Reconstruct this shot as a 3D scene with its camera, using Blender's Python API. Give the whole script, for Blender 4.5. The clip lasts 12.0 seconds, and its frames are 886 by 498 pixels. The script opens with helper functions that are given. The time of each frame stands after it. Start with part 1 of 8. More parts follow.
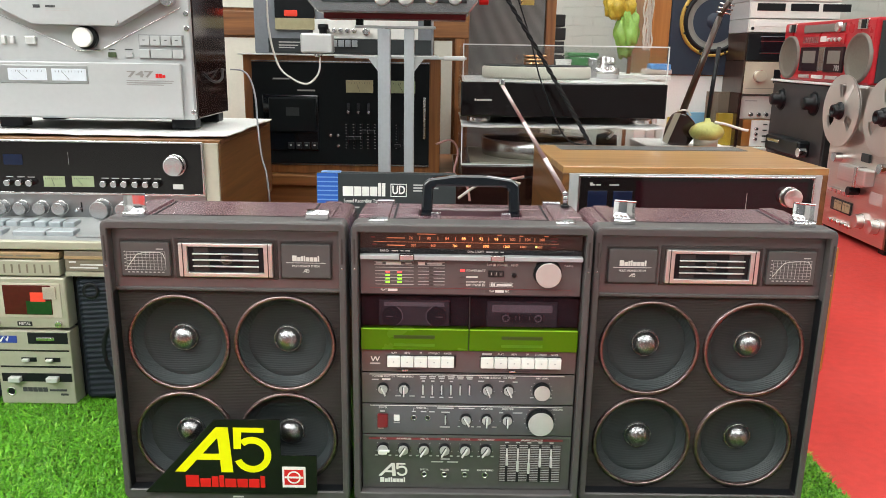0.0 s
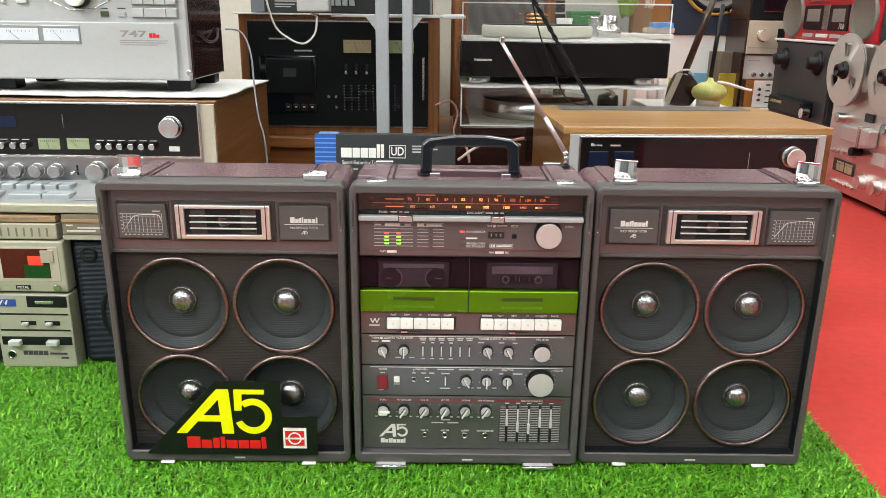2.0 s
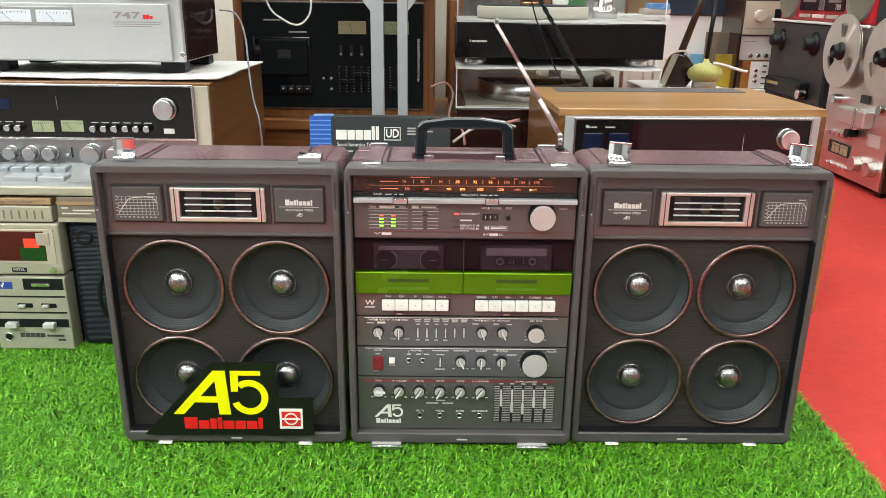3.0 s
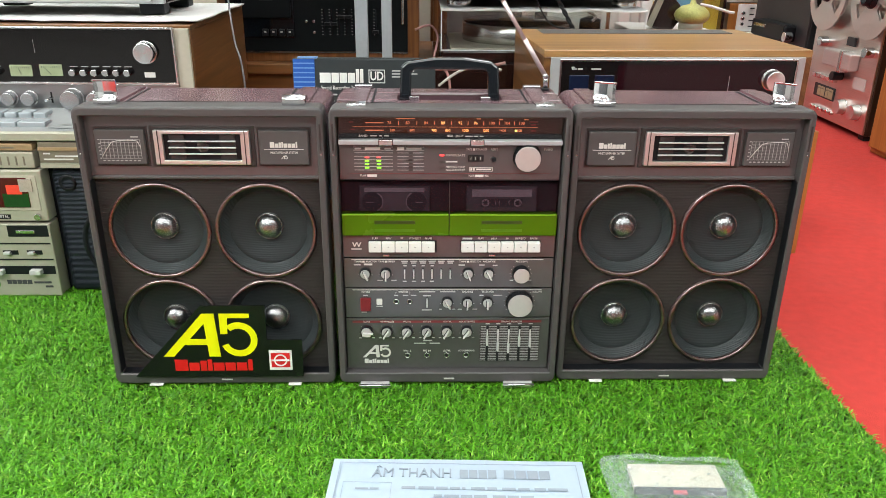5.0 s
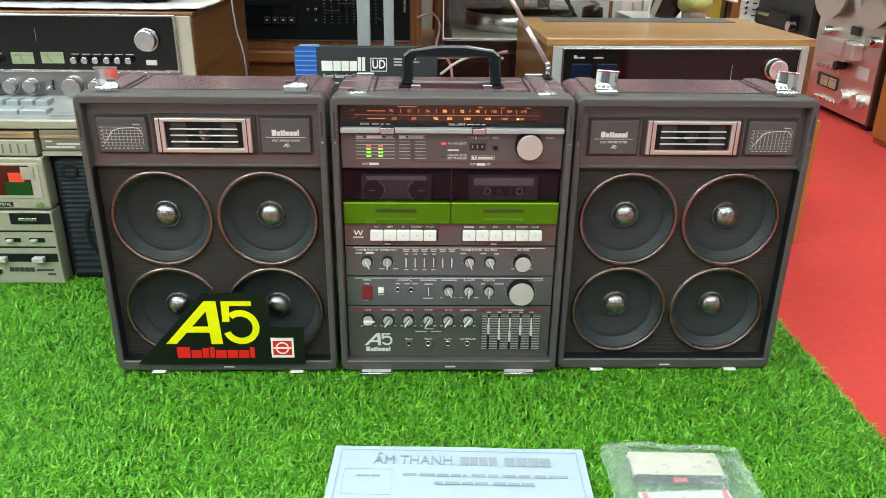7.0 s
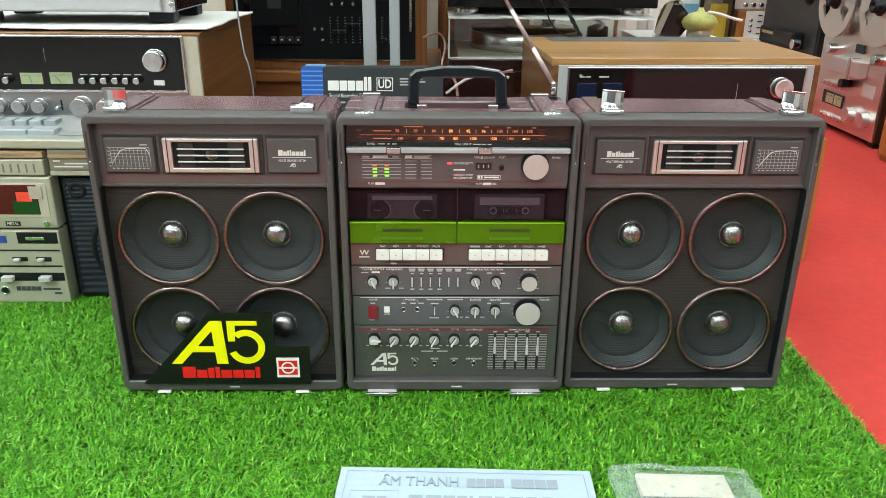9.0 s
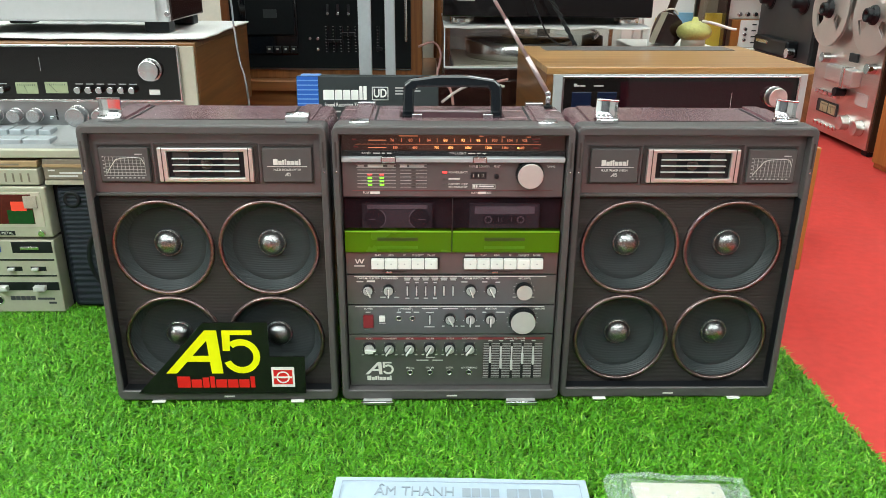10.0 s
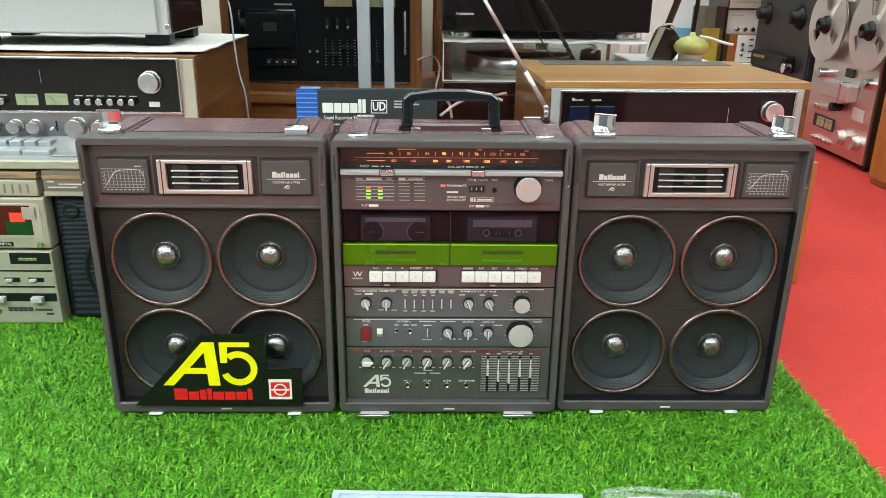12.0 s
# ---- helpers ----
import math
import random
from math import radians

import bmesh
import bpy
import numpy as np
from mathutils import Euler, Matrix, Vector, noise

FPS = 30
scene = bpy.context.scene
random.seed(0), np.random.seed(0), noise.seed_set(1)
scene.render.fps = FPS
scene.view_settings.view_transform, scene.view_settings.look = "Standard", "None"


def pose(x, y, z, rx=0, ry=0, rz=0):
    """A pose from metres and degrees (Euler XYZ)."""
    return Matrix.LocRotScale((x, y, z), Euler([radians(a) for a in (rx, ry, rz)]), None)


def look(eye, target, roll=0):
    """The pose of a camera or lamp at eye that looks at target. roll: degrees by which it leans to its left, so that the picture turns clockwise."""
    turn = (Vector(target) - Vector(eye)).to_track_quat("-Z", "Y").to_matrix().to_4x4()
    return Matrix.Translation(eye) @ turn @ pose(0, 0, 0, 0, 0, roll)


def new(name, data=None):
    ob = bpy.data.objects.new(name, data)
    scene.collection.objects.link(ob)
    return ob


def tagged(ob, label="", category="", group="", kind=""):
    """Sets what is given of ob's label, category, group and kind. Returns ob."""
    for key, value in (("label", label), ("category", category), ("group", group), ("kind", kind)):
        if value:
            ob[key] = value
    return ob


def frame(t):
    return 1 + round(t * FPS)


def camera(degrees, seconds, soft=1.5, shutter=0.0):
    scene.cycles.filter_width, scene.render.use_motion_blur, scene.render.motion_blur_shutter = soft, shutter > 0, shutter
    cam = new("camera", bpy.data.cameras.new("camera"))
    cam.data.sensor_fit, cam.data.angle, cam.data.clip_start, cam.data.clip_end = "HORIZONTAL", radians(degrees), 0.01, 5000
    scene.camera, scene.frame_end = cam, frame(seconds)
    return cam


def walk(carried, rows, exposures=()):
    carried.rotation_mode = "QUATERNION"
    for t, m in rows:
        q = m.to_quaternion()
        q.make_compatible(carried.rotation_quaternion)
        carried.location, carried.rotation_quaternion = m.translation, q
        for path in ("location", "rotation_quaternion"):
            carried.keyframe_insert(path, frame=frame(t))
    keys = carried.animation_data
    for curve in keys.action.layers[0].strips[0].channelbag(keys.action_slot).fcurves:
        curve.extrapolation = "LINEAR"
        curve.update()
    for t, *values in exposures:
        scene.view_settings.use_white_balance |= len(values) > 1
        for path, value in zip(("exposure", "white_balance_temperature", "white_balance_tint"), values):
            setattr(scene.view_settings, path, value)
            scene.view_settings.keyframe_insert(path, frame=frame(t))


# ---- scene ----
cam = camera(59.8, 12.0, soft=0.85)
PATH = [
    (0, (-0.042, -1.015, 0.661), (-0.037, 0.923, 0.167), 0.9),
    (0.5, (-0.04, -1.014, 0.661), (-0.036, 0.921, 0.154), 0.8),
    (1, (-0.04, -1.012, 0.66), (-0.034, 0.917, 0.132), 0.7),
    (1.5, (-0.039, -1.01, 0.657), (-0.035, 0.911, 0.102), 0.7),
    (2, (-0.041, -1.007, 0.655), (-0.035, 0.905, 0.071), 0.7),
    (2.5, (-0.041, -1.008, 0.656), (-0.032, 0.897, 0.047), 0.7),
    (3, (-0.038, -1.012, 0.657), (-0.023, 0.886, 0.028), 0.7),
    (5, (-0.037, -1.022, 0.649), (0.013, 0.83, -0.103), 0.6),
    (5.5, (-0.034, -1.025, 0.645), (0.017, 0.819, -0.128), 0.6),
    (6, (-0.036, -1.025, 0.648), (0.017, 0.813, -0.138), 0.6),
    (6.5, (-0.035, -1.024, 0.648), (0.014, 0.814, -0.138), 0.6),
    (7, (-0.037, -1.024, 0.648), (0.009, 0.818, -0.129), 0.7),
    (9, (-0.038, -1.021, 0.651), (-0.006, 0.838, -0.086), 0.5),
    (9.5, (-0.036, -1.022, 0.651), (-0.001, 0.841, -0.075), 0.4),
    (10, (-0.036, -1.021, 0.652), (0.005, 0.846, -0.065), 0.5),
    (10.5, (-0.035, -1.022, 0.653), (0.009, 0.848, -0.055), 0.5),
    (11, (-0.037, -1.023, 0.653), (0.012, 0.851, -0.045), 0.7),
    (11.5, (-0.037, -1.023, 0.653), (0.011, 0.853, -0.038), 0.8),
    (12, (-0.036, -1.023, 0.654), (0.01, 0.854, -0.033), 0.8),
]
# the film's white balance drifts a little to green once the sheet comes into view
TINTS = [(0, 0.10, 6600, 8.0), (3, 0.11, 6650, 8.0), (5.5, 0.0, 6500, 8.0), (7, 0.0, 6350, -0.5), (12, 0.04, 6350, 1.5)]
walk(cam, [(t, look(eye, target, roll)) for t, eye, target, roll in PATH], TINTS)


# ---- light ----
world = bpy.data.worlds.new("world")
scene.world = world
world.use_nodes = True
world.node_tree.nodes["Background"].inputs[0].default_value = (0.9, 0.95, 1.0, 1)
world.node_tree.nodes["Background"].inputs[1].default_value = 0.3
LAMP = 20.0


# ---- building helpers ----
def part(name, bm, material, parent=None, label=""):
    me = bpy.data.meshes.new(name)
    bm.normal_update()
    bm.to_mesh(me)
    bm.free()
    me.materials.append(material)
    ob = new(name, me)
    if parent:
        ob.parent = parent
    if label:
        ob["label"] = label
    return ob


def shared(name, me, parent, x, y, z, rot=None):
    ob = new(name, me)
    ob.parent = parent
    ob.location = (x, y, z)
    if rot:
        ob.rotation_euler = rot
    return ob


def thing(name, label, category, x=0, y=0, z=0, rz=0, group="", rx=0, ry=0):
    ob = new(name)
    ob.empty_display_size = 0.05
    ob.matrix_basis = pose(x, y, z, rx, ry, rz)
    return tagged(ob, label, category, group)


def setting(name, bm, material, label="", category=""):
    return tagged(part(name, bm, material), label, category, "", "structure")


def bx(x0, x1, y0, y1, z0, z1, b=0.0, seg=2, bm=None):
    """A box between two corners, its edges rounded by b."""
    mine = bmesh.new()
    bmesh.ops.create_cube(mine, size=1)
    for v in mine.verts:
        v.co = ((x0 + x1) / 2 + v.co.x * (x1 - x0), (y0 + y1) / 2 + v.co.y * (y1 - y0), (z0 + z1) / 2 + v.co.z * (z1 - z0))
    if b:
        bmesh.ops.bevel(mine, geom=mine.edges[:], offset=b, segments=seg, profile=0.5, affect="EDGES")
        if seg > 1:
            for f in mine.faces:
                f.smooth = False
    return join(bm, mine)


def join(bm, mine):
    if bm is None:
        return mine
    me = bpy.data.meshes.new("tmp")
    mine.to_mesh(me)
    mine.free()
    bm.from_mesh(me)
    bpy.data.meshes.remove(me)
    return bm


def lathe(profile, cx=0, cy=0, cz=0, axis="y", seg=32, bm=None, smooth=True):
    """Turn (r, h) pairs round an axis; h runs along it (y: away from the viewer, z: up, x: right)."""
    mine = bmesh.new()
    rings = []
    for r, h in profile:
        ring = []
        for i in range(seg if r > 1e-6 else 1):
            a = 2 * math.pi * i / seg
            u, v = r * math.cos(a), r * math.sin(a)
            co = {"y": (u, h, v), "z": (u, v, h), "x": (h, u, v)}[axis]
            ring.append(mine.verts.new((cx + co[0], cy + co[1], cz + co[2])))
        rings.append(ring)
    for a, b in zip(rings, rings[1:]):
        for i in range(seg):
            j = (i + 1) % seg
            q = [a[i % len(a)], a[j % len(a)], b[j % len(b)], b[i % len(b)]]
            q = [v for k, v in enumerate(q) if v not in q[:k]]
            if len(q) > 2:
                mine.faces.new(q).smooth = smooth
    bmesh.ops.recalc_face_normals(mine, faces=mine.faces)
    return join(bm, mine)


def disc(r, depth, cx, cy, cz, axis="y", seg=28, b=0.001, bm=None):
    """A round block with softened rims whose front is at cy and that runs back by depth."""
    b = min(b, r * 0.4, depth * 0.4)
    pr = [(0, 0), (r - b, 0), (r - b * 0.3, b * 0.3), (r, b), (r, depth - b), (r - b, depth), (0, depth)]
    return lathe(pr, cx, cy, cz, axis, seg, bm, smooth=False)


def prism(pts, y0, y1, bm=None, plane="xz", b=0.0):
    """A polygon given in x and z, drawn out from y0 to y1 (plane yz: from x = y0 to y1)."""
    mine = bmesh.new()
    if plane == "xz":
        vs = [mine.verts.new((x, y0, z)) for x, z in pts]
        d = Vector((0, y1 - y0, 0))
    elif plane == "yz":
        vs = [mine.verts.new((y0, x, z)) for x, z in pts]
        d = Vector((y1 - y0, 0, 0))
    else:
        vs = [mine.verts.new((x, z, y0)) for x, z in pts]
        d = Vector((0, 0, y1 - y0))
    f = mine.faces.new(vs)
    g = bmesh.ops.extrude_face_region(mine, geom=[f])
    bmesh.ops.translate(mine, verts=[v for v in g["geom"] if isinstance(v, bmesh.types.BMVert)], vec=d)
    bmesh.ops.recalc_face_normals(mine, faces=mine.faces)
    if b:
        bmesh.ops.bevel(mine, geom=mine.edges[:], offset=b, segments=2, profile=0.5, affect="EDGES")
    return join(bm, mine)


def tube(points, r, seg=10, bm=None, smooth=True, r2=None):
    """A round bar along points."""
    mine = bmesh.new()
    pts = [Vector(p) for p in points]
    rings = []
    up = Vector((0.13, 0.31, 0.94))
    for i, p in enumerate(pts):
        d = (pts[min(i + 1, len(pts) - 1)] - pts[max(i - 1, 0)]).normalized()
        u = d.cross(up)
        u = u.normalized() if u.length > 1e-4 else d.cross(Vector((1, 0, 0))).normalized()
        w = d.cross(u)
        rr = r if r2 is None else r + (r2 - r) * i / (len(pts) - 1)
        rings.append([mine.verts.new(p + (u * math.cos(2 * math.pi * k / seg) + w * math.sin(2 * math.pi * k / seg)) * rr) for k in range(seg)])
    for a, b in zip(rings, rings[1:]):
        for k in range(seg):
            mine.faces.new((a[k], a[(k + 1) % seg], b[(k + 1) % seg], b[k])).smooth = smooth
    mine.faces.new(rings[0])
    mine.faces.new(rings[-1])
    bmesh.ops.recalc_face_normals(mine, faces=mine.faces)
    return join(bm, mine)


def curve_pts(points, n=8):
    """A smooth line through points."""
    out = []
    p = [Vector(points[0])] + [Vector(q) for q in points] + [Vector(points[-1])]
    for i in range(1, len(p) - 2):
        for k in range(n):
            t = k / n
            out.append(0.5 * (2 * p[i] + (p[i + 1] - p[i - 1]) * t + (2 * p[i - 1] - 5 * p[i] + 4 * p[i + 1] - p[i + 2]) * t * t
                              + (3 * p[i] - p[i - 1] - 3 * p[i + 1] + p[i + 2]) * t ** 3))
    out.append(p[-1])
    return out


def text_bm(string, size, x, y, z, align="CENTER", bold=0.0, depth=0.0004, width=None, squeeze=1.0, flat=False):
    """Letters that face the viewer (towards -y), or upwards when flat."""
    cu = bpy.data.curves.new("letters", "FONT")
    cu.body, cu.size, cu.align_x, cu.align_y, cu.extrude, cu.offset = string, size, align, "CENTER", depth, bold
    cu.resolution_u = 3
    ob = bpy.data.objects.new("letters", cu)
    me = bpy.data.meshes.new_from_object(ob)
    bpy.data.objects.remove(ob)
    bm = bmesh.new()
    bm.from_mesh(me)
    bpy.data.meshes.remove(me)
    xs = [v.co.x for v in bm.verts] or [0, 1]
    k = width / (max(xs) - min(xs)) if width else squeeze
    for v in bm.verts:
        v.co.x *= k
    if not flat:
        bm.transform(Matrix.Rotation(radians(90), 4, "X"))
    bm.transform(Matrix.Translation((x, y, z)))
    return bm


def bars(rows, y, h, bm=None, depth=0.0004):
    """Small print too fine to read: (x0, x1, z) strokes of height h, broken into word-long pieces."""
    mine = bmesh.new() if bm is None else bm
    for x0, x1, z in rows:
        bx(x0, x1, y - depth, y + depth, z - h / 2, z + h / 2, bm=mine)
    return mine


# ---- materials ----
def base(name):
    m = bpy.data.materials.new(name)
    m.use_nodes = True
    return m, m.node_tree.nodes, m.node_tree.links, m.node_tree.nodes["Principled BSDF"]


def mat(name, col, rough=0.5, metal=0.0, var=0.12, scale=30.0, bump=0.0, bscale=300.0, coat=0.0, rvar=0.12, per=0.0, spec=0.38):
    """A surface with variation at two scales, uneven gloss and a fine relief."""
    m, n, l, p = base(name)
    tc = n.new("ShaderNodeTexCoord")
    big, fine = n.new("ShaderNodeTexNoise"), n.new("ShaderNodeTexNoise")
    big.inputs["Scale"].default_value, fine.inputs["Scale"].default_value = scale * 0.25, scale * 4
    big.inputs["Detail"].default_value, fine.inputs["Detail"].default_value = 4, 3
    l.new(tc.outputs["Object"], big.inputs["Vector"])
    l.new(tc.outputs["Object"], fine.inputs["Vector"])
    add = n.new("ShaderNodeMath")
    add.operation = "ADD"
    l.new(big.outputs["Fac"], add.inputs[0])
    l.new(fine.outputs["Fac"], add.inputs[1])
    last = add.outputs[0]
    if per:
        oi, mul, a2 = n.new("ShaderNodeObjectInfo"), n.new("ShaderNodeMath"), n.new("ShaderNodeMath")
        mul.operation, mul.inputs[1].default_value, a2.operation = "MULTIPLY_ADD", per, "ADD"
        mul.inputs[2].default_value = -per / 2
        l.new(oi.outputs["Random"], mul.inputs[0])
        l.new(mul.outputs[0], a2.inputs[0])
        l.new(last, a2.inputs[1])
        last = a2.outputs[0]
    ramp = n.new("ShaderNodeMapRange")
    ramp.inputs[1].default_value, ramp.inputs[2].default_value = 0.6, 1.4
    ramp.inputs[3].default_value, ramp.inputs[4].default_value = 1 - var, 1 + var
    l.new(last, ramp.inputs[0])
    mix = n.new("ShaderNodeVectorMath")
    mix.operation = "SCALE"
    mix.inputs[0].default_value = col
    l.new(ramp.outputs[0], mix.inputs["Scale"])
    l.new(mix.outputs[0], p.inputs["Base Color"])
    rr = n.new("ShaderNodeMapRange")
    rr.inputs[1].default_value, rr.inputs[2].default_value = 0.3, 0.7
    rr.inputs[3].default_value, rr.inputs[4].default_value = max(0.02, rough * (1 - rvar)), min(1, rough * (1 + rvar))
    l.new(big.outputs["Fac"], rr.inputs[0])
    l.new(rr.outputs[0], p.inputs["Roughness"])
    p.inputs["Metallic"].default_value = metal
    p.inputs["Specular IOR Level"].default_value = spec
    p.inputs["Coat Weight"].default_value = coat
    p.inputs["Coat Roughness"].default_value = 0.08
    if bump:
        bn, bt = n.new("ShaderNodeBump"), n.new("ShaderNodeTexNoise")
        bt.inputs["Scale"].default_value, bt.inputs["Detail"].default_value = bscale, 2
        l.new(tc.outputs["Object"], bt.inputs["Vector"])
        bn.inputs["Strength"].default_value, bn.inputs["Distance"].default_value = bump, 0.001
        l.new(bt.outputs["Fac"], bn.inputs["Height"])
        l.new(bn.outputs[0], p.inputs["Normal"])
    return m


def wood(name, dark, light, rough=0.35, axis=0, scale=14.0, coat=0.2):
    """Veneer whose grain runs along one axis."""
    m, n, l, p = base(name)
    tc, mp = n.new("ShaderNodeTexCoord"), n.new("ShaderNodeMapping")
    s = [scale * 3] * 3
    s[axis] = scale * 0.12
    mp.inputs["Scale"].default_value = s
    l.new(tc.outputs["Object"], mp.inputs["Vector"])
    no, fi = n.new("ShaderNodeTexNoise"), n.new("ShaderNodeTexNoise")
    no.inputs["Scale"].default_value, no.inputs["Detail"].default_value, no.inputs["Distortion"].default_value = 1.0, 6, 1.2
    fi.inputs["Scale"].default_value, fi.inputs["Detail"].default_value = 7.0, 4
    l.new(mp.outputs[0], no.inputs["Vector"])
    l.new(mp.outputs[0], fi.inputs["Vector"])
    mx = n.new("ShaderNodeMath")
    mx.operation, mx.inputs[1].default_value = "MULTIPLY_ADD", 0.35
    l.new(fi.outputs["Fac"], mx.inputs[0])
    l.new(no.outputs["Fac"], mx.inputs[2])
    cr = n.new("ShaderNodeValToRGB")
    cr.color_ramp.elements[0].position, cr.color_ramp.elements[0].color = 0.45, (*dark, 1)
    cr.color_ramp.elements[1].position, cr.color_ramp.elements[1].color = 0.9, (*light, 1)
    l.new(mx.outputs[0], cr.inputs[0])
    l.new(cr.outputs[0], p.inputs["Base Color"])
    p.inputs["Roughness"].default_value = rough
    p.inputs["Coat Weight"].default_value = coat
    p.inputs["Coat Roughness"].default_value = 0.15
    bn = n.new("ShaderNodeBump")
    bn.inputs["Strength"].default_value, bn.inputs["Distance"].default_value = 0.12, 0.0005
    l.new(fi.outputs["Fac"], bn.inputs["Height"])
    l.new(bn.outputs[0], p.inputs["Normal"])
    return m


def brushed(name, col, rough=0.28, stretch=(4, 400, 400), var=0.1):
    """Brushed metal with fine streaks."""
    m, n, l, p = base(name)
    tc, mp, no = n.new("ShaderNodeTexCoord"), n.new("ShaderNodeMapping"), n.new("ShaderNodeTexNoise")
    mp.inputs["Scale"].default_value = stretch
    l.new(tc.outputs["Object"], mp.inputs["Vector"])
    l.new(mp.outputs[0], no.inputs["Vector"])
    no.inputs["Scale"].default_value, no.inputs["Detail"].default_value = 1.0, 4
    mr = n.new("ShaderNodeMapRange")
    mr.inputs[3].default_value, mr.inputs[4].default_value = 1 - var, 1 + var
    l.new(no.outputs["Fac"], mr.inputs[0])
    sc = n.new("ShaderNodeVectorMath")
    sc.operation = "SCALE"
    sc.inputs[0].default_value = col
    l.new(mr.outputs[0], sc.inputs["Scale"])
    l.new(sc.outputs[0], p.inputs["Base Color"])
    p.inputs["Metallic"].default_value, p.inputs["Roughness"].default_value = 1.0, rough
    return m


def lines(name, col, gap, rough=0.5, metal=0.0, strength=0.8, axis="Z", dark=0.35):
    """Fine ribbed or woven mesh: ribs every gap metres."""
    m, n, l, p = base(name)
    tc, w = n.new("ShaderNodeTexCoord"), n.new("ShaderNodeTexWave")
    w.wave_type, w.bands_direction, w.wave_profile = "BANDS", axis, "SIN"
    w.inputs["Scale"].default_value = 0.314 / gap
    l.new(tc.outputs["Object"], w.inputs["Vector"])
    mr, sc, no, ml = n.new("ShaderNodeMapRange"), n.new("ShaderNodeVectorMath"), n.new("ShaderNodeTexNoise"), n.new("ShaderNodeMath")
    mr.inputs[3].default_value, mr.inputs[4].default_value = 1 - dark, 1 + dark
    no.inputs["Scale"].default_value, no.inputs["Detail"].default_value = 25, 5
    l.new(tc.outputs["Object"], no.inputs["Vector"])
    l.new(w.outputs["Fac"], mr.inputs[0])
    ml.operation = "MULTIPLY"
    l.new(mr.outputs[0], ml.inputs[0])
    m2 = n.new("ShaderNodeMapRange")
    m2.inputs[3].default_value, m2.inputs[4].default_value = 0.85, 1.15
    l.new(no.outputs["Fac"], m2.inputs[0])
    l.new(m2.outputs[0], ml.inputs[1])
    sc.operation = "SCALE"
    sc.inputs[0].default_value = col
    l.new(ml.outputs[0], sc.inputs["Scale"])
    l.new(sc.outputs[0], p.inputs["Base Color"])
    p.inputs["Roughness"].default_value, p.inputs["Metallic"].default_value = rough, metal
    p.inputs["Specular IOR Level"].default_value = 0.22
    bn = n.new("ShaderNodeBump")
    bn.inputs["Strength"].default_value, bn.inputs["Distance"].default_value = strength, gap * 0.4
    l.new(w.outputs["Fac"], bn.inputs["Height"])
    l.new(bn.outputs[0], p.inputs["Normal"])
    return m


def knurl(name, col, size, rough=0.25, low=0.25, relief=0.7):
    """Metal with a pricked, knurled skin."""
    m, n, l, p = base(name)
    tc, v = n.new("ShaderNodeTexCoord"), n.new("ShaderNodeTexVoronoi")
    v.inputs["Scale"].default_value = 1 / size
    l.new(tc.outputs["Object"], v.inputs["Vector"])
    cr = n.new("ShaderNodeMapRange")
    cr.inputs[1].default_value, cr.inputs[2].default_value, cr.inputs[3].default_value, cr.inputs[4].default_value = 0.15, 0.6, 1.0, low
    l.new(v.outputs["Distance"], cr.inputs[0])
    sc = n.new("ShaderNodeVectorMath")
    sc.operation = "SCALE"
    sc.inputs[0].default_value = col
    l.new(cr.outputs[0], sc.inputs["Scale"])
    l.new(sc.outputs[0], p.inputs["Base Color"])
    p.inputs["Metallic"].default_value, p.inputs["Roughness"].default_value = 1.0, rough
    bn = n.new("ShaderNodeBump")
    bn.invert = True
    bn.inputs["Strength"].default_value, bn.inputs["Distance"].default_value = relief, size * 0.5
    l.new(v.outputs["Distance"], bn.inputs["Height"])
    l.new(bn.outputs[0], p.inputs["Normal"])
    return m


def pricked(name, col, w, h, dark=0.08, rough=0.3):
    """Metal seen as even rows of small bright facets, set off by half a step."""
    m, n, l, p = base(name)
    tc, sx, cx, br = n.new("ShaderNodeTexCoord"), n.new("ShaderNodeSeparateXYZ"), n.new("ShaderNodeCombineXYZ"), n.new("ShaderNodeTexBrick")
    l.new(tc.outputs["Object"], sx.inputs[0])
    l.new(sx.outputs[0], cx.inputs[0])
    l.new(sx.outputs[2], cx.inputs[1])
    l.new(cx.outputs[0], br.inputs["Vector"])
    br.inputs["Color1"].default_value = (*col, 1)
    br.inputs["Color2"].default_value = (*[c * 0.8 for c in col], 1)
    br.inputs["Mortar"].default_value = (*[c * dark for c in col], 1)
    br.inputs["Scale"].default_value = 1.0
    br.inputs["Brick Width"].default_value, br.inputs["Row Height"].default_value = w, h
    br.inputs["Mortar Size"].default_value, br.inputs["Mortar Smooth"].default_value = h * 0.24, 0.3
    l.new(br.outputs["Color"], p.inputs["Base Color"])
    p.inputs["Metallic"].default_value, p.inputs["Roughness"].default_value = 1.0, rough
    return m


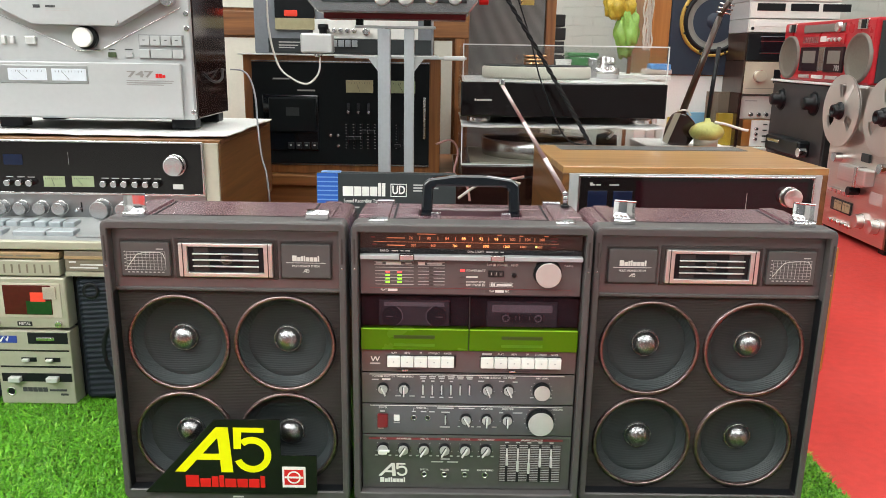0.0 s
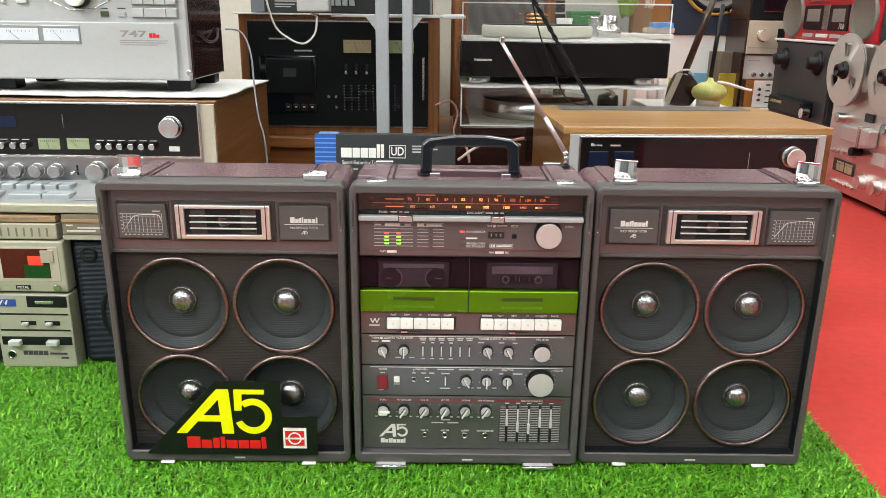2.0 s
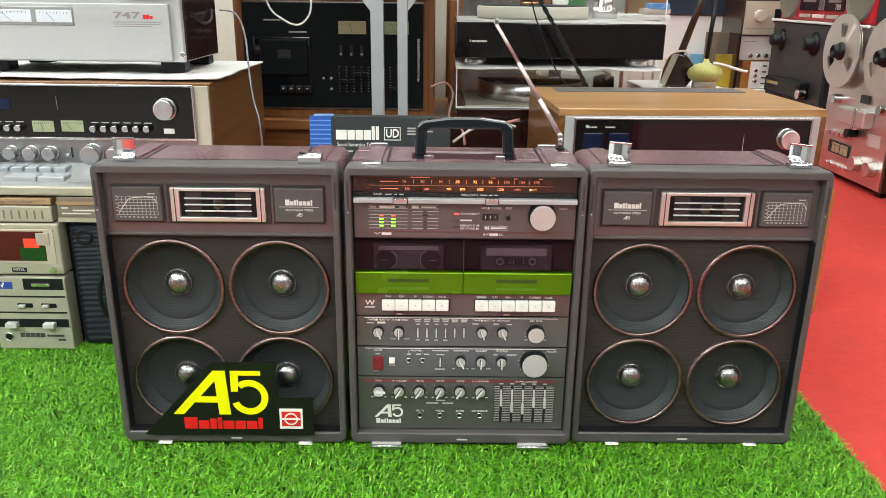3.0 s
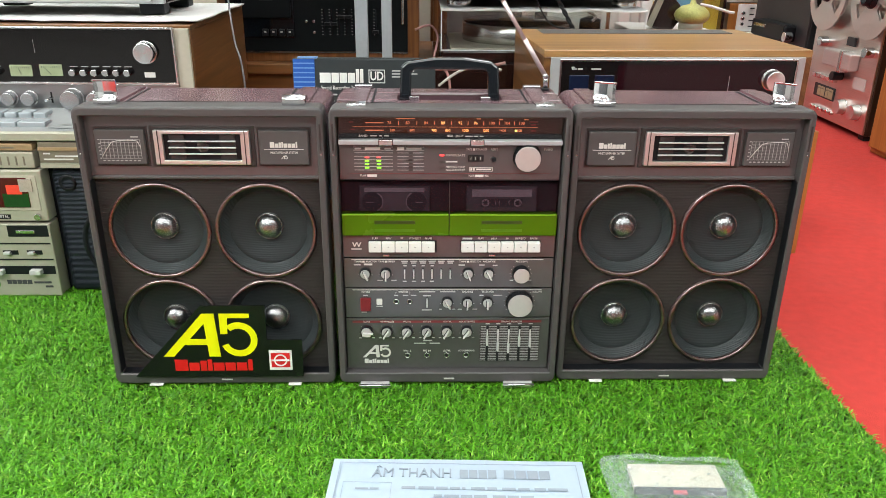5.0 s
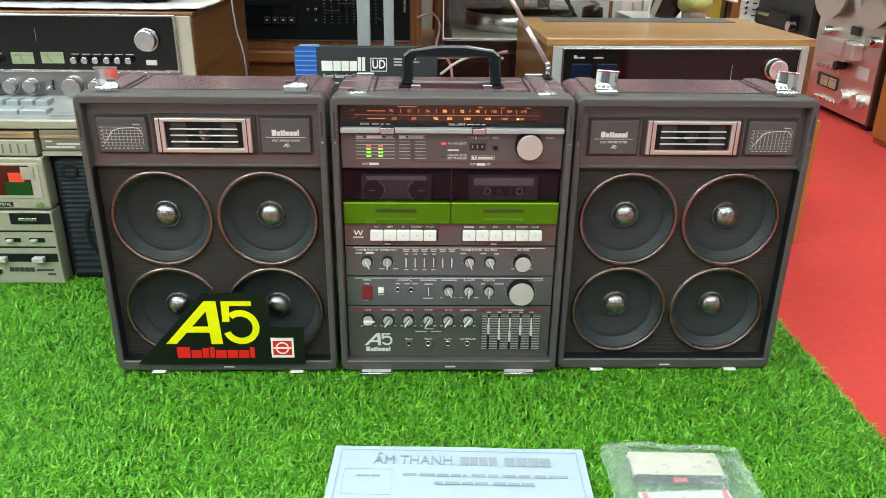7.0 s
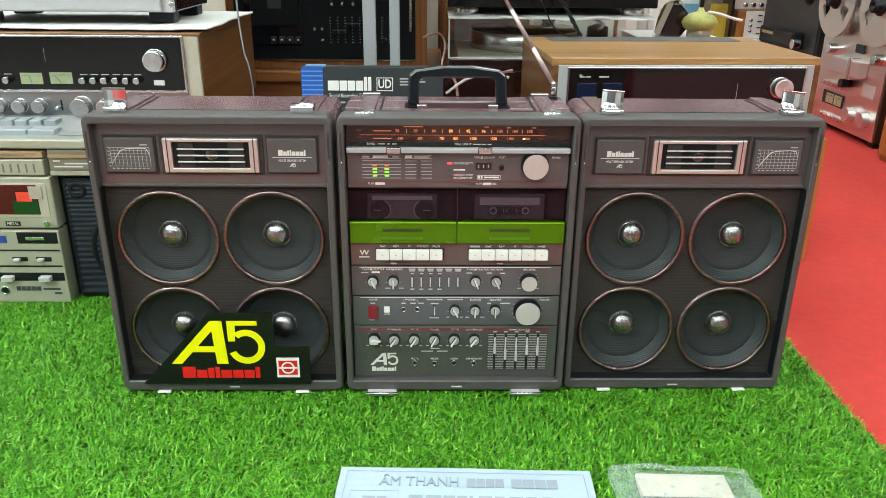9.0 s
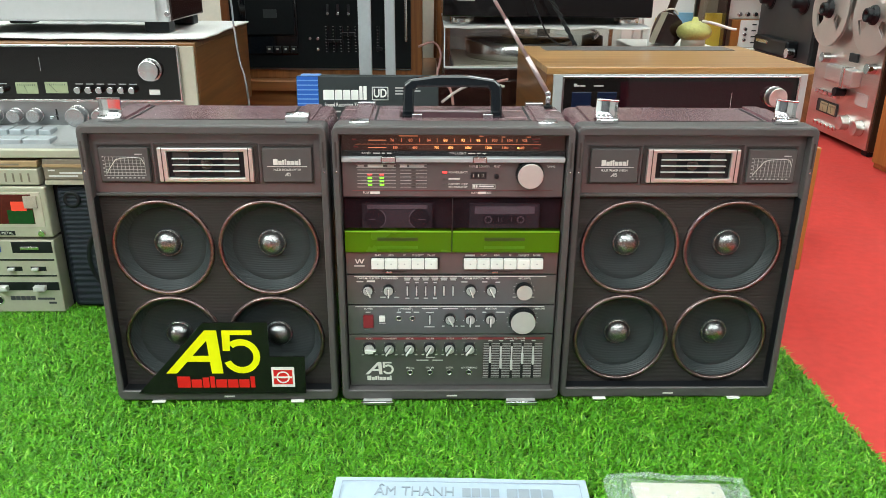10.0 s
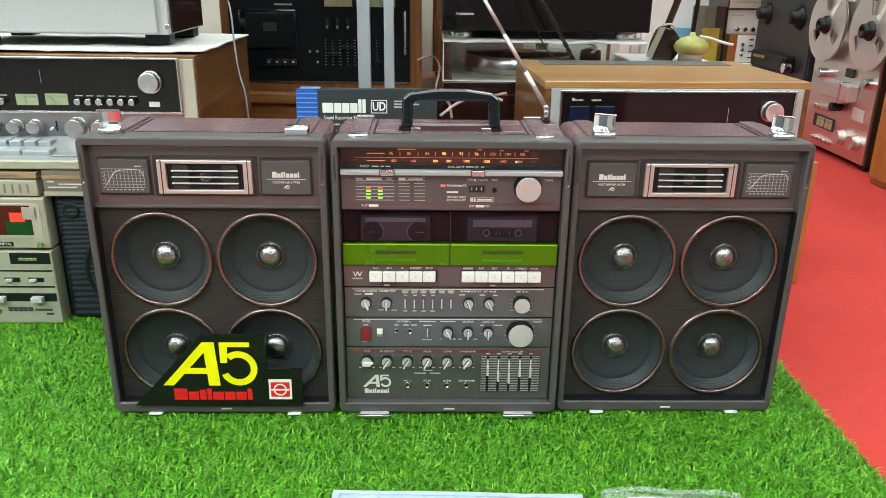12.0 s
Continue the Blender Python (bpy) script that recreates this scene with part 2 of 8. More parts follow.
def glass(name, tint=(1, 1, 1), rough=0.02, alpha=0.15, spec=0.5):
    """A thin clear sheet: mostly open, with gloss."""
    m, n, l, p = base(name)
    p.inputs["Base Color"].default_value = (*tint, 1)
    p.inputs["Roughness"].default_value = rough
    tr, mx, fr = n.new("ShaderNodeBsdfTransparent"), n.new("ShaderNodeMixShader"), n.new("ShaderNodeBsdfGlossy")
    tr.inputs[0].default_value = (*tint, 1)
    fr.inputs["Roughness"].default_value = rough
    mx.inputs[0].default_value = alpha
    out = n["Material Output"]
    l.new(tr.outputs[0], mx.inputs[1])
    l.new(fr.outputs[0], mx.inputs[2])
    l.new(mx.outputs[0], out.inputs["Surface"])
    return m


def spun(name, col, rough=0.24):
    """Metal turned on a lathe: streaks of shine round the axis of the knob."""
    m, n, l, p = base(name)
    tg, tc, no, mr, sc = n.new("ShaderNodeTangent"), n.new("ShaderNodeTexCoord"), n.new("ShaderNodeTexNoise"), n.new("ShaderNodeMapRange"), n.new("ShaderNodeVectorMath")
    tg.direction_type, tg.axis = "RADIAL", "Y"
    l.new(tg.outputs[0], p.inputs["Tangent"])
    p.inputs["Anisotropic"].default_value = 0.85
    no.inputs["Scale"].default_value = 300
    l.new(tc.outputs["Object"], no.inputs["Vector"])
    mr.inputs[3].default_value, mr.inputs[4].default_value = 0.9, 1.08
    l.new(no.outputs["Fac"], mr.inputs[0])
    sc.operation = "SCALE"
    sc.inputs[0].default_value = col
    l.new(mr.outputs[0], sc.inputs["Scale"])
    l.new(sc.outputs[0], p.inputs["Base Color"])
    p.inputs["Metallic"].default_value, p.inputs["Roughness"].default_value = 1.0, rough
    return m


def glow(name, col, strength):
    m, n, l, p = base(name)
    p.inputs["Base Color"].default_value = (*col, 1)
    p.inputs["Emission Color"].default_value = (*col, 1)
    p.inputs["Emission Strength"].default_value = strength
    return m


BROWN = mat("brown_moulding", (0.076, 0.070, 0.070), 0.42, var=0.07, bump=0.12, bscale=900, rvar=0.08)
BROWN_PANEL = mat("brown_face", (0.070, 0.066, 0.067), 0.24, var=0.06, bump=0.05, bscale=900, spec=1.0)
# colour of dark parts, and of sheets that stand in for shade in gaps
BROWN_DARK = mat("dark_brown_and_gap_shade", (0.035, 0.028, 0.027), 0.5, var=0.1)
MAROON = mat("maroon_vinyl", (0.142, 0.079, 0.092), 0.21, var=0.06, bump=0.10, bscale=1800, spec=1.0)
BAFFLE = lines("speaker_baffle", (0.034, 0.0300, 0.0292), 0.0024, 0.45, 0.0, 0.25, "Z", 0.09)
CONE = lines("speaker_cone", (0.0285, 0.0335, 0.0355), 0.0026, 0.5, 0.0, 0.2, "Z", 0.08)
BLACK = mat("black_plastic", (0.009, 0.010, 0.012), 0.35, var=0.15, spec=0.25)
GLOSS = mat("gloss_black", (0.006, 0.008, 0.011), 0.07, var=0.1, coat=0.5)
RING = pricked("pricked_ring", (0.50, 0.37, 0.355), 0.0024, 0.0019, 0.16, 0.36)
BEVEL = lines("ribbed_bevel", (0.034, 0.040, 0.042), 0.0022, 0.42, 0.0, 0.3, "Z", 0.12)
SMOKE = glass("smoked_pane", (0.54, 0.49, 0.525), 0.14, 0.006)
SHELL = mat("cassette_shell", (0.150, 0.130, 0.145), 0.5, var=0.15)
WELL = mat("cassette_well", (0.085, 0.070, 0.080), 0.6, var=0.2)
PLINTH = mat("black_lacquer", (0.0075, 0.0048, 0.0050), 0.07, var=0.3, scale=8, coat=0.3)
POST = mat("stand_post", (0.50, 0.53, 0.56), 0.34, 0.45, var=0.06)
RADIO_METAL = mat("radio_metal", (0.42, 0.42, 0.43), 0.22, 0.85, var=0.08)
DUSTY_BLUE = mat("grey_blue_case", (0.19, 0.205, 0.23), 0.45, var=0.1)
BRIGHT_KNOB = spun("polished_knob", (0.80, 0.81, 0.83), 0.17)
CAP_RIM = knurl("pricked_rim", (0.92, 0.92, 0.92), 0.0022, 0.30, 0.25, 0.6)
ROD = mat("aerial_metal", (0.60, 0.50, 0.50), 0.36, 0.7, var=0.04)
KNOB_FACE = mat("dull_knob_face", (0.42, 0.42, 0.41), 0.4, 0.25, var=0.05)
CHROME = mat("chrome", (0.66, 0.67, 0.69), 0.15, 1.0, var=0.03)
SATIN = mat("satin_chrome", (0.72, 0.71, 0.71), 0.24, 1.0, var=0.04)
ALU = brushed("brushed_aluminium", (0.76, 0.75, 0.74), 0.46)
SILVER_N = mat("silver_tab", (0.60, 0.60, 0.59), 0.36, 0.3, var=0.04)
BAR_SILVER = mat("bar_silver", (0.42, 0.43, 0.45), 0.34, 0.3, var=0.04)
ALU_DARK = brushed("receiver_face", (0.34, 0.345, 0.35), 0.32)
KEYDECK = mat("silver_key_deck", (0.29, 0.30, 0.30), 0.38, 0.3, var=0.05)
CHEEK = mat("beige_cheek", (0.46, 0.42, 0.34), 0.4, 0.1, var=0.05)
KNOB = spun("spun_knob", (0.78, 0.78, 0.77), 0.36)
WHITE = mat("white_paint", (0.78, 0.77, 0.74), 0.45, var=0.04)
PRINT = mat("pale_print", (0.62, 0.60, 0.57), 0.6, var=0.06, scale=200)
GREY_PRINT = mat("grey_print", (0.43, 0.42, 0.41), 0.6, var=0.06)
FAINT_PRINT = mat("faint_print", (0.25, 0.235, 0.225), 0.6, var=0.06)
DARK_PRINT = mat("dark_print", (0.05, 0.05, 0.055), 0.6, var=0.06)
KEY = mat("white_key", (0.74, 0.73, 0.70), 0.3, var=0.04, per=0.2)
GREEN_DOOR = mat("lime_metallic", (0.064, 0.172, 0.0012), 0.26, 0.12, var=0.03, scale=60, bump=0.04)
WINDOW = mat("smoked_window", (0.030, 0.018, 0.022), 0.12, var=0.08, spec=0.12)
DIAL = mat("dial_backing", (0.018, 0.007, 0.007), 0.3, var=0.1)
# the scale lamp inside the dial shines brightest in its middle
n_, l_ = DIAL.node_tree.nodes, DIAL.node_tree.links
tc_, sx_, ab_, mr_ = n_.new("ShaderNodeTexCoord"), n_.new("ShaderNodeSeparateXYZ"), n_.new("ShaderNodeMath"), n_.new("ShaderNodeMapRange")
ab_.operation = "ABSOLUTE"
mr_.inputs[1].default_value, mr_.inputs[2].default_value, mr_.inputs[3].default_value, mr_.inputs[4].default_value = 0.0, 0.13, 0.050, 0.010
l_.new(tc_.outputs["Object"], sx_.inputs[0])
l_.new(sx_.outputs[0], ab_.inputs[0])
l_.new(ab_.outputs[0], mr_.inputs[0])
l_.new(mr_.outputs[0], n_["Principled BSDF"].inputs["Emission Strength"])
n_["Principled BSDF"].inputs["Emission Color"].default_value = (1.0, 0.26, 0.08, 1)
RED_STRIPE = mat("red_stripe", (0.16, 0.020, 0.024), 0.5, var=0.06)
RED_KEY = mat("red_switch", (0.17, 0.013, 0.017), 0.3, var=0.06)
LED_RED, LED_GREEN = glow("red_led", (1.0, 0.06, 0.06), 1.3), glow("green_led", (0.25, 0.9, 0.03), 1.1)
AMBER = glow("dial_lamp", (1.0, 0.46, 0.15), 1.7)
AMBER_DIM = glow("dial_lamp_dim", (1.0, 0.36, 0.17), 0.26)
POINTER = glow("dial_pointer", (0.75, 1.0, 0.25), 1.5)
SIGN_BLACK = mat("sign_board", (0.007, 0.008, 0.007), 0.16, var=0.15)
SIGN_YELLOW = mat("sign_yellow", (0.80, 0.80, 0.004), 0.4, var=0.03)
SIGN_RED = mat("sign_red", (0.62, 0.012, 0.012), 0.4, var=0.04)
WALNUT = wood("walnut_veneer", (0.10, 0.042, 0.014), (0.27, 0.125, 0.042), 0.32, 0)
WALNUT_Y = wood("walnut_side", (0.085, 0.034, 0.011), (0.20, 0.088, 0.028), 0.36, 1)
OAK_TOP = wood("golden_veneer", (0.28, 0.145, 0.050), (0.46, 0.26, 0.10), 0.28, 0, 9.0)
CHERRY = wood("cherry_wood", (0.14, 0.050, 0.016), (0.30, 0.12, 0.036), 0.38, 2)
ROSEWOOD = wood("rosewood_side", (0.014, 0.0062, 0.0055), (0.036, 0.0135, 0.0105), 0.13, 0, 6.0, 0.3)
ORANGE_WOOD = wood("orange_wood", (0.26, 0.095, 0.018), (0.40, 0.16, 0.035), 0.4, 2)
CREAM = mat("champagne_plastic", (0.40, 0.385, 0.305), 0.36, 0.25, var=0.05)
CREAM_DARK = mat("champagne_dark", (0.20, 0.17, 0.13), 0.4, 0.2, var=0.06)
KEYGREY = mat("silver_grey_key", (0.37, 0.405, 0.43), 0.35, 0.3, var=0.04, per=0.15)
SILVER = mat("silver_paint", (0.62, 0.62, 0.615), 0.34, 0.35, var=0.04)
DECK_SILVER = mat("deck_silver", (0.43, 0.44, 0.445), 0.40, 0.15, var=0.03)
REEL = brushed("reel_metal", (0.80, 0.78, 0.75), 0.48, (40, 40, 40), 0.03)
PINK_ALU = brushed("deck_face", (0.74, 0.68, 0.64), 0.36, (8, 300, 300))
BLACK_GLASS = mat("receiver_glass", (0.008, 0.007, 0.007), 0.07, var=0.1, coat=0.05)
WINE_GLASS = mat("receiver_dial", (0.0198, 0.0033, 0.0060), 0.08, var=0.1, coat=0.05)
BLUE_DARK = mat("meter_unlit_blue", (0.007, 0.013, 0.038), 0.2, var=0.2)
METER = mat("meter_card", (0.30, 0.35, 0.21), 0.4, var=0.1)
METER_GOLD = mat("meter_card_gold", (0.40, 0.36, 0.22), 0.4, var=0.1)
METER_WHITE = mat("meter_card_white", (0.60, 0.64, 0.70), 0.35, var=0.05)
CLOTH = mat("white_cloth", (0.70, 0.70, 0.69), 0.85, var=0.05, bump=0.5, bscale=120)
PAPER = mat("white_paper", (0.41, 0.505, 0.60), 0.7, var=0.03)
TAPE_BLACK = mat("tape_box_card", (0.034, 0.039, 0.041), 0.5, var=0.08, spec=0.25)
TAPE_BLUE = mat("tape_box_blue", (0.02, 0.10, 0.42), 0.4, var=0.05)
RED_PAINT = mat("red_casing", (0.46, 0.018, 0.028), 0.3, var=0.06)
GREY_CONE = mat("grey_cone", (0.20, 0.18, 0.16), 0.7, var=0.1)
ACRYLIC = glass("clear_acrylic", (0.975, 0.98, 0.978), 0.03, 0.06)
CARPET = mat("red_carpet", (0.52, 0.042, 0.034), 0.95, var=0.14, scale=14, bump=0.8, bscale=700)
WALL = mat("white_wall", (0.66, 0.65, 0.63), 0.8, var=0.04, bump=0.1)
WALL_DARK = mat("dark_wall", (0.13, 0.13, 0.135), 0.8, var=0.05)
CEIL = mat("ceiling_board", (0.72, 0.72, 0.71), 0.9, var=0.04)
NAVY = mat("navy_cabinet", (0.020, 0.030, 0.050), 0.5, var=0.1)
GRILLE = lines("grey_grille", (0.17, 0.165, 0.16), 0.004, 0.9, 0, 0.5, "X")
SURROUND = mat("speaker_surround_yellow", (0.44, 0.29, 0.06), 0.5, var=0.1)
GOURD = mat("gourd_skin", (0.42, 0.42, 0.13), 0.35, var=0.3, scale=60)
CABLE_GREY = mat("grey_cable", (0.25, 0.26, 0.28), 0.5)
CABLE_WHITE = mat("white_cable", (0.66, 0.64, 0.60), 0.5)
CABLE_PINK = mat("pink_cable", (0.50, 0.27, 0.25), 0.5)

# ---- room ----
FLOOR = mat("grey_floor", (0.20, 0.19, 0.18), 0.5, var=0.12, scale=6)
setting("floor", bx(-4, 4, -4.5, 3.75, -0.10, -0.010), FLOOR, "plain grey hall floor", "floor")
setting("carpet", bx(-1.25, 2.6, -1.2, 3.0, -0.010, -0.006), CARPET, "bright red needle-felt carpet", "carpet")
WALL_TILE = mat("tiled_white_wall", (0.50, 0.53, 0.49), 0.5, var=0.05)
nt_ = WALL_TILE.node_tree
tx_, sp_, cb_, bk_, bp_ = (nt_.nodes.new(k) for k in ("ShaderNodeTexCoord", "ShaderNodeSeparateXYZ", "ShaderNodeCombineXYZ", "ShaderNodeTexBrick", "ShaderNodeBump"))
nt_.links.new(tx_.outputs["Object"], sp_.inputs[0])
nt_.links.new(sp_.outputs[0], cb_.inputs[0])
nt_.links.new(sp_.outputs[2], cb_.inputs[1])
nt_.links.new(cb_.outputs[0], bk_.inputs["Vector"])
bk_.inputs["Scale"].default_value, bk_.inputs["Brick Width"].default_value, bk_.inputs["Row Height"].default_value = 1.0, 0.12, 0.055
bk_.inputs["Mortar Size"].default_value = 0.004
nt_.links.new(bk_.outputs["Fac"], bp_.inputs["Height"])
bp_.invert, bp_.inputs["Distance"].default_value = True, 0.004
nt_.links.new(bp_.outputs[0], nt_.nodes["Principled BSDF"].inputs["Normal"])
setting("wall_north", bx(-4.1, 4.1, 3.75, 3.85, -0.1, 2.75), WALL_TILE, "plain white painted wall", "wall")
# out of view; darkened so that glossy black faces reflect little light
setting("wall_south", bx(-4.1, 4.1, -4.6, -4.5, -0.1, 2.75), WALL_DARK, "unseen dark grey wall that keeps reflections dark", "wall")
setting("wall_east", bx(4.0, 4.1, -4.5, 3.75, -0.1, 2.75), WALL, "plain white painted wall", "wall")
setting("wall_west", bx(-4.1, -4.0, -4.5, 3.75, -0.1, 2.75), WALL, "plain white painted wall", "wall")
setting("ceiling", bx(-4.1, 4.1, -4.6, 3.85, 2.75, 2.85), CEIL, "white boarded ceiling", "ceiling")

LIGHT_ON = glow("lit_diffuser", (0.96, 1.0, 0.99), 6.0)
for ix in (-2.4, -0.8, 0.8, 2.4):
    for iy in (-3.0, -1.2, 0.6, 2.4):
        fx = thing("ceiling_light", "lit white ceiling panel lamp in a thin frame", "lamp", ix, iy, 2.70, group="ceiling lights")
        fr = bx(-0.32, 0.32, -0.62, -0.60, 0, 0.05)
        for a in ((-0.32, 0.32, 0.60, 0.62), (-0.32, -0.30, -0.6, 0.6), (0.30, 0.32, -0.6, 0.6)):
            bx(*a, 0, 0.05, bm=fr)
        part("frame", fr, SILVER, fx)
        part("diffuser", bx(-0.30, 0.30, -0.60, 0.60, 0.02, 0.05), LIGHT_ON, fx, "glowing white diffuser")
for ix, iy, sx, gain in ((-0.6, -2.6, 6.0, 6.2), (-2.4, -1.2, 0.6, 4.5), (-0.6, 2.2, 6.0, 2.3)):
    ld = bpy.data.lights.new("panel_light", "AREA")
    ld.shape, ld.size, ld.size_y, ld.energy, ld.color = "RECTANGLE", sx, 1.4 if sx > 1 else 1.2, LAMP * gain, (0.955, 1.0, 0.99)
    lo = new("panel_light", ld)
    lo.matrix_basis = pose(ix, iy, 2.68)

# ---- grass mat ----
setting("grass_mat", bx(-1.3, 0.593, -0.452, 0.75, -0.006, 0.0), mat("mat_backing", (0.012, 0.050, 0.005), 0.9, var=0.3, scale=80),
        "green artificial grass mat on the carpet", "mat")


def grass_blades(count):
    rng = np.random.default_rng(4)
    # thinner towards the back, where only strips beside the stereo show
    x, y = rng.uniform(-1.3, 0.590, count), -0.452 + 1.202 * rng.uniform(0, 1, count) ** 1.25
    k = len(x)
    h = rng.uniform(0.006, 0.0130, k)
    ang = rng.uniform(0, 2 * np.pi, k)
    lean = rng.uniform(0.4, 1.8, k) * h
    w = rng.uniform(0.0006, 0.0012, k)
    wx, wy = -np.sin(ang) * w, np.cos(ang) * w
    lx, ly = np.cos(ang) * lean, np.sin(ang) * lean
    curl = rng.uniform(-0.5, 0.5, k) * h
    mx, my = x + lx * 0.35 + wy * curl * 300, y + ly * 0.35 - wx * curl * 300
    tx, ty = np.minimum(x + lx, 0.600 + 0.006 * np.sin(y * 90)), y + ly
    mx = np.minimum(mx, 0.597)
    v = np.stack([np.stack([x - wx, y - wy, np.zeros(k)], 1), np.stack([x + wx, y + wy, np.zeros(k)], 1),
                  np.stack([mx + wx, my + wy, h * 0.72], 1), np.stack([mx - wx, my - wy, h * 0.72], 1),
                  np.stack([tx, ty, h * rng.uniform(0.75, 1.05, k)], 1)], 1).reshape(-1, 3)
    b = np.arange(k)[:, None] * 5
    quads, tris = b + np.array([0, 1, 2, 3]), b + np.array([3, 2, 4])
    me = bpy.data.meshes.new("artificial_grass")
    me.vertices.add(len(v))
    me.vertices.foreach_set("co", v.ravel())
    me.loops.add(k * 7)
    me.loops.foreach_set("vertex_index", np.concatenate([quads, tris], 1).ravel())
    me.polygons.add(k * 2)
    start = (np.arange(k)[:, None] * 7 + np.array([0, 4])).ravel()
    me.polygons.foreach_set("loop_start", start)
    me.update(calc_edges=True)
    me.validate()
    return me


def grass_material():
    m, n, l, p = base("grass_blade")
    ge, cr = n.new("ShaderNodeNewGeometry"), n.new("ShaderNodeValToRGB")
    e = cr.color_ramp.elements
    e[0].position, e[0].color = 0.0, (0.034, 0.150, 0.004, 1)
    e[1].position, e[1].color = 1.0, (0.31, 0.56, 0.08, 1)
    for pos, c in ((0.45, (0.080, 0.305, 0.008, 1)), (0.85, (0.140, 0.430, 0.018, 1)), (0.93, (0.23, 0.52, 0.045, 1))):
        q = e.new(pos)
        q.color = c
    l.new(ge.outputs["Random Per Island"], cr.inputs[0])
    no, mr, sc = n.new("ShaderNodeTexNoise"), n.new("ShaderNodeMapRange"), n.new("ShaderNodeVectorMath")
    no.inputs["Scale"].default_value, no.inputs["Detail"].default_value = 38, 4
    mr.inputs[1].default_value, mr.inputs[2].default_value, mr.inputs[3].default_value, mr.inputs[4].default_value = 0.3, 0.7, 0.74, 1.26
    l.new(no.outputs["Fac"], mr.inputs[0])
    sc.operation = "SCALE"
    l.new(cr.outputs[0], sc.inputs[0])
    l.new(mr.outputs[0], sc.inputs["Scale"])
    l.new(sc.outputs[0], p.inputs["Base Color"])
    p.inputs["Roughness"].default_value = 0.42
    p.inputs["Specular IOR Level"].default_value = 0.35
    return m


turf = grass_blades(360000)
turf.materials.append(grass_material())
tagged(new("artificial_grass", turf), "short curly bright green plastic grass blades", "grass", "", "stuff")


# ---- the three-piece stereo ----
def rounded(w0, w1, h0, h1, r, n=5):
    pts = []
    for cx, cz, a0 in ((w1 - r, h1 - r, 0), (w0 + r, h1 - r, 90), (w0 + r, h0 + r, 180), (w1 - r, h0 + r, 270)):
        for i in range(n + 1):
            a = radians(a0 + 90 * i / n)
            pts.append((cx + r * math.cos(a), cz + r * math.sin(a)))
    return pts


def ring_frame(outer, inner, y0, y1, soft=0.002, bm=None):
    """A picture-frame shape between two loops of equal length, its front arrises softened."""
    mine = bmesh.new()
    cx = sum(p[0] for p in outer) / len(outer)
    cz = sum(p[1] for p in outer) / len(outer)

    def ring(pts, y, shift=0.0):
        return [mine.verts.new((x + (shift if x < cx else -shift), y, z + (shift if z < cz else -shift))) for x, z in pts]
    loops = [ring(outer, y1), ring(outer, y0 + soft), ring(outer, y0 + soft * 0.3, soft * 0.3), ring(outer, y0, soft), ring(inner, y0, -soft * 0.5),
             ring(inner, y0 + soft * 0.5), ring(inner, y1)]
    n = len(outer)
    for a, b in zip(loops, loops[1:]):
        for i in range(n):
            mine.faces.new((a[i], a[(i + 1) % n], b[(i + 1) % n], b[i]))
    for i in range(n):
        mine.faces.new((loops[-1][i], loops[-1][(i + 1) % n], loops[0][(i + 1) % n], loops[0][i]))
    bmesh.ops.recalc_face_normals(mine, faces=mine.faces)
    return join(bm, mine)


def wordmark(x0, x1, z0, z1, y, pattern, bm=None, depth=0.0004):
    """A maker's mark as a row of plain blocks: (share of the width, share of the height)."""
    mine = bmesh.new() if bm is None else bm
    gap = 0.14
    total = sum(p[0] for p in pattern) + gap * (len(pattern) - 1)
    x = x0
    for w, h in pattern:
        ww = (x1 - x0) * w / total
        bx(x, x + ww, y - depth, y + depth, z0, z0 + (z1 - z0) * h, bm=mine)
        x += ww + (x1 - x0) * gap / total
    return mine


MARK8 = ((1.15, 1), (0.9, 0.72), (0.55, 0.9), (0.4, 1), (0.95, 0.72), (0.9, 0.72), (0.9, 0.72), (0.4, 1))
MARK6 = ((1.5, 0.72), (1, 0.72), (1, 0.72), (1, 0.72), (0.45, 1), (0.45, 1))


def arc_strip(cx, cz, r0, r1, a0, a1, y0, y1, n=20, bm=None):
    pts = [(cx + r1 * math.cos(radians(a0 + (a1 - a0) * i / n)), cz + r1 * math.sin(radians(a0 + (a1 - a0) * i / n))) for i in range(n + 1)]
    pts += [(cx + r0 * math.cos(radians(a1 + (a0 - a1) * i / n)), cz + r0 * math.sin(radians(a1 + (a0 - a1) * i / n))) for i in range(n + 1)]
    mine = bmesh.new()
    k = n + 1
    f = [mine.verts.new((x, y0, z)) for x, z in pts]
    b = [mine.verts.new((x, y1, z)) for x, z in pts]
    for i in range(n):
        j, i2, j2 = i + 1, 2 * k - 1 - i, 2 * k - 2 - i
        mine.faces.new((f[i], f[j], f[j2], f[i2]))
        mine.faces.new((f[i], f[j], b[j], b[i]))
        mine.faces.new((f[i2], f[j2], b[j2], b[i2]))
    bmesh.ops.recalc_face_normals(mine, faces=mine.faces)
    return join(bm, mine)


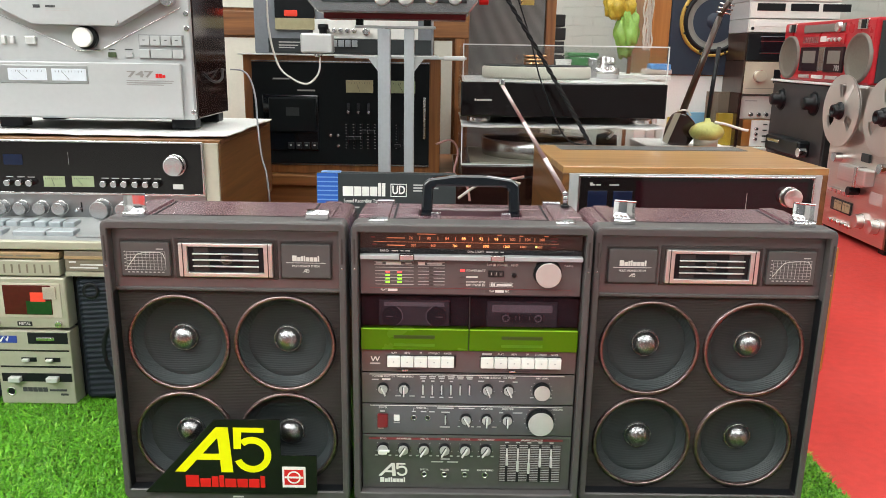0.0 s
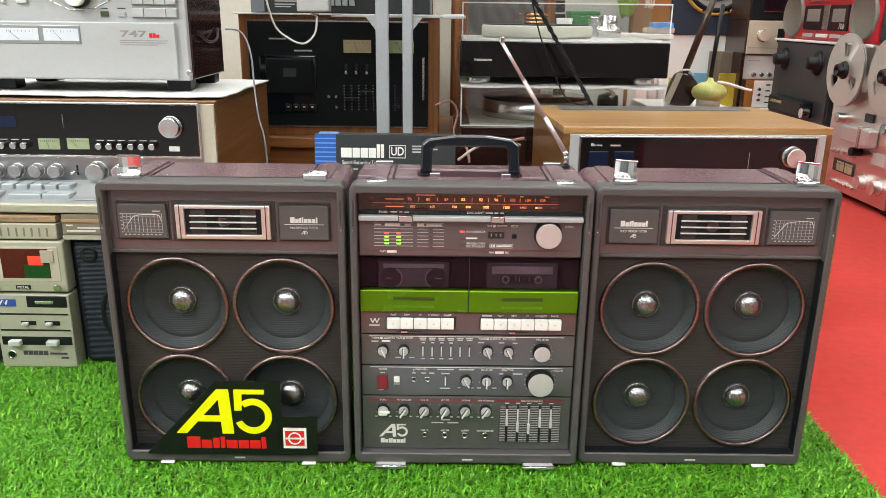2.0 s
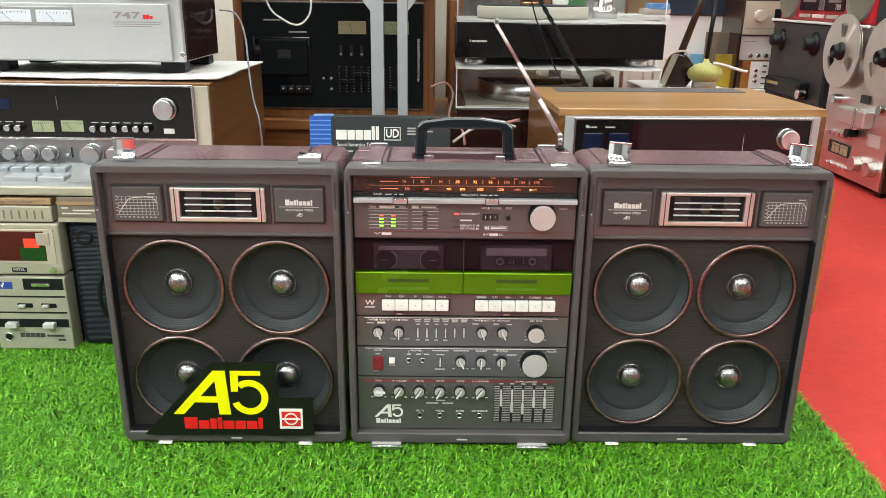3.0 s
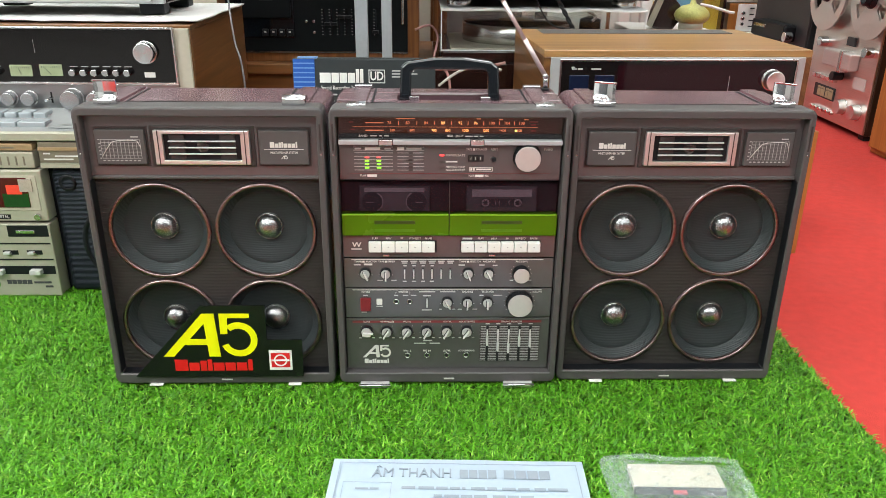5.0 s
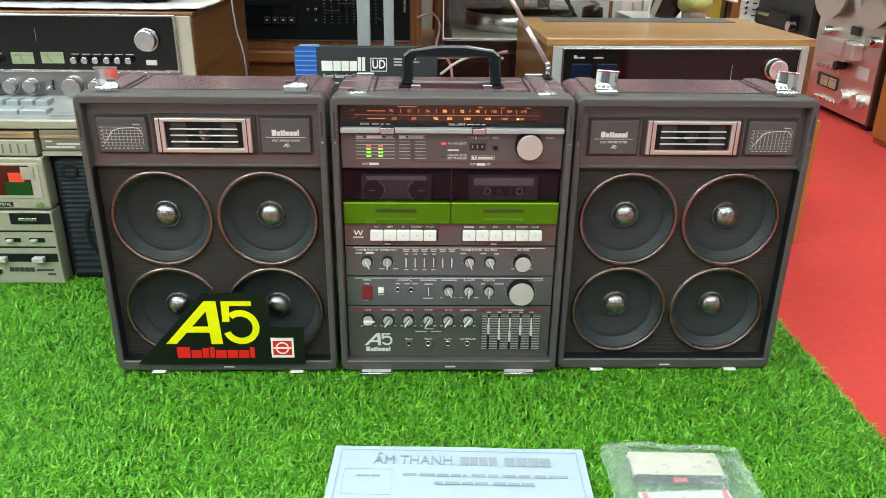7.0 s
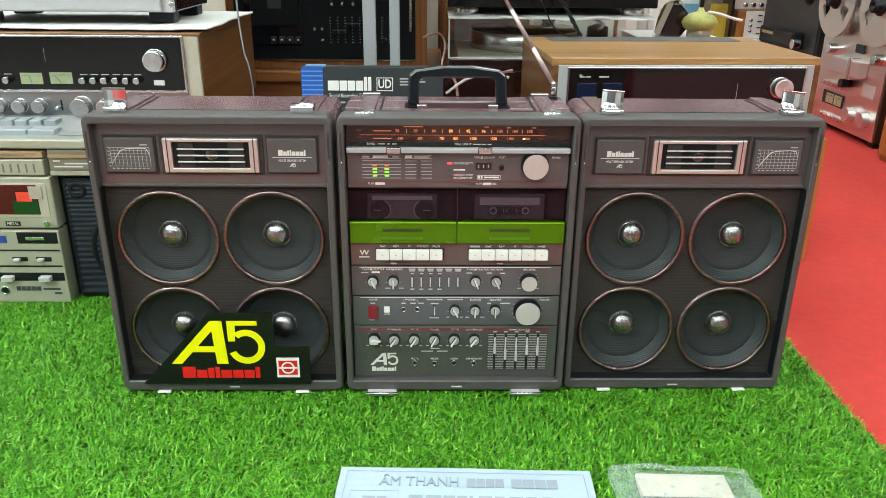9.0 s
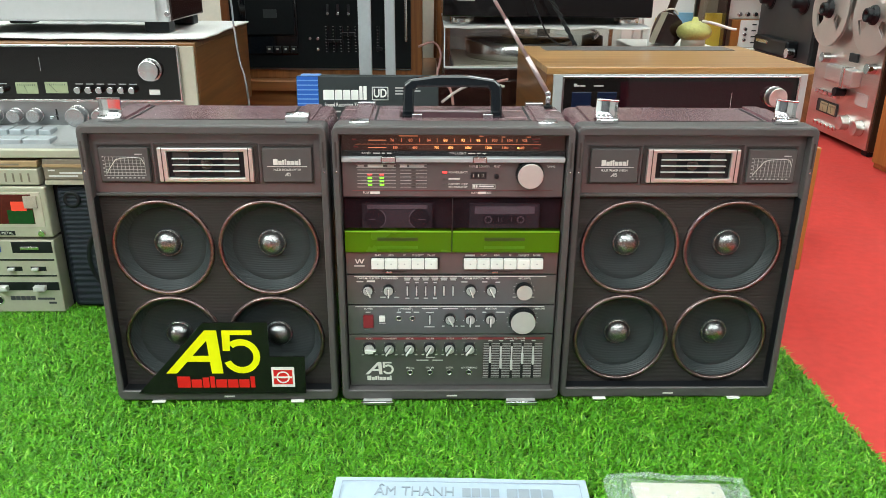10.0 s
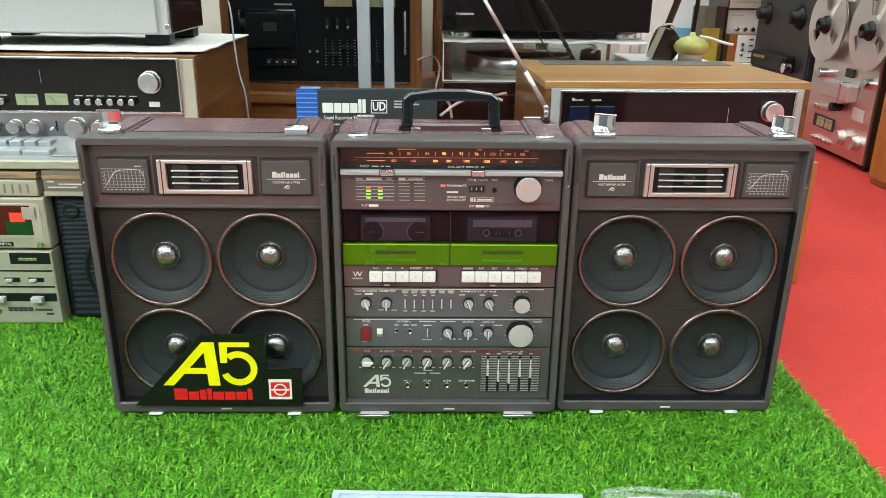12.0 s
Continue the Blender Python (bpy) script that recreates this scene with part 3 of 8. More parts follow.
def model_mark(x0, z0, w, h, y, step=0.0006, k=1.0):
    """The slanting A and the round 5 as plain shapes in a box of w by h."""
    def q(*p):
        return [(x0 + a * w, z0 + b * h) for a, b in p]
    bm = prism(q((0, 0), (0.112, 0), (0.485, 0.84), (0.475, 1), (0.44, 1)), y, y + step)
    prism(q((0.446, 1), (0.566, 1), (0.60, 0), (0.48, 0)), y - step * 0.3, y + step, bm)
    prism(q((0.235, 0.275), (0.295, 0.41), (0.49, 0.41), (0.49, 0.275)), y - step * 0.15, y + step, bm)
    prism(q((0.617, 1), (0.93, 1), (0.93, 0.9), (0.70, 0.9), (0.690, 0.53), (0.617, 0.53)), y - step * 0.3, y + step, bm)
    mine = arc_strip(0, 0, 0.64, 1.0, -158, 130, 0, step)
    for v in mine.verts:
        v.co = (x0 + w * (0.805 + 0.195 * v.co.x), y - step * 0.15 + v.co.y, z0 + h * (0.40 + 0.40 * v.co.z))
    return join(bm, mine)


def latch(parent, x, y, z, up, w=0.031, twist=0.0, lean=5):
    """A chrome toggle latch, swung up or lying flat."""
    lt = part("latch", bx(x - w / 2, x + w / 2, y - 0.004, y + 0.012, z, z + 0.008, 0.0015), CHROME, parent, "chrome latch base")
    if up:
        n = 14
        arc = [(-0.0070 * max(0.0, 1 - 2.4 * i / n) ** 2, 0.026 * i / n) for i in range(n + 1)]
        bm = prism(arc + [(y_ + 0.002, z_) for y_, z_ in reversed(arc)], -w / 2 + 0.0005, w / 2 - 0.0005, plane="yz")
        bm.normal_update()
        for q in bm.faces:
            q.smooth = abs(q.normal.x) < 0.5
        tube([(-w / 2, -0.0072, 0.0015), (w / 2, -0.0072, 0.0015)], 0.0024, 10, bm=bm)
        bx(-w / 2, w / 2, -0.0030, 0.002, 0.0245, 0.0270, 0.001, bm=bm)
        bm.transform(Matrix.Translation((x, y + 0.006, z + 0.006)) @ Matrix.Rotation(radians(twist), 4, "Y") @ Matrix.Rotation(radians(-lean), 4, "X"))
        part("latch_lever", bm, CHROME, lt, "chrome lever swung up")
        part("latch_catch", bx(x - w * 0.28, x + w * 0.28, y - 0.006, y + 0.0, z + 0.002, z + 0.007, 0.001), SATIN, lt)
    else:
        n = 12
        arc = [(-0.004 + 0.027 * i / n, 0.0065 * math.sin(math.pi * (0.12 + 0.8 * i / n))) for i in range(n + 1)]
        bm = prism(arc + [(0.023, -0.003), (-0.004, -0.003)], -w / 2, w / 2, plane="yz")
        bm.normal_update()
        for q in bm.faces:
            q.smooth = q.normal.z > 0.3
        bx(-w / 2, w / 2, -0.006, -0.002, -0.007, 0.004, 0.0015, bm=bm)
        bm.transform(Matrix.Translation((x, y, z + 0.007)))
        part("latch_lever", bm, CHROME, lt, "chrome lever lying flat")
    return lt


def case_body(parent, half, top, depth, recess=False):
    """The vinyl-covered shell with its raised bands, grooves and front frame."""
    r = 0.014
    if recess:
        bm = prism(rounded(-half + 0.002, half - 0.002, 0.002, top - 0.022, 0.012), 0.03, depth)
        bx(-half + 0.004, half - 0.004, 0.03, 0.075, top - 0.024, top - 0.003, 0.003, bm=bm)
        bx(-half + 0.004, half - 0.004, 0.128, depth, top - 0.024, top - 0.003, 0.003, bm=bm)
        bx(-half + 0.004, -0.075, 0.0755, 0.1275, top - 0.024, top - 0.003, 0.001, bm=bm)
        bx(0.075, half - 0.004, 0.0755, 0.1275, top - 0.024, top - 0.003, 0.001, bm=bm)
    else:
        bm = prism(rounded(-half + 0.002, half - 0.002, 0.002, top - 0.003, r), 0.056, depth)
        ring_frame(rounded(-half + 0.002, half - 0.002, 0.002, top - 0.003, r), rounded(-half + 0.009, half - 0.009, 0.012, top - 0.012, 0.006), 0.030, 0.0565, 0.001, bm)
    body = part("body", bm, MAROON, parent, "maroon textured vinyl shell")
    # raised bands and dark grooves along the top
    for s in (-1, 1):
        part("band", bx(s * half * 0.78 - 0.012, s * half * 0.78 + 0.012, 0.028, depth + 0.001, top - 0.004, top - 0.0005, 0.001), MAROON, body)
        part("groove", bx(s * half * 0.66 - 0.0014, s * half * 0.66 + 0.0014, 0.049, depth - 0.006, top - 0.006, top - 0.0022), BLACK, body)
    if not recess:
        part("groove", bx(-half * 0.66, half * 0.66, 0.0490, 0.0515, top - 0.006, top - 0.0022), BLACK, body)
    else:
        for s in (-1, 1):
            bx_ = bx(min(s * 0.075, s * half * 0.66), max(s * 0.075, s * half * 0.66), 0.0490, 0.0515, top - 0.006, top - 0.0022)
            part("groove", bx_, BLACK, body)
    outer = rounded(-half, half, 0, top, 0.010)
    inner = rounded(-half + 0.0095, half - 0.0095, 0.017, top - 0.0125, 0.002)
    part("front_frame", ring_frame(outer, inner, 0.0, 0.036, 0.003), BROWN, parent, "brown moulded front frame")
    for s in (-1, 1):
        part("frame_slot", bx(s * (half - 0.0050) - 0.0012, s * (half - 0.0050) + 0.0012, -0.0004, 0.003, top - 0.058, top - 0.022, 0.0003), BROWN_DARK, parent)
        part("frame_screw", disc(0.0013, 0.002, s * (half - 0.005), -0.0006, top - 0.064, seg=10), SATIN, parent)
    part("frame_mark", bx(-0.006, 0.010, -0.0005, 0.002, 0.006, 0.0085, 0.0003), PRINT, parent)
    return body


def graph_plate(parent, x0, x1, z0, z1, y):
    pl = part("response_plate", bx(x0, x1, y, y + 0.012, z0, z1, 0.0012), BROWN, parent, "brown plate printed with a response graph")
    bm = bmesh.new()
    gx0, gx1, gz0, gz1 = x0 + 0.008, x1 - 0.006, z0 + 0.009, z1 - 0.013
    for i in range(11):
        x = gx0 + (gx1 - gx0) * i / 10
        bx(x - 0.00022, x + 0.00022, y - 0.0003, y + 0.001, gz0, gz1, bm=bm)
    for i in range(7):
        z = gz0 + (gz1 - gz0) * i / 6
        bx(gx0, gx1, y - 0.0003, y + 0.001, z - 0.00022, z + 0.00022, bm=bm)
    for i in range(6):
        z = gz0 + (gz1 - gz0) * i / 5
        bx(gx0 - 0.0035, gx0 - 0.0012, y - 0.0003, y + 0.001, z - 0.0006, z + 0.0006, bm=bm)
    for i in range(9):
        x = gx0 + (gx1 - gx0) * (i + 0.2) / 9
        bx(x - 0.001, x + 0.0022, y - 0.0003, y + 0.001, gz0 - 0.004, gz0 - 0.0026, bm=bm)
    bx(gx1 - 0.012, gx1 - 0.002, y - 0.0003, y + 0.001, gz1 + 0.003, gz1 + 0.0045, bm=bm)
    part("graph_grid", bm, GREY_PRINT, pl)
    w, h = gx1 - gx0, gz1 - gz0
    line = [(gx0 + w * a, y - 0.0004, gz0 + h * b) for a, b in ((0, 0.1), (0.12, 0.45), (0.27, 0.85), (0.4, 0.93), (0.6, 0.96), (0.8, 0.97), (0.93, 0.93), (1, 0.6))]
    part("graph_curve", tube(line, 0.0005, 6), PRINT, pl)


def name_plate(parent, x0, x1, z0, z1, y):
    pl = part("name_plate", bx(x0, x1, y, y + 0.012, z0, z1, 0.0012), BROWN, parent, "brown plate with a pale maker's mark")
    c = (x0 + x1) / 2
    tagged(part("maker_mark", wordmark(c - 0.0185, c + 0.0185, z1 - 0.0235, z1 - 0.0155, y - 0.0002, MARK8), PRINT, pl), kind="stuff")
    part("rule", bx(c - 0.027, c + 0.027, y - 0.0003, y + 0.001, z1 - 0.0262, z1 - 0.0255), PRINT, pl)
    part("print", text_bm("MULTI SPEAKER SYSTEM", 0.0042, c, y - 0.0002, z1 - 0.0305, width=0.037), PRINT, pl)
    part("model_mark", model_mark(c - 0.0045, z1 - 0.0395, 0.009, 0.005, y - 0.0003, 0.0004), PRINT, pl)


def speaker(x, y, z, mirror, label, rz=0.0):
    sp = thing("stereo_speaker", label, "speaker", x, y, z, rz, "pair of stereo speakers")
    half, top, depth = 0.1665, 0.424, 0.158
    case_body(sp, half, top, depth)
    # upper panel and lower baffle
    up = part("upper_panel", bx(-half + 0.009, half - 0.009, 0.015, 0.034, 0.325, top - 0.012, 0.001), BROWN_PANEL, sp)
    part("ledge", bx(-half + 0.0095, half - 0.0095, 0.012, 0.034, 0.3215, 0.3262, 0.0012), BROWN, sp)
    px = ((-0.144, -0.077), (0.077, 0.144))
    if mirror:
        px = (px[1], px[0])
    # dark sheets just proud of the panel paint the shade round each plate
    for x0, x1 in px:
        part("plate_gap_shade", bx(x0 - 0.0028, x1 + 0.0028, 0.0142, 0.02, 0.3398, 0.3945), BROWN_DARK, sp)
    graph_plate(sp, *px[0], 0.343, 0.391, 0.009)
    name_plate(sp, *px[1], 0.343, 0.391, 0.009)
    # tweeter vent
    # dark sheet behind the frame, its colour standing in for recess shade
    part("vent_gap_shade", bx(-0.071, 0.071, 0.0135, 0.03, 0.339, 0.396, 0.001), BROWN_DARK, sp)
    vent = part("vent_frame", ring_frame(rounded(-0.0645, 0.0645, 0.343, 0.391, 0.001, 2), rounded(-0.0525, 0.0525, 0.349, 0.386, 0.001, 2), 0.008, 0.02, 0.0012),
                ALU, sp, "brushed metal vent frame")
    for s in (-1, 1):
        part("frame_line", bx(s * 0.0585 - 0.0006, s * 0.0585 + 0.0006, 0.0075, 0.009, 0.3432, 0.3908), BROWN_DARK, vent)
    part("vent_back", bx(-0.0525, 0.0525, 0.0130, 0.0135, 0.349, 0.386), BLACK, vent)
    for k in range(3):
        part("vent_slat", bx(-0.0455, 0.0455, 0.0075, 0.0105, 0.3575 + k * 0.0088, 0.3592 + k * 0.0088, 0.0004), SILVER, vent)
    for s in (-1, 1):
        part("vent_block", bx(s * 0.034 - 0.0105, s * 0.034 + 0.0105, 0.0115, 0.0128, 0.350, 0.385, 0.001), BROWN_DARK, vent)
    part("tweeter", lathe([(0.0, 0.0), (0.006, 0.001), (0.0095, 0.004), (0.0105, 0.0045), (0.0105, 0.0055)], 0, 0.0100, 0.3675, seg=20), DARK_DOME, vent, "small dark tweeter dome")
    # baffle plate with four round openings
    cs = [(sx, cz) for cz in (0.242, 0.094) for sx in (-0.0755, 0.0755)]
    rad = 0.0665
    bm = bmesh.new()
    x0, x1, z0, z1 = -half + 0.009, half - 0.009, 0.016, 0.3225
    xm, zm = 0.0, 0.168
    for cx, cz in cs:
        bx0, bx1 = (x0, xm) if cx < 0 else (xm, x1)
        bz0, bz1 = (z0, zm) if cz < zm else (zm, z1)
        n = 64
        prev = None
        first = None
        for i in range(n):
            a = 2 * math.pi * i / n
            dx, dz = math.cos(a), math.sin(a)
            t = min(((bx1 if dx > 0 else bx0) - cx) / dx if abs(dx) > 1e-9 else 9, ((bz1 if dz > 0 else bz0) - cz) / dz if abs(dz) > 1e-9 else 9)
            pair = (bm.verts.new((cx + rad * dx, 0.020, cz + rad * dz)), bm.verts.new((cx + t * dx, 0.020, cz + t * dz)), t * dx, t * dz)
            if prev:
                bm.faces.new((prev[0], pair[0], pair[1], prev[1]))
            else:
                first = pair
            prev = pair
        bm.faces.new((prev[0], first[0], first[1], prev[1]))
        # corners of the quarter
        for qx in (bx0, bx1):
            for qz in (bz0, bz1):
                best = sorted(range(n), key=lambda i: abs(math.atan2(math.sin(2 * math.pi * i / n - math.atan2(qz - cz, qx - cx)), math.cos(2 * math.pi * i / n - math.atan2(qz - cz, qx - cx)))))[:2]
                vs = []
                for i in best:
                    a = 2 * math.pi * i / n
                    dx, dz = math.cos(a), math.sin(a)
                    t = min(((bx1 if dx > 0 else bx0) - cx) / dx if abs(dx) > 1e-9 else 9, ((bz1 if dz > 0 else bz0) - cz) / dz if abs(dz) > 1e-9 else 9)
                    vs.append(bm.verts.new((cx + t * dx, 0.020, cz + t * dz)))
                vs.append(bm.verts.new((qx, 0.020, qz)))
                try:
                    bm.faces.new(vs)
                except ValueError:
                    pass
    bmesh.ops.remove_doubles(bm, verts=bm.verts, dist=1e-6)
    for f in bm.faces:
        f.normal_update()
        if f.normal.y > 0:
            f.normal_flip()
    part("baffle", bm, BAFFLE, sp, "black ribbed speaker baffle")
    for cx, cz in cs:
        dr = part("driver", lathe([(0.0565, 0.0345), (0.0525, 0.0338), (0.0485, 0.0350), (0.0360, 0.0385), (0.0210, 0.0425), (0, 0.043)], cx, 0, cz, seg=48),
                  CONE, sp, "flat dark speaker cone")
        part("bevel", lathe([(rad, 0.0200), (0.0625, 0.0270), (0.0565, 0.0345)], cx, 0, cz, seg=48), BEVEL, dr, "grey ribbed bevel round the cone")
        part("trim_ring", lathe([(0.0668, 0.022), (0.0668, 0.0165), (0.0678, 0.0150), (0.0700, 0.0145), (0.0722, 0.0155), (0.0728, 0.0205)], cx, 0, cz, seg=72), RING, dr, "knurled metal trim ring")
        part("dust_cap", lathe([(0.0182 * math.cos(radians(a)), 0.0405 - 0.0145 * math.sin(radians(a))) for a in range(0, 91, 9)],
                               cx, 0, cz, seg=32), CAP, dr, "shiny pricked metal dome")
        part("cap_rim", lathe([(0.0180, 0.042), (0.0184, 0.0390), (0.0192, 0.0380), (0.0200, 0.0390), (0.0203, 0.044)], cx, 0, cz, seg=36), CAP_RIM, dr)
    part("recess_floor", bx(-half + 0.0090, half - 0.0090, 0.0035, 0.0198, 0.0162, 0.0175), BLACK, sp, "dark floor of the recess")
    for s in (-1, 1):
        part("recess_side", bx(s * (half - 0.0094) - 0.0004, s * (half - 0.0094) + 0.0004, 0.0035, 0.0198, 0.0176, 0.3214), BLACK, sp)
    # feet
    for fx in (-0.105, 0.105):
        part("foot", bx(fx - 0.010, fx + 0.010, -0.0055, 0.012, -0.001, 0.0012, 0.0008), KEY, sp, "small pale metal foot")
        part("rubber_pad", bx(fx - 0.012, fx + 0.012, 0.02, 0.14, -0.012, 0.003, 0.002), BLACK, sp)
    return sp, top


DARK_DOME = mat("dark_metal_dome", (0.10, 0.07, 0.065), 0.25, 0.8, var=0.1)
CAP = knurl("pricked_dome", (0.54, 0.54, 0.55), 0.0020, 0.28, 0.45, 0.35)
spl, top = speaker(-0.3385, 0.0, 0.012, False, "brown four-driver stereo speaker standing on the grass, black sign before it")
latch(spl, -0.126, 0.022, top - 0.001, True, lean=-6)
latch(spl, 0.126, 0.022, top - 0.001, False)
spr, top = speaker(0.3355, 0.009, 0.010, True, "brown four-driver stereo speaker with both chrome latches up", 0.0)
latch(spr, -0.124, 0.022, top - 0.001, True, twist=4, lean=9)
latch(spr, 0.126, 0.022, top - 0.001, True, twist=6, lean=11)


def ticks(cx, cz, r, y, n, length, bm, a0=-225, a1=45):
    for i in range(n):
        a = radians(a0 + (a1 - a0) * i / (n - 1))
        m = Matrix.Translation((cx, 0, cz)) @ Matrix.Rotation(-a, 4, "Y")
        b = bx(r, r + length, y - 0.0003, y + 0.0005, -0.00025, 0.00025)
        b.transform(m)
        join(bm, b)
    return bm


SATIN_BLADE = mat("pale_blade", (0.72, 0.72, 0.70), 0.35, 0.2, var=0.04)


def pointer_knob(parent, x, y, z, angle, r=0.0082):
    """A small black skirt with a silver pointer blade across it."""
    kb = part("pointer_knob", disc(r, 0.006, x, y - 0.006, z, b=0.001), BLACK, parent, "small black knob with a silver pointer")
    part("knob_face", disc(r * 0.82, 0.003, x, y - 0.0085, z, b=0.0006), KNOB_FACE, kb)
    # black bar along one side of the blade, painted as its shadow
    groove = bx(-0.0021, -0.0008, -0.0092, -0.008, -r * 0.80, r * 0.62)
    groove.transform(Matrix.Translation((x, y, z)) @ Matrix.Rotation(radians(angle), 4, "Y"))
    part("pointer_shadow", groove, BLACK, kb)
    bm = bx(-0.0009, 0.0011, -0.013, -0.008, -r * 1.08, r * 0.58, 0.0004)
    bm.transform(Matrix.Translation((x, y, z)) @ Matrix.Rotation(radians(angle), 4, "Y"))
    part("pointer", bm, SATIN_BLADE, kb)
    return kb


def jack(parent, x, y, z, r=0.0042):
    jk = part("jack_socket", lathe([(r * 0.74, 0.002), (r * 0.74, -0.0012), (r * 0.95, -0.0012), (r, 0.0), (r, 0.002)], x, y, z, seg=18), SATIN, parent, "chrome jack socket")
    part("hole", disc(r * 0.78, 0.001, x, y - 0.0002, z, seg=14), BLACK, jk)


KNOB_CAP = mat("satin_knob_cap", (0.60, 0.60, 0.58), 0.38, 0.6, var=0.04)


def rotary(parent, name, x, y, z, r, depth, label):
    kb = part(name, disc(r, depth, 0, -depth, 0, seg=40, b=0.0016), BLACK, parent, label)
    kb.location = (x, y, z)
    x = y = z = 0.0
    bm = bmesh.new()
    for i in range(48):
        a = 2 * math.pi * i / 48
        b = bx(-0.0006, 0.0006, y - depth * 0.72, y, r - 0.0006, r + 0.0007)
        b.transform(Matrix.Translation((x, 0, z)) @ Matrix.Rotation(a, 4, "Y"))
        join(bm, b)
    part("knurling", bm, BLACK, kb, "black ribbed grip")
    part("knob_face", disc(r * 0.985, 0.0022, 0, -depth - 0.0012, 0, seg=40, b=0.0008), KNOB_CAP, kb, "spun silver face")
    part("skirt", disc(r * 1.10, 0.003, x, y - 0.003, z, seg=40), BLACK, kb, "black skirt ring")
    return kb


def words(panel, y, items, base_z):
    """Printed words: text, left edge, width, height over the floor."""
    for string, x, w, z in items:
        part("printed_word", text_bm(string, 0.0036, x, y, z - base_z, "LEFT", width=w), PRINT, panel)


def main_unit():
    cu = thing("cassette_receiver", "brown double cassette radio unit with lime green doors and folding handle", "stereo", 0, 0, 0.012)
    half, top, depth = 0.165, 0.424, 0.165
    case_body(cu, half, top, depth, recess=True)
    yp = 0.013
    B = 0.012                     # the unit's base over the floor
    W0, W1 = -0.1535, 0.1535

    def panel(name, z0, z1, y=yp, m=BROWN_PANEL, label=""):
        return part(name, bx(W0, W1, y, 0.034, z0 - B, z1 - B, 0.0008), m, cu, label)
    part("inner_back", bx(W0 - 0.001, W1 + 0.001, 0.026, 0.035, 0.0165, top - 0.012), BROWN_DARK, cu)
    # tuning dial
    dial = panel("tuning_dial", 0.3920, 0.4225, 0.017, DIAL, "dark red dial window with glowing amber figures")
    fm = [("76", -0.084), ("80", -0.059), ("84", -0.034), ("88", -0.011), ("92", 0.013), ("96", 0.034), ("100", 0.056), ("104", 0.077), ("108", 0.097)]
    zt, zb = 0.4128 - B, 0.4025 - B
    for s, x in fm:
        part("fm_figure", text_bm(s, 0.0056, x, 0.0166, zt), AMBER if -0.03 < x < 0.045 else AMBER_DIM, dial, "glowing amber figure")
    for s, x in [("530", -0.080), ("600", -0.053), ("700", -0.023), ("800", -0.004), ("1000", 0.020), ("1200", 0.048), ("1400", 0.071), ("1600", 0.093)]:
        part("am_figure", text_bm(s, 0.0046, x, 0.0166, zb), AMBER if -0.05 < x < 0.05 else AMBER_DIM, dial, "glowing amber figure")
    bm = bmesh.new()
    for i in range(8):
        x = (fm[i][1] + fm[i + 1][1]) / 2
        bx(x - 0.0004, x + 0.0004, 0.0164, 0.017, zt - 0.0025, zt + 0.0025, bm=bm)
    bx(-0.135, 0.12, 0.0164, 0.017, zt - 0.0057, zt - 0.0054, bm=bm)
    bx(-0.142, 0.12, 0.0164, 0.017, zb - 0.0058, zb - 0.0055, bm=bm)
    for x0, x1, z in ((-0.075, -0.049, zt + 0.006), (-0.117, -0.092, zt), (-0.117, -0.092, zb), (0.035, 0.041, zt + 0.006), (0.066, 0.071, zt + 0.005), (0.10, 0.106, zt + 0.005)):
        bx(x0, x1, 0.0164, 0.017, z - 0.0005, z + 0.0005, bm=bm)
    part("dial_scale", bm, AMBER_DIM, dial)
    bm = bars([(-0.139, -0.133, zt + 0.001), (-0.137, -0.131, zb + 0.001), (0.108, 0.119, zt + 0.002), (0.110, 0.117, zt - 0.002), (0.110, 0.117, zb)], 0.0165, 0.0018)
    part("dial_print", bm, RED_STRIPE, dial)
    part("tuning_pointer", bx(0.088, 0.0905, 0.0160, 0.0168, zb - 0.001, zb + 0.0012), POINTER, dial, "green lit tuning pointer")
    part("dial_cover", bx(W0, W1, 0.0118, 0.0126, 0.3918 - B, 0.4225 - B), DIAL_GLASS, dial, "clear dial window").visible_shadow = False
    # strip under the dial
    strip = panel("dial_strip", 0.3850, 0.3985, 0.0135, BLACK)
    bm = text_bm("BAND", 0.0044, -0.120, 0.0132, 0.3955 - B)
    join(bm, text_bm("DIAL LIGHT", 0.0044, 0.006, 0.0132, 0.3955 - B))
    bars([(-0.110, -0.101, 0.3955 - B), (-0.098, -0.094, 0.3955 - B), (-0.091, -0.085, 0.3955 - B), (0.020, 0.030, 0.3955 - B), (0.032, 0.037, 0.3955 - B), (0.040, 0.045, 0.3955 - B)], 0.0133, 0.0012, bm)
    tagged(part("print", bm, PRINT, strip), kind="stuff")
    part("silver_bar", bx(W0, W1, 0.004, 0.016, 0.3848 - B, 0.3915 - B, 0.0012), BAR_SILVER, cu, "brushed silver bar")
    for x0, x1 in ((-0.0985, -0.0795), (0.027, 0.045)):
        part("key_gap", bx(x0 - 0.0008, x1 + 0.0008, 0.0036, 0.010, 0.3846 - B, 0.3917 - B), BLACK, cu)
        part("slide_key", bx(x0, x1, 0.0028, 0.010, 0.3846 - B, 0.3922 - B, 0.0008), SATIN, cu, "silver slide key")
    # control panel with meters, counter and tuning knob
    p1 = panel("meter_panel", 0.3330, 0.3842)
    y = yp - 0.0002
    bm = bmesh.new()
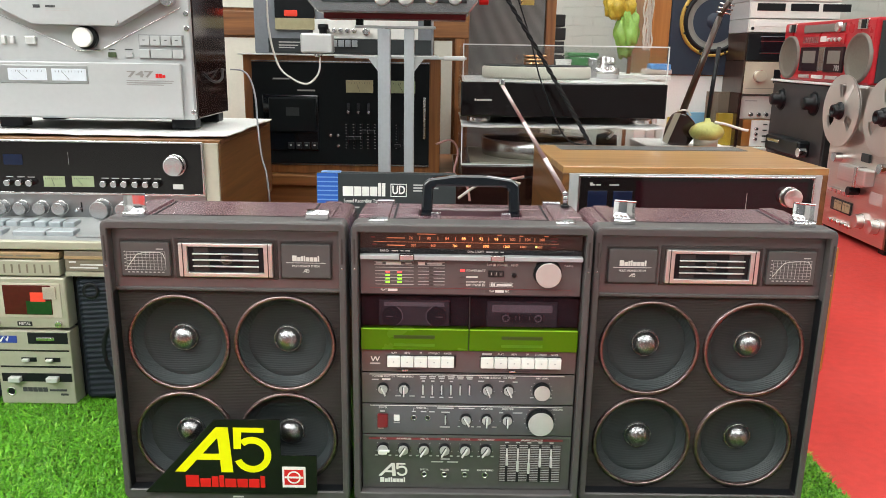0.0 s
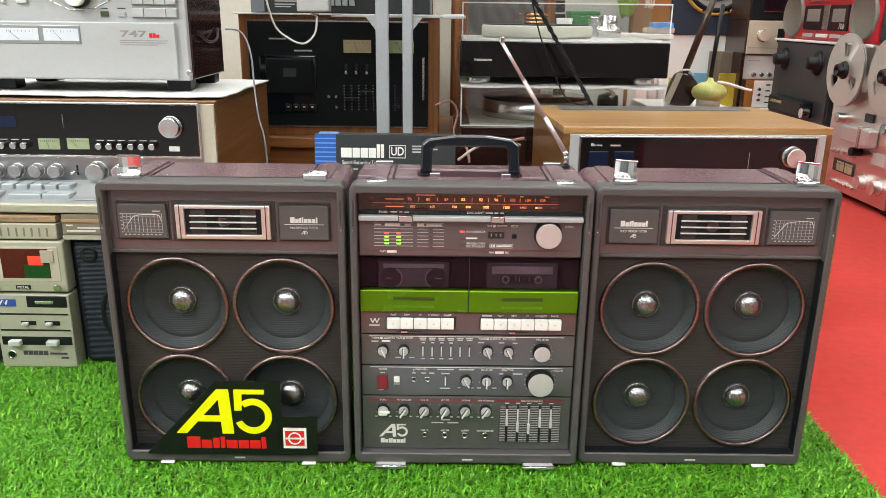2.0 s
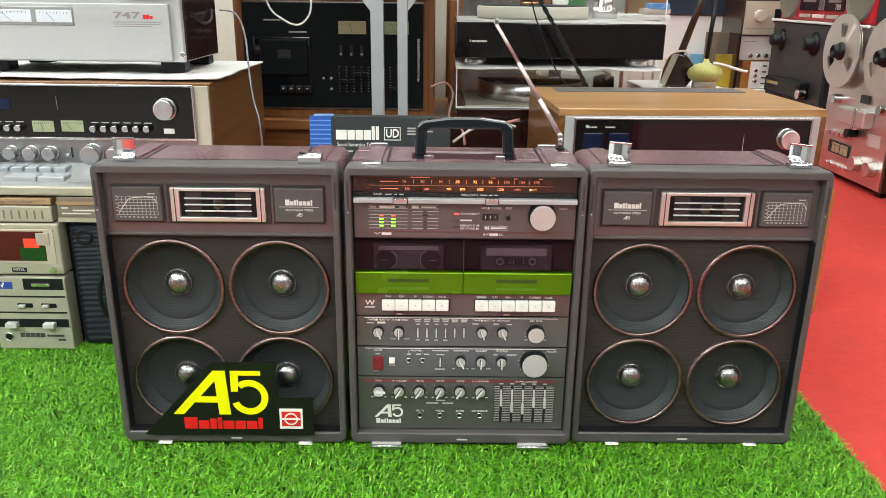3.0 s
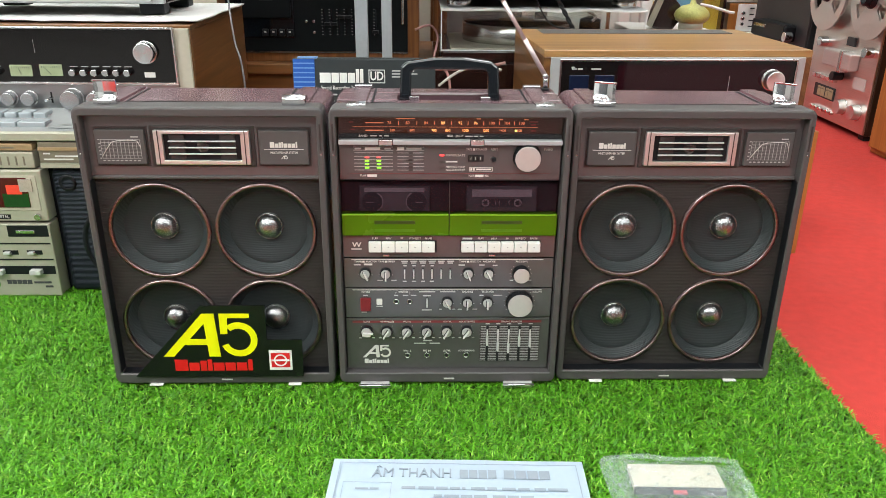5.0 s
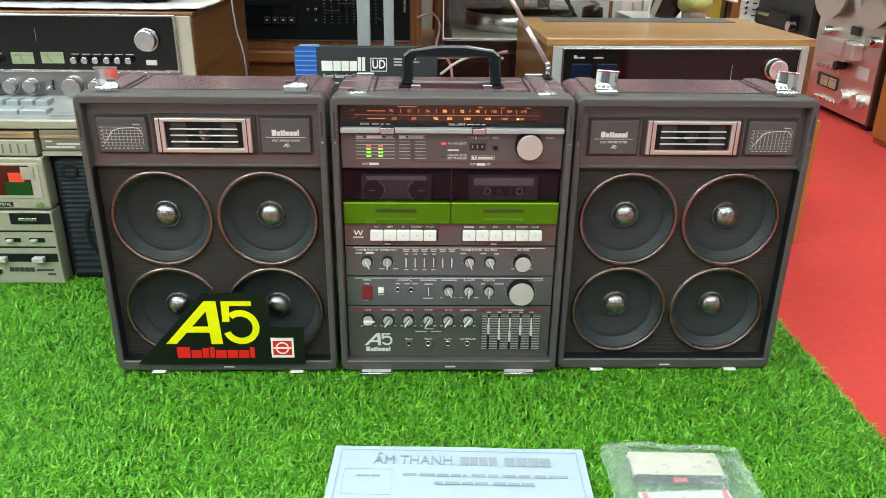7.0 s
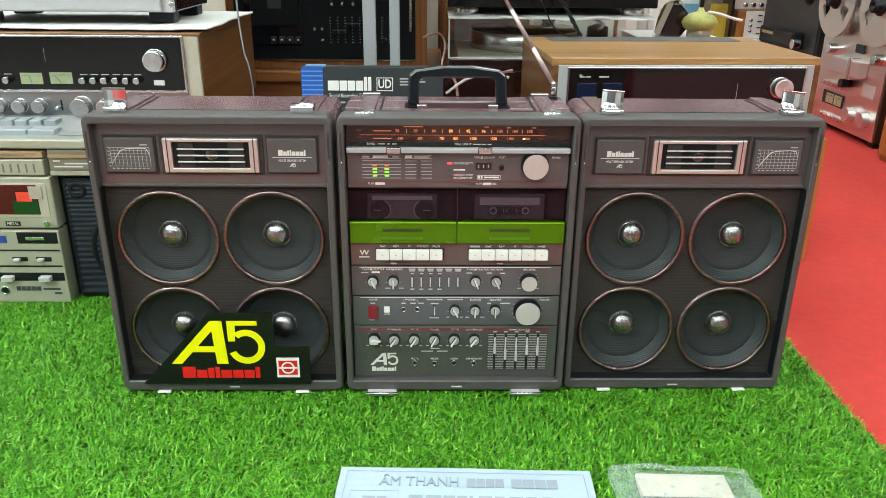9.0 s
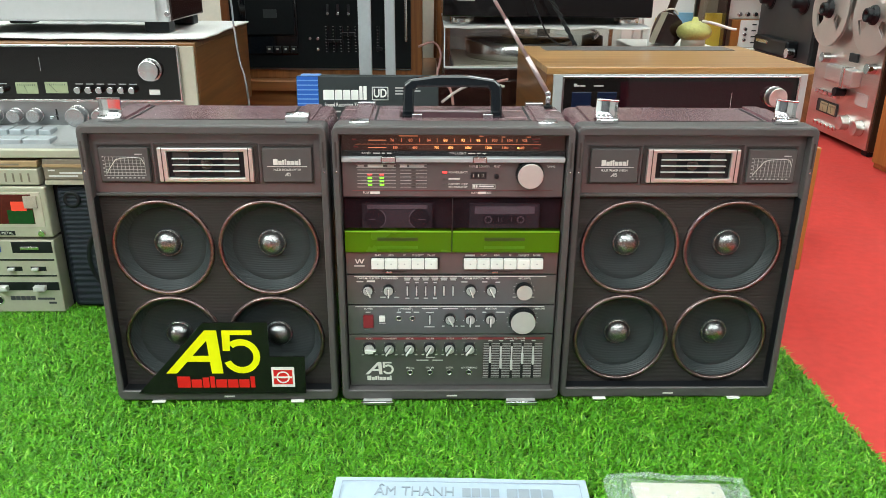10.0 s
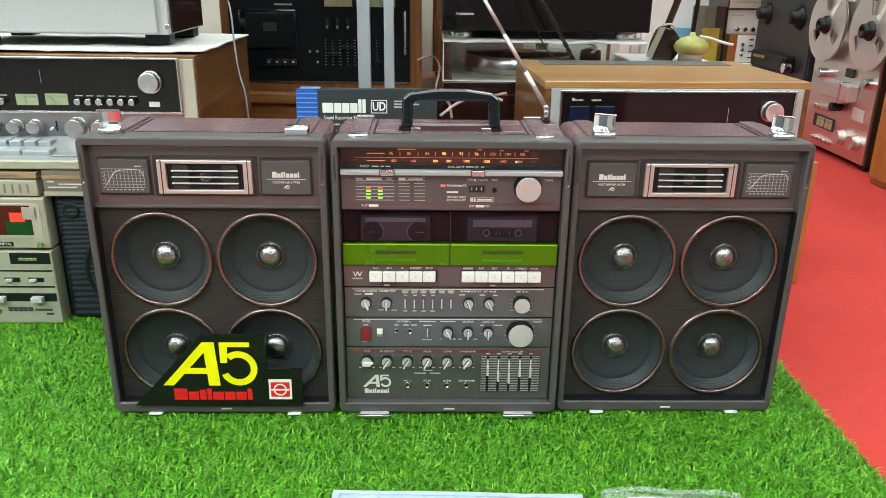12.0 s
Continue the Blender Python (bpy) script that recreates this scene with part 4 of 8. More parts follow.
    for x0, x1 in ((-0.134, -0.0795), (-0.0745, -0.0365)):
        for z in (0.3800, 0.3755):
            bx(x0, x1, y - 0.0004, y + 0.0004, z - B - 0.0003, z - B + 0.0003, bm=bm)
        for k in range(6):
            bx(x0 + 0.001, x1, y - 0.0004, y + 0.0004, 0.3715 - B - k * 0.0049, 0.3721 - B - k * 0.0049, bm=bm)
    bars([(-0.132, -0.123, 0.3778 - B), (-0.091, -0.082, 0.3778 - B), (-0.061, -0.040, 0.3778 - B)], y, 0.0022, bm)
    tagged(part("meter_scale", bm, GREY_PRINT, p1), kind="stuff")
    for x0, x1 in ((-0.118, -0.097), (-0.0735, -0.064)):
        part("meter_block", bars([(x0, x1, 0.3778 - B)], y, 0.0036), PRINT, p1)
    for x in (-0.1155, -0.099):
        part("level_lamp", bx(x - 0.003, x + 0.003, y - 0.001, y + 0.001, 0.3645 - B, 0.3661 - B), LED_RED, p1, "lit red level lamp")
        for k in range(3):
            part("level_lamp", bx(x - 0.003, x + 0.003, y - 0.001, y + 0.001, 0.3596 - B - k * 0.0049, 0.3614 - B - k * 0.0049), LED_GREEN, p1, "lit green level lamp")
    for k in range(6):
        part("memory_lamp", bx(-0.058, -0.052, y - 0.0006, y + 0.001, 0.3709 - B - k * 0.0049, 0.3727 - B - k * 0.0049), BROWN_DARK, p1)
    part("power_lamp", bx(-0.0150, -0.0085, y - 0.001, y + 0.001, 0.3675 - B, 0.3700 - B), LED_RED, p1, "lit red power lamp")
    for z in (0.3590, 0.3500):
        part("unlit_lamp", bx(-0.0145, -0.0085, y - 0.0006, y + 0.001, z - B - 0.001, z - B + 0.001), BROWN_DARK, p1)
    bm = text_bm("POWER/BATT", 0.0044, -0.0065, y, 0.3686 - B, "LEFT", width=0.0265)
    join(bm, text_bm("MEMORY STOP", 0.0040, -0.0065, y, 0.3518 - B, "LEFT", width=0.0265))
    join(bm, text_bm("REC STAND BY", 0.0040, -0.0065, y, 0.3476 - B, "LEFT", width=0.0265))
    join(bm, text_bm("TAPE", 0.0042, 0.0215, y, 0.3772 - B, "LEFT", width=0.0080))
    join(bm, text_bm("COUNTER", 0.0042, 0.0352, y, 0.3772 - B, "LEFT", width=0.0150))
    join(bm, text_bm("RESET", 0.0042, 0.0555, y, 0.3772 - B, "LEFT", width=0.0095))
    join(bm, text_bm("TUNING", 0.0042, 0.1290, y, 0.3772 - B, "LEFT", width=0.0120))
    join(bm, text_bm("PLAY", 0.0042, -0.1255, y, 0.3392 - B, "LEFT", width=0.0085))
    join(bm, text_bm("PLAY", 0.0042, 0.0255, y, 0.3392 - B, "LEFT", width=0.0075))
    join(bm, text_bm("REC", 0.0042, 0.0480, y, 0.3392 - B, "LEFT", width=0.0055))
    bars([(-0.0065, 0.0095, 0.3595 - B)], y, 0.0020, bm)
    tagged(part("print", bm, PRINT, p1), kind="stuff")
    for block in [(0.0308, 0.0340, 0.3772 - B), (-0.1155, -0.1020, 0.3392 - B), (0.0345, 0.0465, 0.3392 - B)]:
        part("print_block", bars([block], y, 0.0034), PRINT, p1)
    bm = bmesh.new()
    for x0, x1, z0, z1 in ((0.0265, 0.0590, 0.3512, 0.3517), (0.0265, 0.0590, 0.3457, 0.3462), (0.0265, 0.0270, 0.3457, 0.3517), (0.0585, 0.0590, 0.3457, 0.3517),
                           (0.0280, 0.0305, 0.3470, 0.3505), (0.0315, 0.0340, 0.3470, 0.3505), (0.0360, 0.0570, 0.3476, 0.3497)):
        bx(x0, x1, y - 0.0004, y + 0.0004, z0 - B, z1 - B, bm=bm)
    part("badge", bm, PRINT, p1, "small pale outlined badge")
    ctr = part("tape_counter", bx(0.0240, 0.0460, y - 0.0006, y + 0.001, 0.3600 - B, 0.3690 - B), BLACK, p1, "three-digit tape counter")
    for k in range(3):
        part("counter_wheel", bx(0.0258 + k * 0.0066, 0.0308 + k * 0.0066, y - 0.0012, y, 0.3612 - B, 0.3678 - B, 0.0004), BROWN_DARK, ctr)
        part("digit", text_bm("1", 0.0056, 0.0283 + k * 0.0066, y - 0.0014, 0.3645 - B), PRINT, ctr)
    part("reset_button", disc(0.0034, 0.004, 0.0600, y - 0.003, 0.3630 - B), BLACK, p1, "small round black button")
    for x in (-0.1330, 0.0215, 0.0595):
        part("tape_lamp", bx(x - 0.0018, x + 0.0018, y - 0.0004, y + 0.001, 0.3378 - B, 0.3408 - B), BROWN_DARK, p1)
    part("panel_rule", bars([(-0.14, 0.14, 0.3425 - B)], y, 0.0005), RED_STRIPE, p1)
    rotary(cu, "tuning_knob", 0.1062, yp, 0.3665 - B, 0.0180, 0.012, "large spun silver tuning knob")
    # cassette wells
    for s, x0, x1 in ((0, W0, -0.0012), (1, -0.0002, W1)):
        dr = part("cassette_door", bx(x0, x1, 0.0105, 0.0117, 0.2840 - B, 0.3325 - B, 0.0004), SMOKE, cu, "smoked cassette window with a tape behind it")
        dr.visible_shadow = False
        cx = -0.0785 if s == 0 else 0.0740
        part("well", bx(x0 + 0.0005, x1 - 0.0005, 0.0235, 0.0255, 0.2838 - B, 0.3327 - B), WELL, dr, "dark cassette well")
        y = 0.0185
        part("tape_shell", bx(cx - 0.0500, cx + 0.0500, y, 0.0232, 0.2845 - B, 0.3215 - B, 0.0010), SHELL, dr, "dim cassette shell")
        lz = (0.3165 if s == 0 else 0.3120) - B
        part("tape_label", bars([(cx - 0.0425, cx + 0.0425, lz)], y, 0.0060 if s == 0 else 0.0110), TAPE_LABEL, dr, "dim cassette label")
        if s == 0:
            part("shell_clear", bx(cx - 0.0300, cx + 0.0300, y - 0.0003, y + 0.001, 0.2860 - B, 0.3120 - B), TAPE_PALE, dr)
            for sg in (-1, 1):
                part("tape_pack", disc(0.0150, 0.002, cx + sg * 0.031, y - 0.0012, 0.2990 - B, seg=32), WELL, dr, "dark wound tape")
                part("pack_rim", arc_strip(cx + sg * 0.031, 0.2990 - B, 0.0138, 0.0150, 115 if sg > 0 else -65, 245 if sg > 0 else 65, y - 0.0015, y, 20), TAPE_LABEL, dr)
                part("spool_bar", bars([(cx + sg * 0.035 - 0.005, cx + sg * 0.035 + 0.005, 0.2985 - B)], y - 0.0014, 0.0010), TAPE_LABEL, dr)
        else:
            part("shell_window", bx(cx - 0.0300, cx + 0.0300, y - 0.0003, y + 0.001, 0.2915 - B, 0.3040 - B, 0.0003), WELL, dr)
            for sg in (-1, 1):
                hubp = part("spool", arc_strip(cx + sg * 0.023, 0.2978 - B, 0.0042, 0.0056, 0, 360, y - 0.0010, y, 24), TAPE_LABEL, dr, "toothed tape spool")
                for q in range(6):
                    t6 = bx(-0.0005, 0.0005, y - 0.0010, y - 0.0002, 0.0028, 0.0045)
                    t6.transform(Matrix.Translation((cx + sg * 0.023, 0, 0.2978 - B)) @ Matrix.Rotation(q * math.pi / 3, 4, "Y"))
                    part("tooth", t6, TAPE_LABEL, hubp)
            for dx in (-0.009, -0.004, 0.010):
                part("window_mark", bx(cx + dx, cx + dx + 0.0009, y - 0.0008, y, 0.2950 - B, 0.3010 - B), TAPE_LABEL, dr)
        gr = part("green_flap", bx(x0, x1, 0.0078, 0.022, 0.2510 - B, 0.2838 - B, 0.0016), GREEN_DOOR, cu, "lime green metallic cassette flap")
        # thin lighter bar paints the highlight on the flap's upper edge
        part("flap_highlight", bx(x0 + 0.0008, x1 - 0.0008, 0.0070, 0.0085, 0.2822 - B, 0.2836 - B, 0.0003), GREEN_HIGHLIGHT, gr, "light green painted highlight along the upper edge")
        cx = -0.078 if s == 0 else 0.0745
        part("flap_slot", bx(cx - 0.029, cx + 0.029, 0.0075, 0.009, 0.2690 - B, 0.2742 - B, 0.0003), GREEN_DARK, gr)
        part("flap_print", bars([(cx - 0.029, cx + 0.029, 0.2595 - B)], 0.0077, 0.004, depth=0.0002), GREEN_DARK2, gr)
    part("door_seam", bx(-0.0012, -0.0002, 0.0095, 0.02, 0.2505 - B, 0.3325 - B), BROWN_DARK, cu)
    # transport keys
    p2 = panel("key_panel", 0.2160, 0.2500)
    y = yp - 0.0002
    me = bpy.data.meshes.new("transport_key")
    bm = bx(-0.0092, 0.0092, -0.008, 0.0, -0.0078, 0.0072, 0.0010)
    bm.to_mesh(me)
    bm.free()
    me.materials.append(KEY)
    part("key_well", bx(-0.1175, -0.0180, yp - 0.0006, yp + 0.002, 0.2245 - B, 0.2425 - B), BLACK, p2)
    part("key_well", bx(0.0155, 0.1325, yp - 0.0006, yp + 0.002, 0.2245 - B, 0.2425 - B), BLACK, p2)
    xs = [-0.1070 + k * 0.0192 for k in range(5)] + [0.0262 + k * 0.0192 for k in range(6)]
    for i, x in enumerate(xs):
        shared("transport_key", me, cu, x, yp, 0.2340 - B)
        part("key_dot", bars([(x - 0.001, x + 0.001, 0.2345 - B)], yp - 0.0082, 0.0016, depth=0.0003), GREY_PRINT, p2)
    bm = bmesh.new()
    for x, s in zip(xs, ("PLAY", "REW", "FF", "STOP/EJECT", "PAUSE", None, "PLAY", "REW", "FF", "STOP/EJECT", "PAUSE")):
        if s:
            join(bm, text_bm(s, 0.0038, x, y, 0.2452 - B, width=0.0165 if len(s) > 6 else None))
    tagged(part("print", bm, PRINT, p2), kind="stuff")
    for block in [(0.0190, 0.0330, 0.2452 - B)]:
        part("print_block", bars([block], y, 0.0026), GREY_PRINT, p2)
    for x in (-0.096, 0.058):
        part("slide_groove", bx(x - 0.006, x + 0.030, y - 0.0004, y + 0.001, 0.2192 - B, 0.2200 - B), BLACK, p2)
        part("slide_tab", bx(x, x + 0.009, y - 0.003, y + 0.001, 0.2182 - B, 0.2210 - B, 0.0004), SATIN, p2, "tiny silver slide tab")
    bm = bmesh.new()
    for k in range(2):
        dx = k * 0.006
        prism([(-0.1405 + dx, 0.2395 - B), (-0.1385 + dx, 0.2395 - B), (-0.1360 + dx, 0.2325 - B), (-0.1375 + dx, 0.2325 - B)], y - 0.0003, y, bm)
        prism([(-0.1375 + dx, 0.2325 - B), (-0.1360 + dx, 0.2325 - B), (-0.1325 + dx, 0.2395 - B), (-0.1345 + dx, 0.2395 - B)], y - 0.0005, y, bm)
    part("twin_mark", bm, PRINT, p2, "double slanted stripe mark")
    part("print", bars([(-0.1415, -0.1265, 0.2288 - B)], y, 0.0022), GREY_PRINT, p2)
    # first control row
    p3 = panel("tape_panel", 0.1675, 0.2145)
    part("white_rule", bx(-0.142, 0.138, y - 0.0003, y + 0.001, 0.2118 - B, 0.2126 - B), PRINT, p3)
    for x, a in ((-0.1225, -25), (-0.0925, 0), (0.0280, -22), (0.0580, -28)):
        pointer_knob(cu, x, yp, 0.1915 - B, a)
    bm = bmesh.new()
    for x in (-0.1225, -0.0925, 0.0280, 0.0580):
        ticks(x, 0.1915 - B, 0.0098, y, 3, 0.0014, bm, -160, -20)
    ticks(0.106, 0.1905 - B, 0.0145, y, 13, 0.0016, bm)
    ticks(0.106, 0.1430 - B, 0.0215, y, 15, 0.0018, bm)
    for x in (-0.002, 0.028, 0.058):
        ticks(x, 0.1445 - B, 0.0098, y, 3, 0.0014, bm, -160, -20)
    for x in (-0.123, -0.0925, -0.062, -0.032, -0.002, 0.028):
        ticks(x, 0.0955 - B, 0.0105, y, 5, 0.0012, bm)
    tagged(part("scale_print", bm, GREY_PRINT, p3), kind="stuff")
    for i in range(6):
        x = -0.0650 + i * 0.0134
        part("slide_slot", bx(x - 0.0016, x + 0.0016, y - 0.0003, y + 0.001, 0.1800 - B, 0.1985 - B), BLACK, p3)
        part("slide_switch", bx(x - 0.0010, x + 0.0010, y - 0.004, y + 0.001, 0.1825 - B, 0.1970 - B, 0.0003), SILVER_N, p3, "thin silver slide switch")
    rows = []
    for i in range(6):
        x = -0.0650 + i * 0.0134
        rows += [(x - 0.005, x + 0.005, 0.2095 - B), (x - 0.004, x + 0.004, 0.2068 - B)]
        if i < 4:
            rows += [(x - 0.002, x + 0.003, 0.2025 - B), (x - 0.003, x + 0.003, 0.1775 - B)]
    rows += [(-0.139, -0.129, 0.2040 - B), (0.014, 0.023, 0.2035 - B), (0.044, 0.052, 0.2035 - B), (0.064, 0.071, 0.2030 - B),
             (-0.105, -0.097, 0.1790 - B), (-0.085, -0.077, 0.1790 - B), (0.090, 0.095, 0.1790 - B), (0.116, 0.122, 0.1790 - B)]
    tagged(part("print", bars(rows, y, 0.0016), GREY_PRINT, p3), kind="stuff")
    words(p3, y, (("REC LEVEL", 0.0975, 0.0180, 0.2090), ("TAPE", -0.1385, 0.0110, 0.2090), ("SELECTOR", -0.1215, 0.0160, 0.2090), ("TAPE", -0.1035, 0.0090, 0.2090), ("SPEED", -0.0900, 0.0110, 0.2090),
                  ("TAPE", 0.0145, 0.0105, 0.2090), ("SELECTOR", 0.0305, 0.0160, 0.2090), ("REC MODE", 0.0495, 0.0180, 0.2090)), B)
    for block in [(-0.1265, -0.1230, 0.2090 - B), (-0.0938, -0.0908, 0.2090 - B), (0.0260, 0.0295, 0.2090 - B), (-0.124, -0.112, 0.2045 - B)]:
        part("print_block", bars([block], y, 0.0026), PRINT, p3)
    rotary(cu, "record_level_knob", 0.1060, yp, 0.1905 - B, 0.0118, 0.011, "spun silver record level knob")
    # second control row
    p4 = panel("tone_panel", 0.1185, 0.1660)
    part("white_rule", bx(-0.142, 0.138, y - 0.0003, y + 0.001, 0.1632 - B, 0.1640 - B), PRINT, p4)
    part("power_switch", bx(-0.1310, -0.1155, yp - 0.005, yp + 0.002, 0.1300 - B, 0.1505 - B, 0.0015), RED_KEY, cu, "dark red power rocker")
    part("square_key", bx(-0.1070, -0.0985, yp - 0.004, yp + 0.002, 0.1405 - B, 0.1490 - B, 0.0006), KEY, cu, "small white square key")
    for x in (-0.078, -0.058):
        jack(cu, x, yp, 0.1445 - B)
    part("slide_slot", bx(-0.0337, -0.0303, y - 0.0003, y + 0.001, 0.1335 - B, 0.1510 - B), BLACK, p4)
    part("slide_switch", bx(-0.0330, -0.0310, y - 0.004, y + 0.001, 0.1360 - B, 0.1495 - B, 0.0003), SILVER_N, p4)
    for x, a in ((-0.002, -30), (0.028, 2), (0.058, 0)):
        pointer_knob(cu, x, yp, 0.1445 - B, a)
    rows = [(-0.127, -0.120, 0.1545 - B), (-0.130, -0.122, 0.1270 - B), (-0.1075, -0.098, 0.1365 - B), (-0.081, -0.075, 0.1545 - B),
            (-0.068, -0.060, 0.1545 - B), (-0.056, -0.048, 0.1545 - B), (-0.044, -0.020, 0.1605 - B), (-0.038, -0.026, 0.1540 - B), (-0.040, -0.025, 0.1305 - B), (-0.013, 0.010, 0.1605 - B),
            (0.046, 0.052, 0.1545 - B), (0.066, 0.080, 0.1545 - B), (-0.014, -0.010, 0.1315 - B), (0.006, 0.010, 0.1315 - B),
            (0.014, 0.020, 0.1315 - B), (0.036, 0.043, 0.1315 - B)]
    tagged(part("print", bars(rows, y, 0.0016), GREY_PRINT, p4), kind="stuff")
    words(p4, y, (("POWER", -0.1290, 0.0120, 0.1602), ("PHONES", -0.0755, 0.0150, 0.1602), ("BALANCE", 0.0200, 0.0160, 0.1602), ("SELECTOR", 0.0495, 0.0175, 0.1602), ("VOLUME", 0.1235, 0.0150, 0.1602)), B)
    fork = bmesh.new()
    for a in ((-0.0785, -0.0765, 0.1598, 0.1602), (-0.0600, -0.0575, 0.1598, 0.1602), (-0.0787, -0.0783, 0.1560, 0.1602), (-0.0577, -0.0573, 0.1560, 0.1602)):
        bx(a[0], a[1], y - 0.0004, y + 0.0004, a[2] - B, a[3] - B, bm=fork)
    part("phones_bracket", fork, GREY_PRINT, p4)
    rotary(cu, "volume_knob", 0.1060, yp, 0.1425 - B, 0.0186, 0.012, "large spun silver volume knob")
    # third control row with equaliser
    p5 = panel("mixer_panel", 0.0300, 0.1170)
    part("red_rule", bx(-0.144, 0.141, y - 0.0003, y + 0.001, 0.1090 - B, 0.1125 - B), RED_STRIPE, p5)
    for i, a in enumerate((-90, 32, 32, 28, 30, 34)):
        x = -0.123 + i * 0.0302
        pointer_knob(cu, x, yp, 0.0955 - B, a, 0.0088 if i else 0.0094)
    part("echo_tab", bx(-0.1295, -0.1165, yp - 0.012, yp - 0.008, 0.0900 - B, 0.0955 - B, 0.0016), WHITE, cu, "white knob cap")
    for x in (-0.062, -0.032, -0.002, 0.028):
        jack(cu, x, yp, 0.0530 - B, 0.0046)
    rows = []
    for i in range(6):
        x = -0.123 + i * 0.0302
        rows += [(x - 0.012, x - 0.008, 0.0835 - B), (x + 0.008, x + 0.012, 0.0835 - B)]
    rows += [(-0.038, -0.024, 0.0785 - B), (-0.052, -0.034, 0.0738 - B), (-0.028, -0.012, 0.0738 - B)]
    for i in range(5):
        rows.append((0.0595 + i * 0.0163 - 0.003, 0.0595 + i * 0.0163 + 0.003, 0.1070 - B))
    tagged(part("print", bars(rows, y, 0.0016), GREY_PRINT, p5), kind="stuff")
    words(p5, y - 0.0003, (("ECHO", -0.1275, 0.0090, 0.1108), ("FM WIRELESS", -0.1030, 0.0210, 0.1108), ("MIC 1/L", -0.0680, 0.0120, 0.1108), ("MIC 2/R", -0.0380, 0.0120, 0.1108), ("GUITAR", -0.0075, 0.0120, 0.1108),
                  ("AUX KEYBOARD", 0.0160, 0.0245, 0.1108), ("GRAPHIC EQUALIZER", 0.0800, 0.0320, 0.1108), ("MIC 1/L", -0.0680, 0.0120, 0.0608), ("MIC 2/R", -0.0380, 0.0120, 0.0608), ("GUITAR", -0.0075, 0.0115, 0.0608),
                  ("AUX KEYBOARD", 0.0160, 0.0245, 0.0608)), B)
    part("model_mark", model_mark(-0.1300, 0.0497 - B, 0.043, 0.0210, y - 0.0003, 0.0005), PRINT, p5, "pale slanted model mark")
    part("maker_mark", wordmark(-0.1275, -0.0905, 0.0395 - B, 0.0470 - B, y, MARK8), PRINT, p5)
    eq = part("equaliser", bx(0.0480, 0.1400, y - 0.0004, y + 0.001, 0.0430 - B, 0.1040 - B), BROWN_DARK, p5, "five-band slider equaliser")
    bm = bmesh.new()
    for i in range(21):
        z = 0.0445 - B + i * 0.0029
        bx(0.0495, 0.1385, y - 0.0008, y, z - 0.00035, z + 0.00035, bm=bm)
    tagged(part("eq_scale", bm, GREY_PRINT, eq), kind="stuff")
    for i, zz in enumerate((0.080, 0.070, 0.067, 0.078, 0.077)):
        x = 0.0595 + i * 0.0163
        part("eq_slot", bx(x - 0.0019, x + 0.0019, y - 0.0012, y, 0.0430 - B, 0.1040 - B), BLACK, eq)
        part("eq_slider", bx(x - 0.0016, x + 0.0016, y - 0.006, y, zz - B - 0.008, zz - B + 0.008, 0.0006), SILVER_N, eq, "silver slider tab")
        part("eq_stem", bx(x - 0.0012, x + 0.0012, y - 0.0022, y, zz - B, 0.098 - B), SILVER_N, eq)
    # feet, handle, latch plates, aerial
    for x in (-0.1115, 0.1075):
        ft = part("foot_clip", bx(x - 0.022, x + 0.022, -0.012, 0.016, -0.002, 0.0025, 0.001), SILVER_N, cu, "chrome clip foot")
        part("clip_bar", tube([(x - 0.024, -0.013, 0.003), (x + 0.024, -0.013, 0.003)], 0.0026, 8), CHROME, ft)
        part("rubber_pad", bx(x - 0.014, x + 0.014, 0.03, 0.15, -0.012, 0.004, 0.002), BLACK, cu)
    hb = prism([(-0.0725, -0.020), (-0.0700, 0.040), (-0.060, 0.0480), (-0.020, 0.0535), (0.020, 0.0535), (0.060, 0.0480), (0.0700, 0.040), (0.0725, -0.020), (0.0560, -0.020), (0.0545, 0.033),
                (0.0500, 0.0370), (-0.0500, 0.0370), (-0.0545, 0.033), (-0.0560, -0.020)], -0.011, 0.011, b=0.003)
    hb.transform(Matrix.Translation((0, 0.094, top)) @ Matrix.Rotation(radians(-4), 4, "X"))
    hd = part("carry_handle", hb, GLOSS, cu, "glossy black folding carry handle")
    for s in (-1, 1):
        part("handle_clip", bx(s * 0.0505 - 0.007, s * 0.0505 + 0.007, 0.069, 0.076, top - 0.004, top + 0.0025, 0.0008), CHROME, hd)
        part("latch_plate", bx(s * 0.1285 - 0.0135, s * 0.1285 + 0.0135, 0.020, 0.040, top - 0.002, top + 0.0018, 0.001), CHROME, cu, "chrome latch plate")
        part("latch_roller", tube([(s * 0.1285 - 0.0135, 0.018, top), (s * 0.1285 + 0.0135, 0.018, top)], 0.0030, 8), CHROME, cu)
        part("back_catch", bx(s * 0.1285 - 0.0135, s * 0.1285 + 0.0135, depth - 0.006, depth + 0.004, top - 0.004, top + 0.0025, 0.001), RADIO_METAL, cu)
    part("top_mark", bars([(-0.016, 0.018, top - 0.0095)], 0.0748, 0.0022), PRINT, cu)
    ba = Vector((0.1475, 0.150, top))
    ant = part("aerial", tube([ba, ba + Vector((0, 0, 0.020))], 0.0040, 12), CHROME, cu, "extended telescopic chrome aerial")
    p0, p9 = ba + Vector((-0.001, 0, 0.019)), Vector((0.0445, 0.150, 0.616 - B))
    part("aerial_pivot", lathe([(0, -0.004), (0.0042, -0.004), (0.0042, 0.004), (0, 0.004)], p0.x, p0.y, p0.z, seg=14), CHROME, ant)
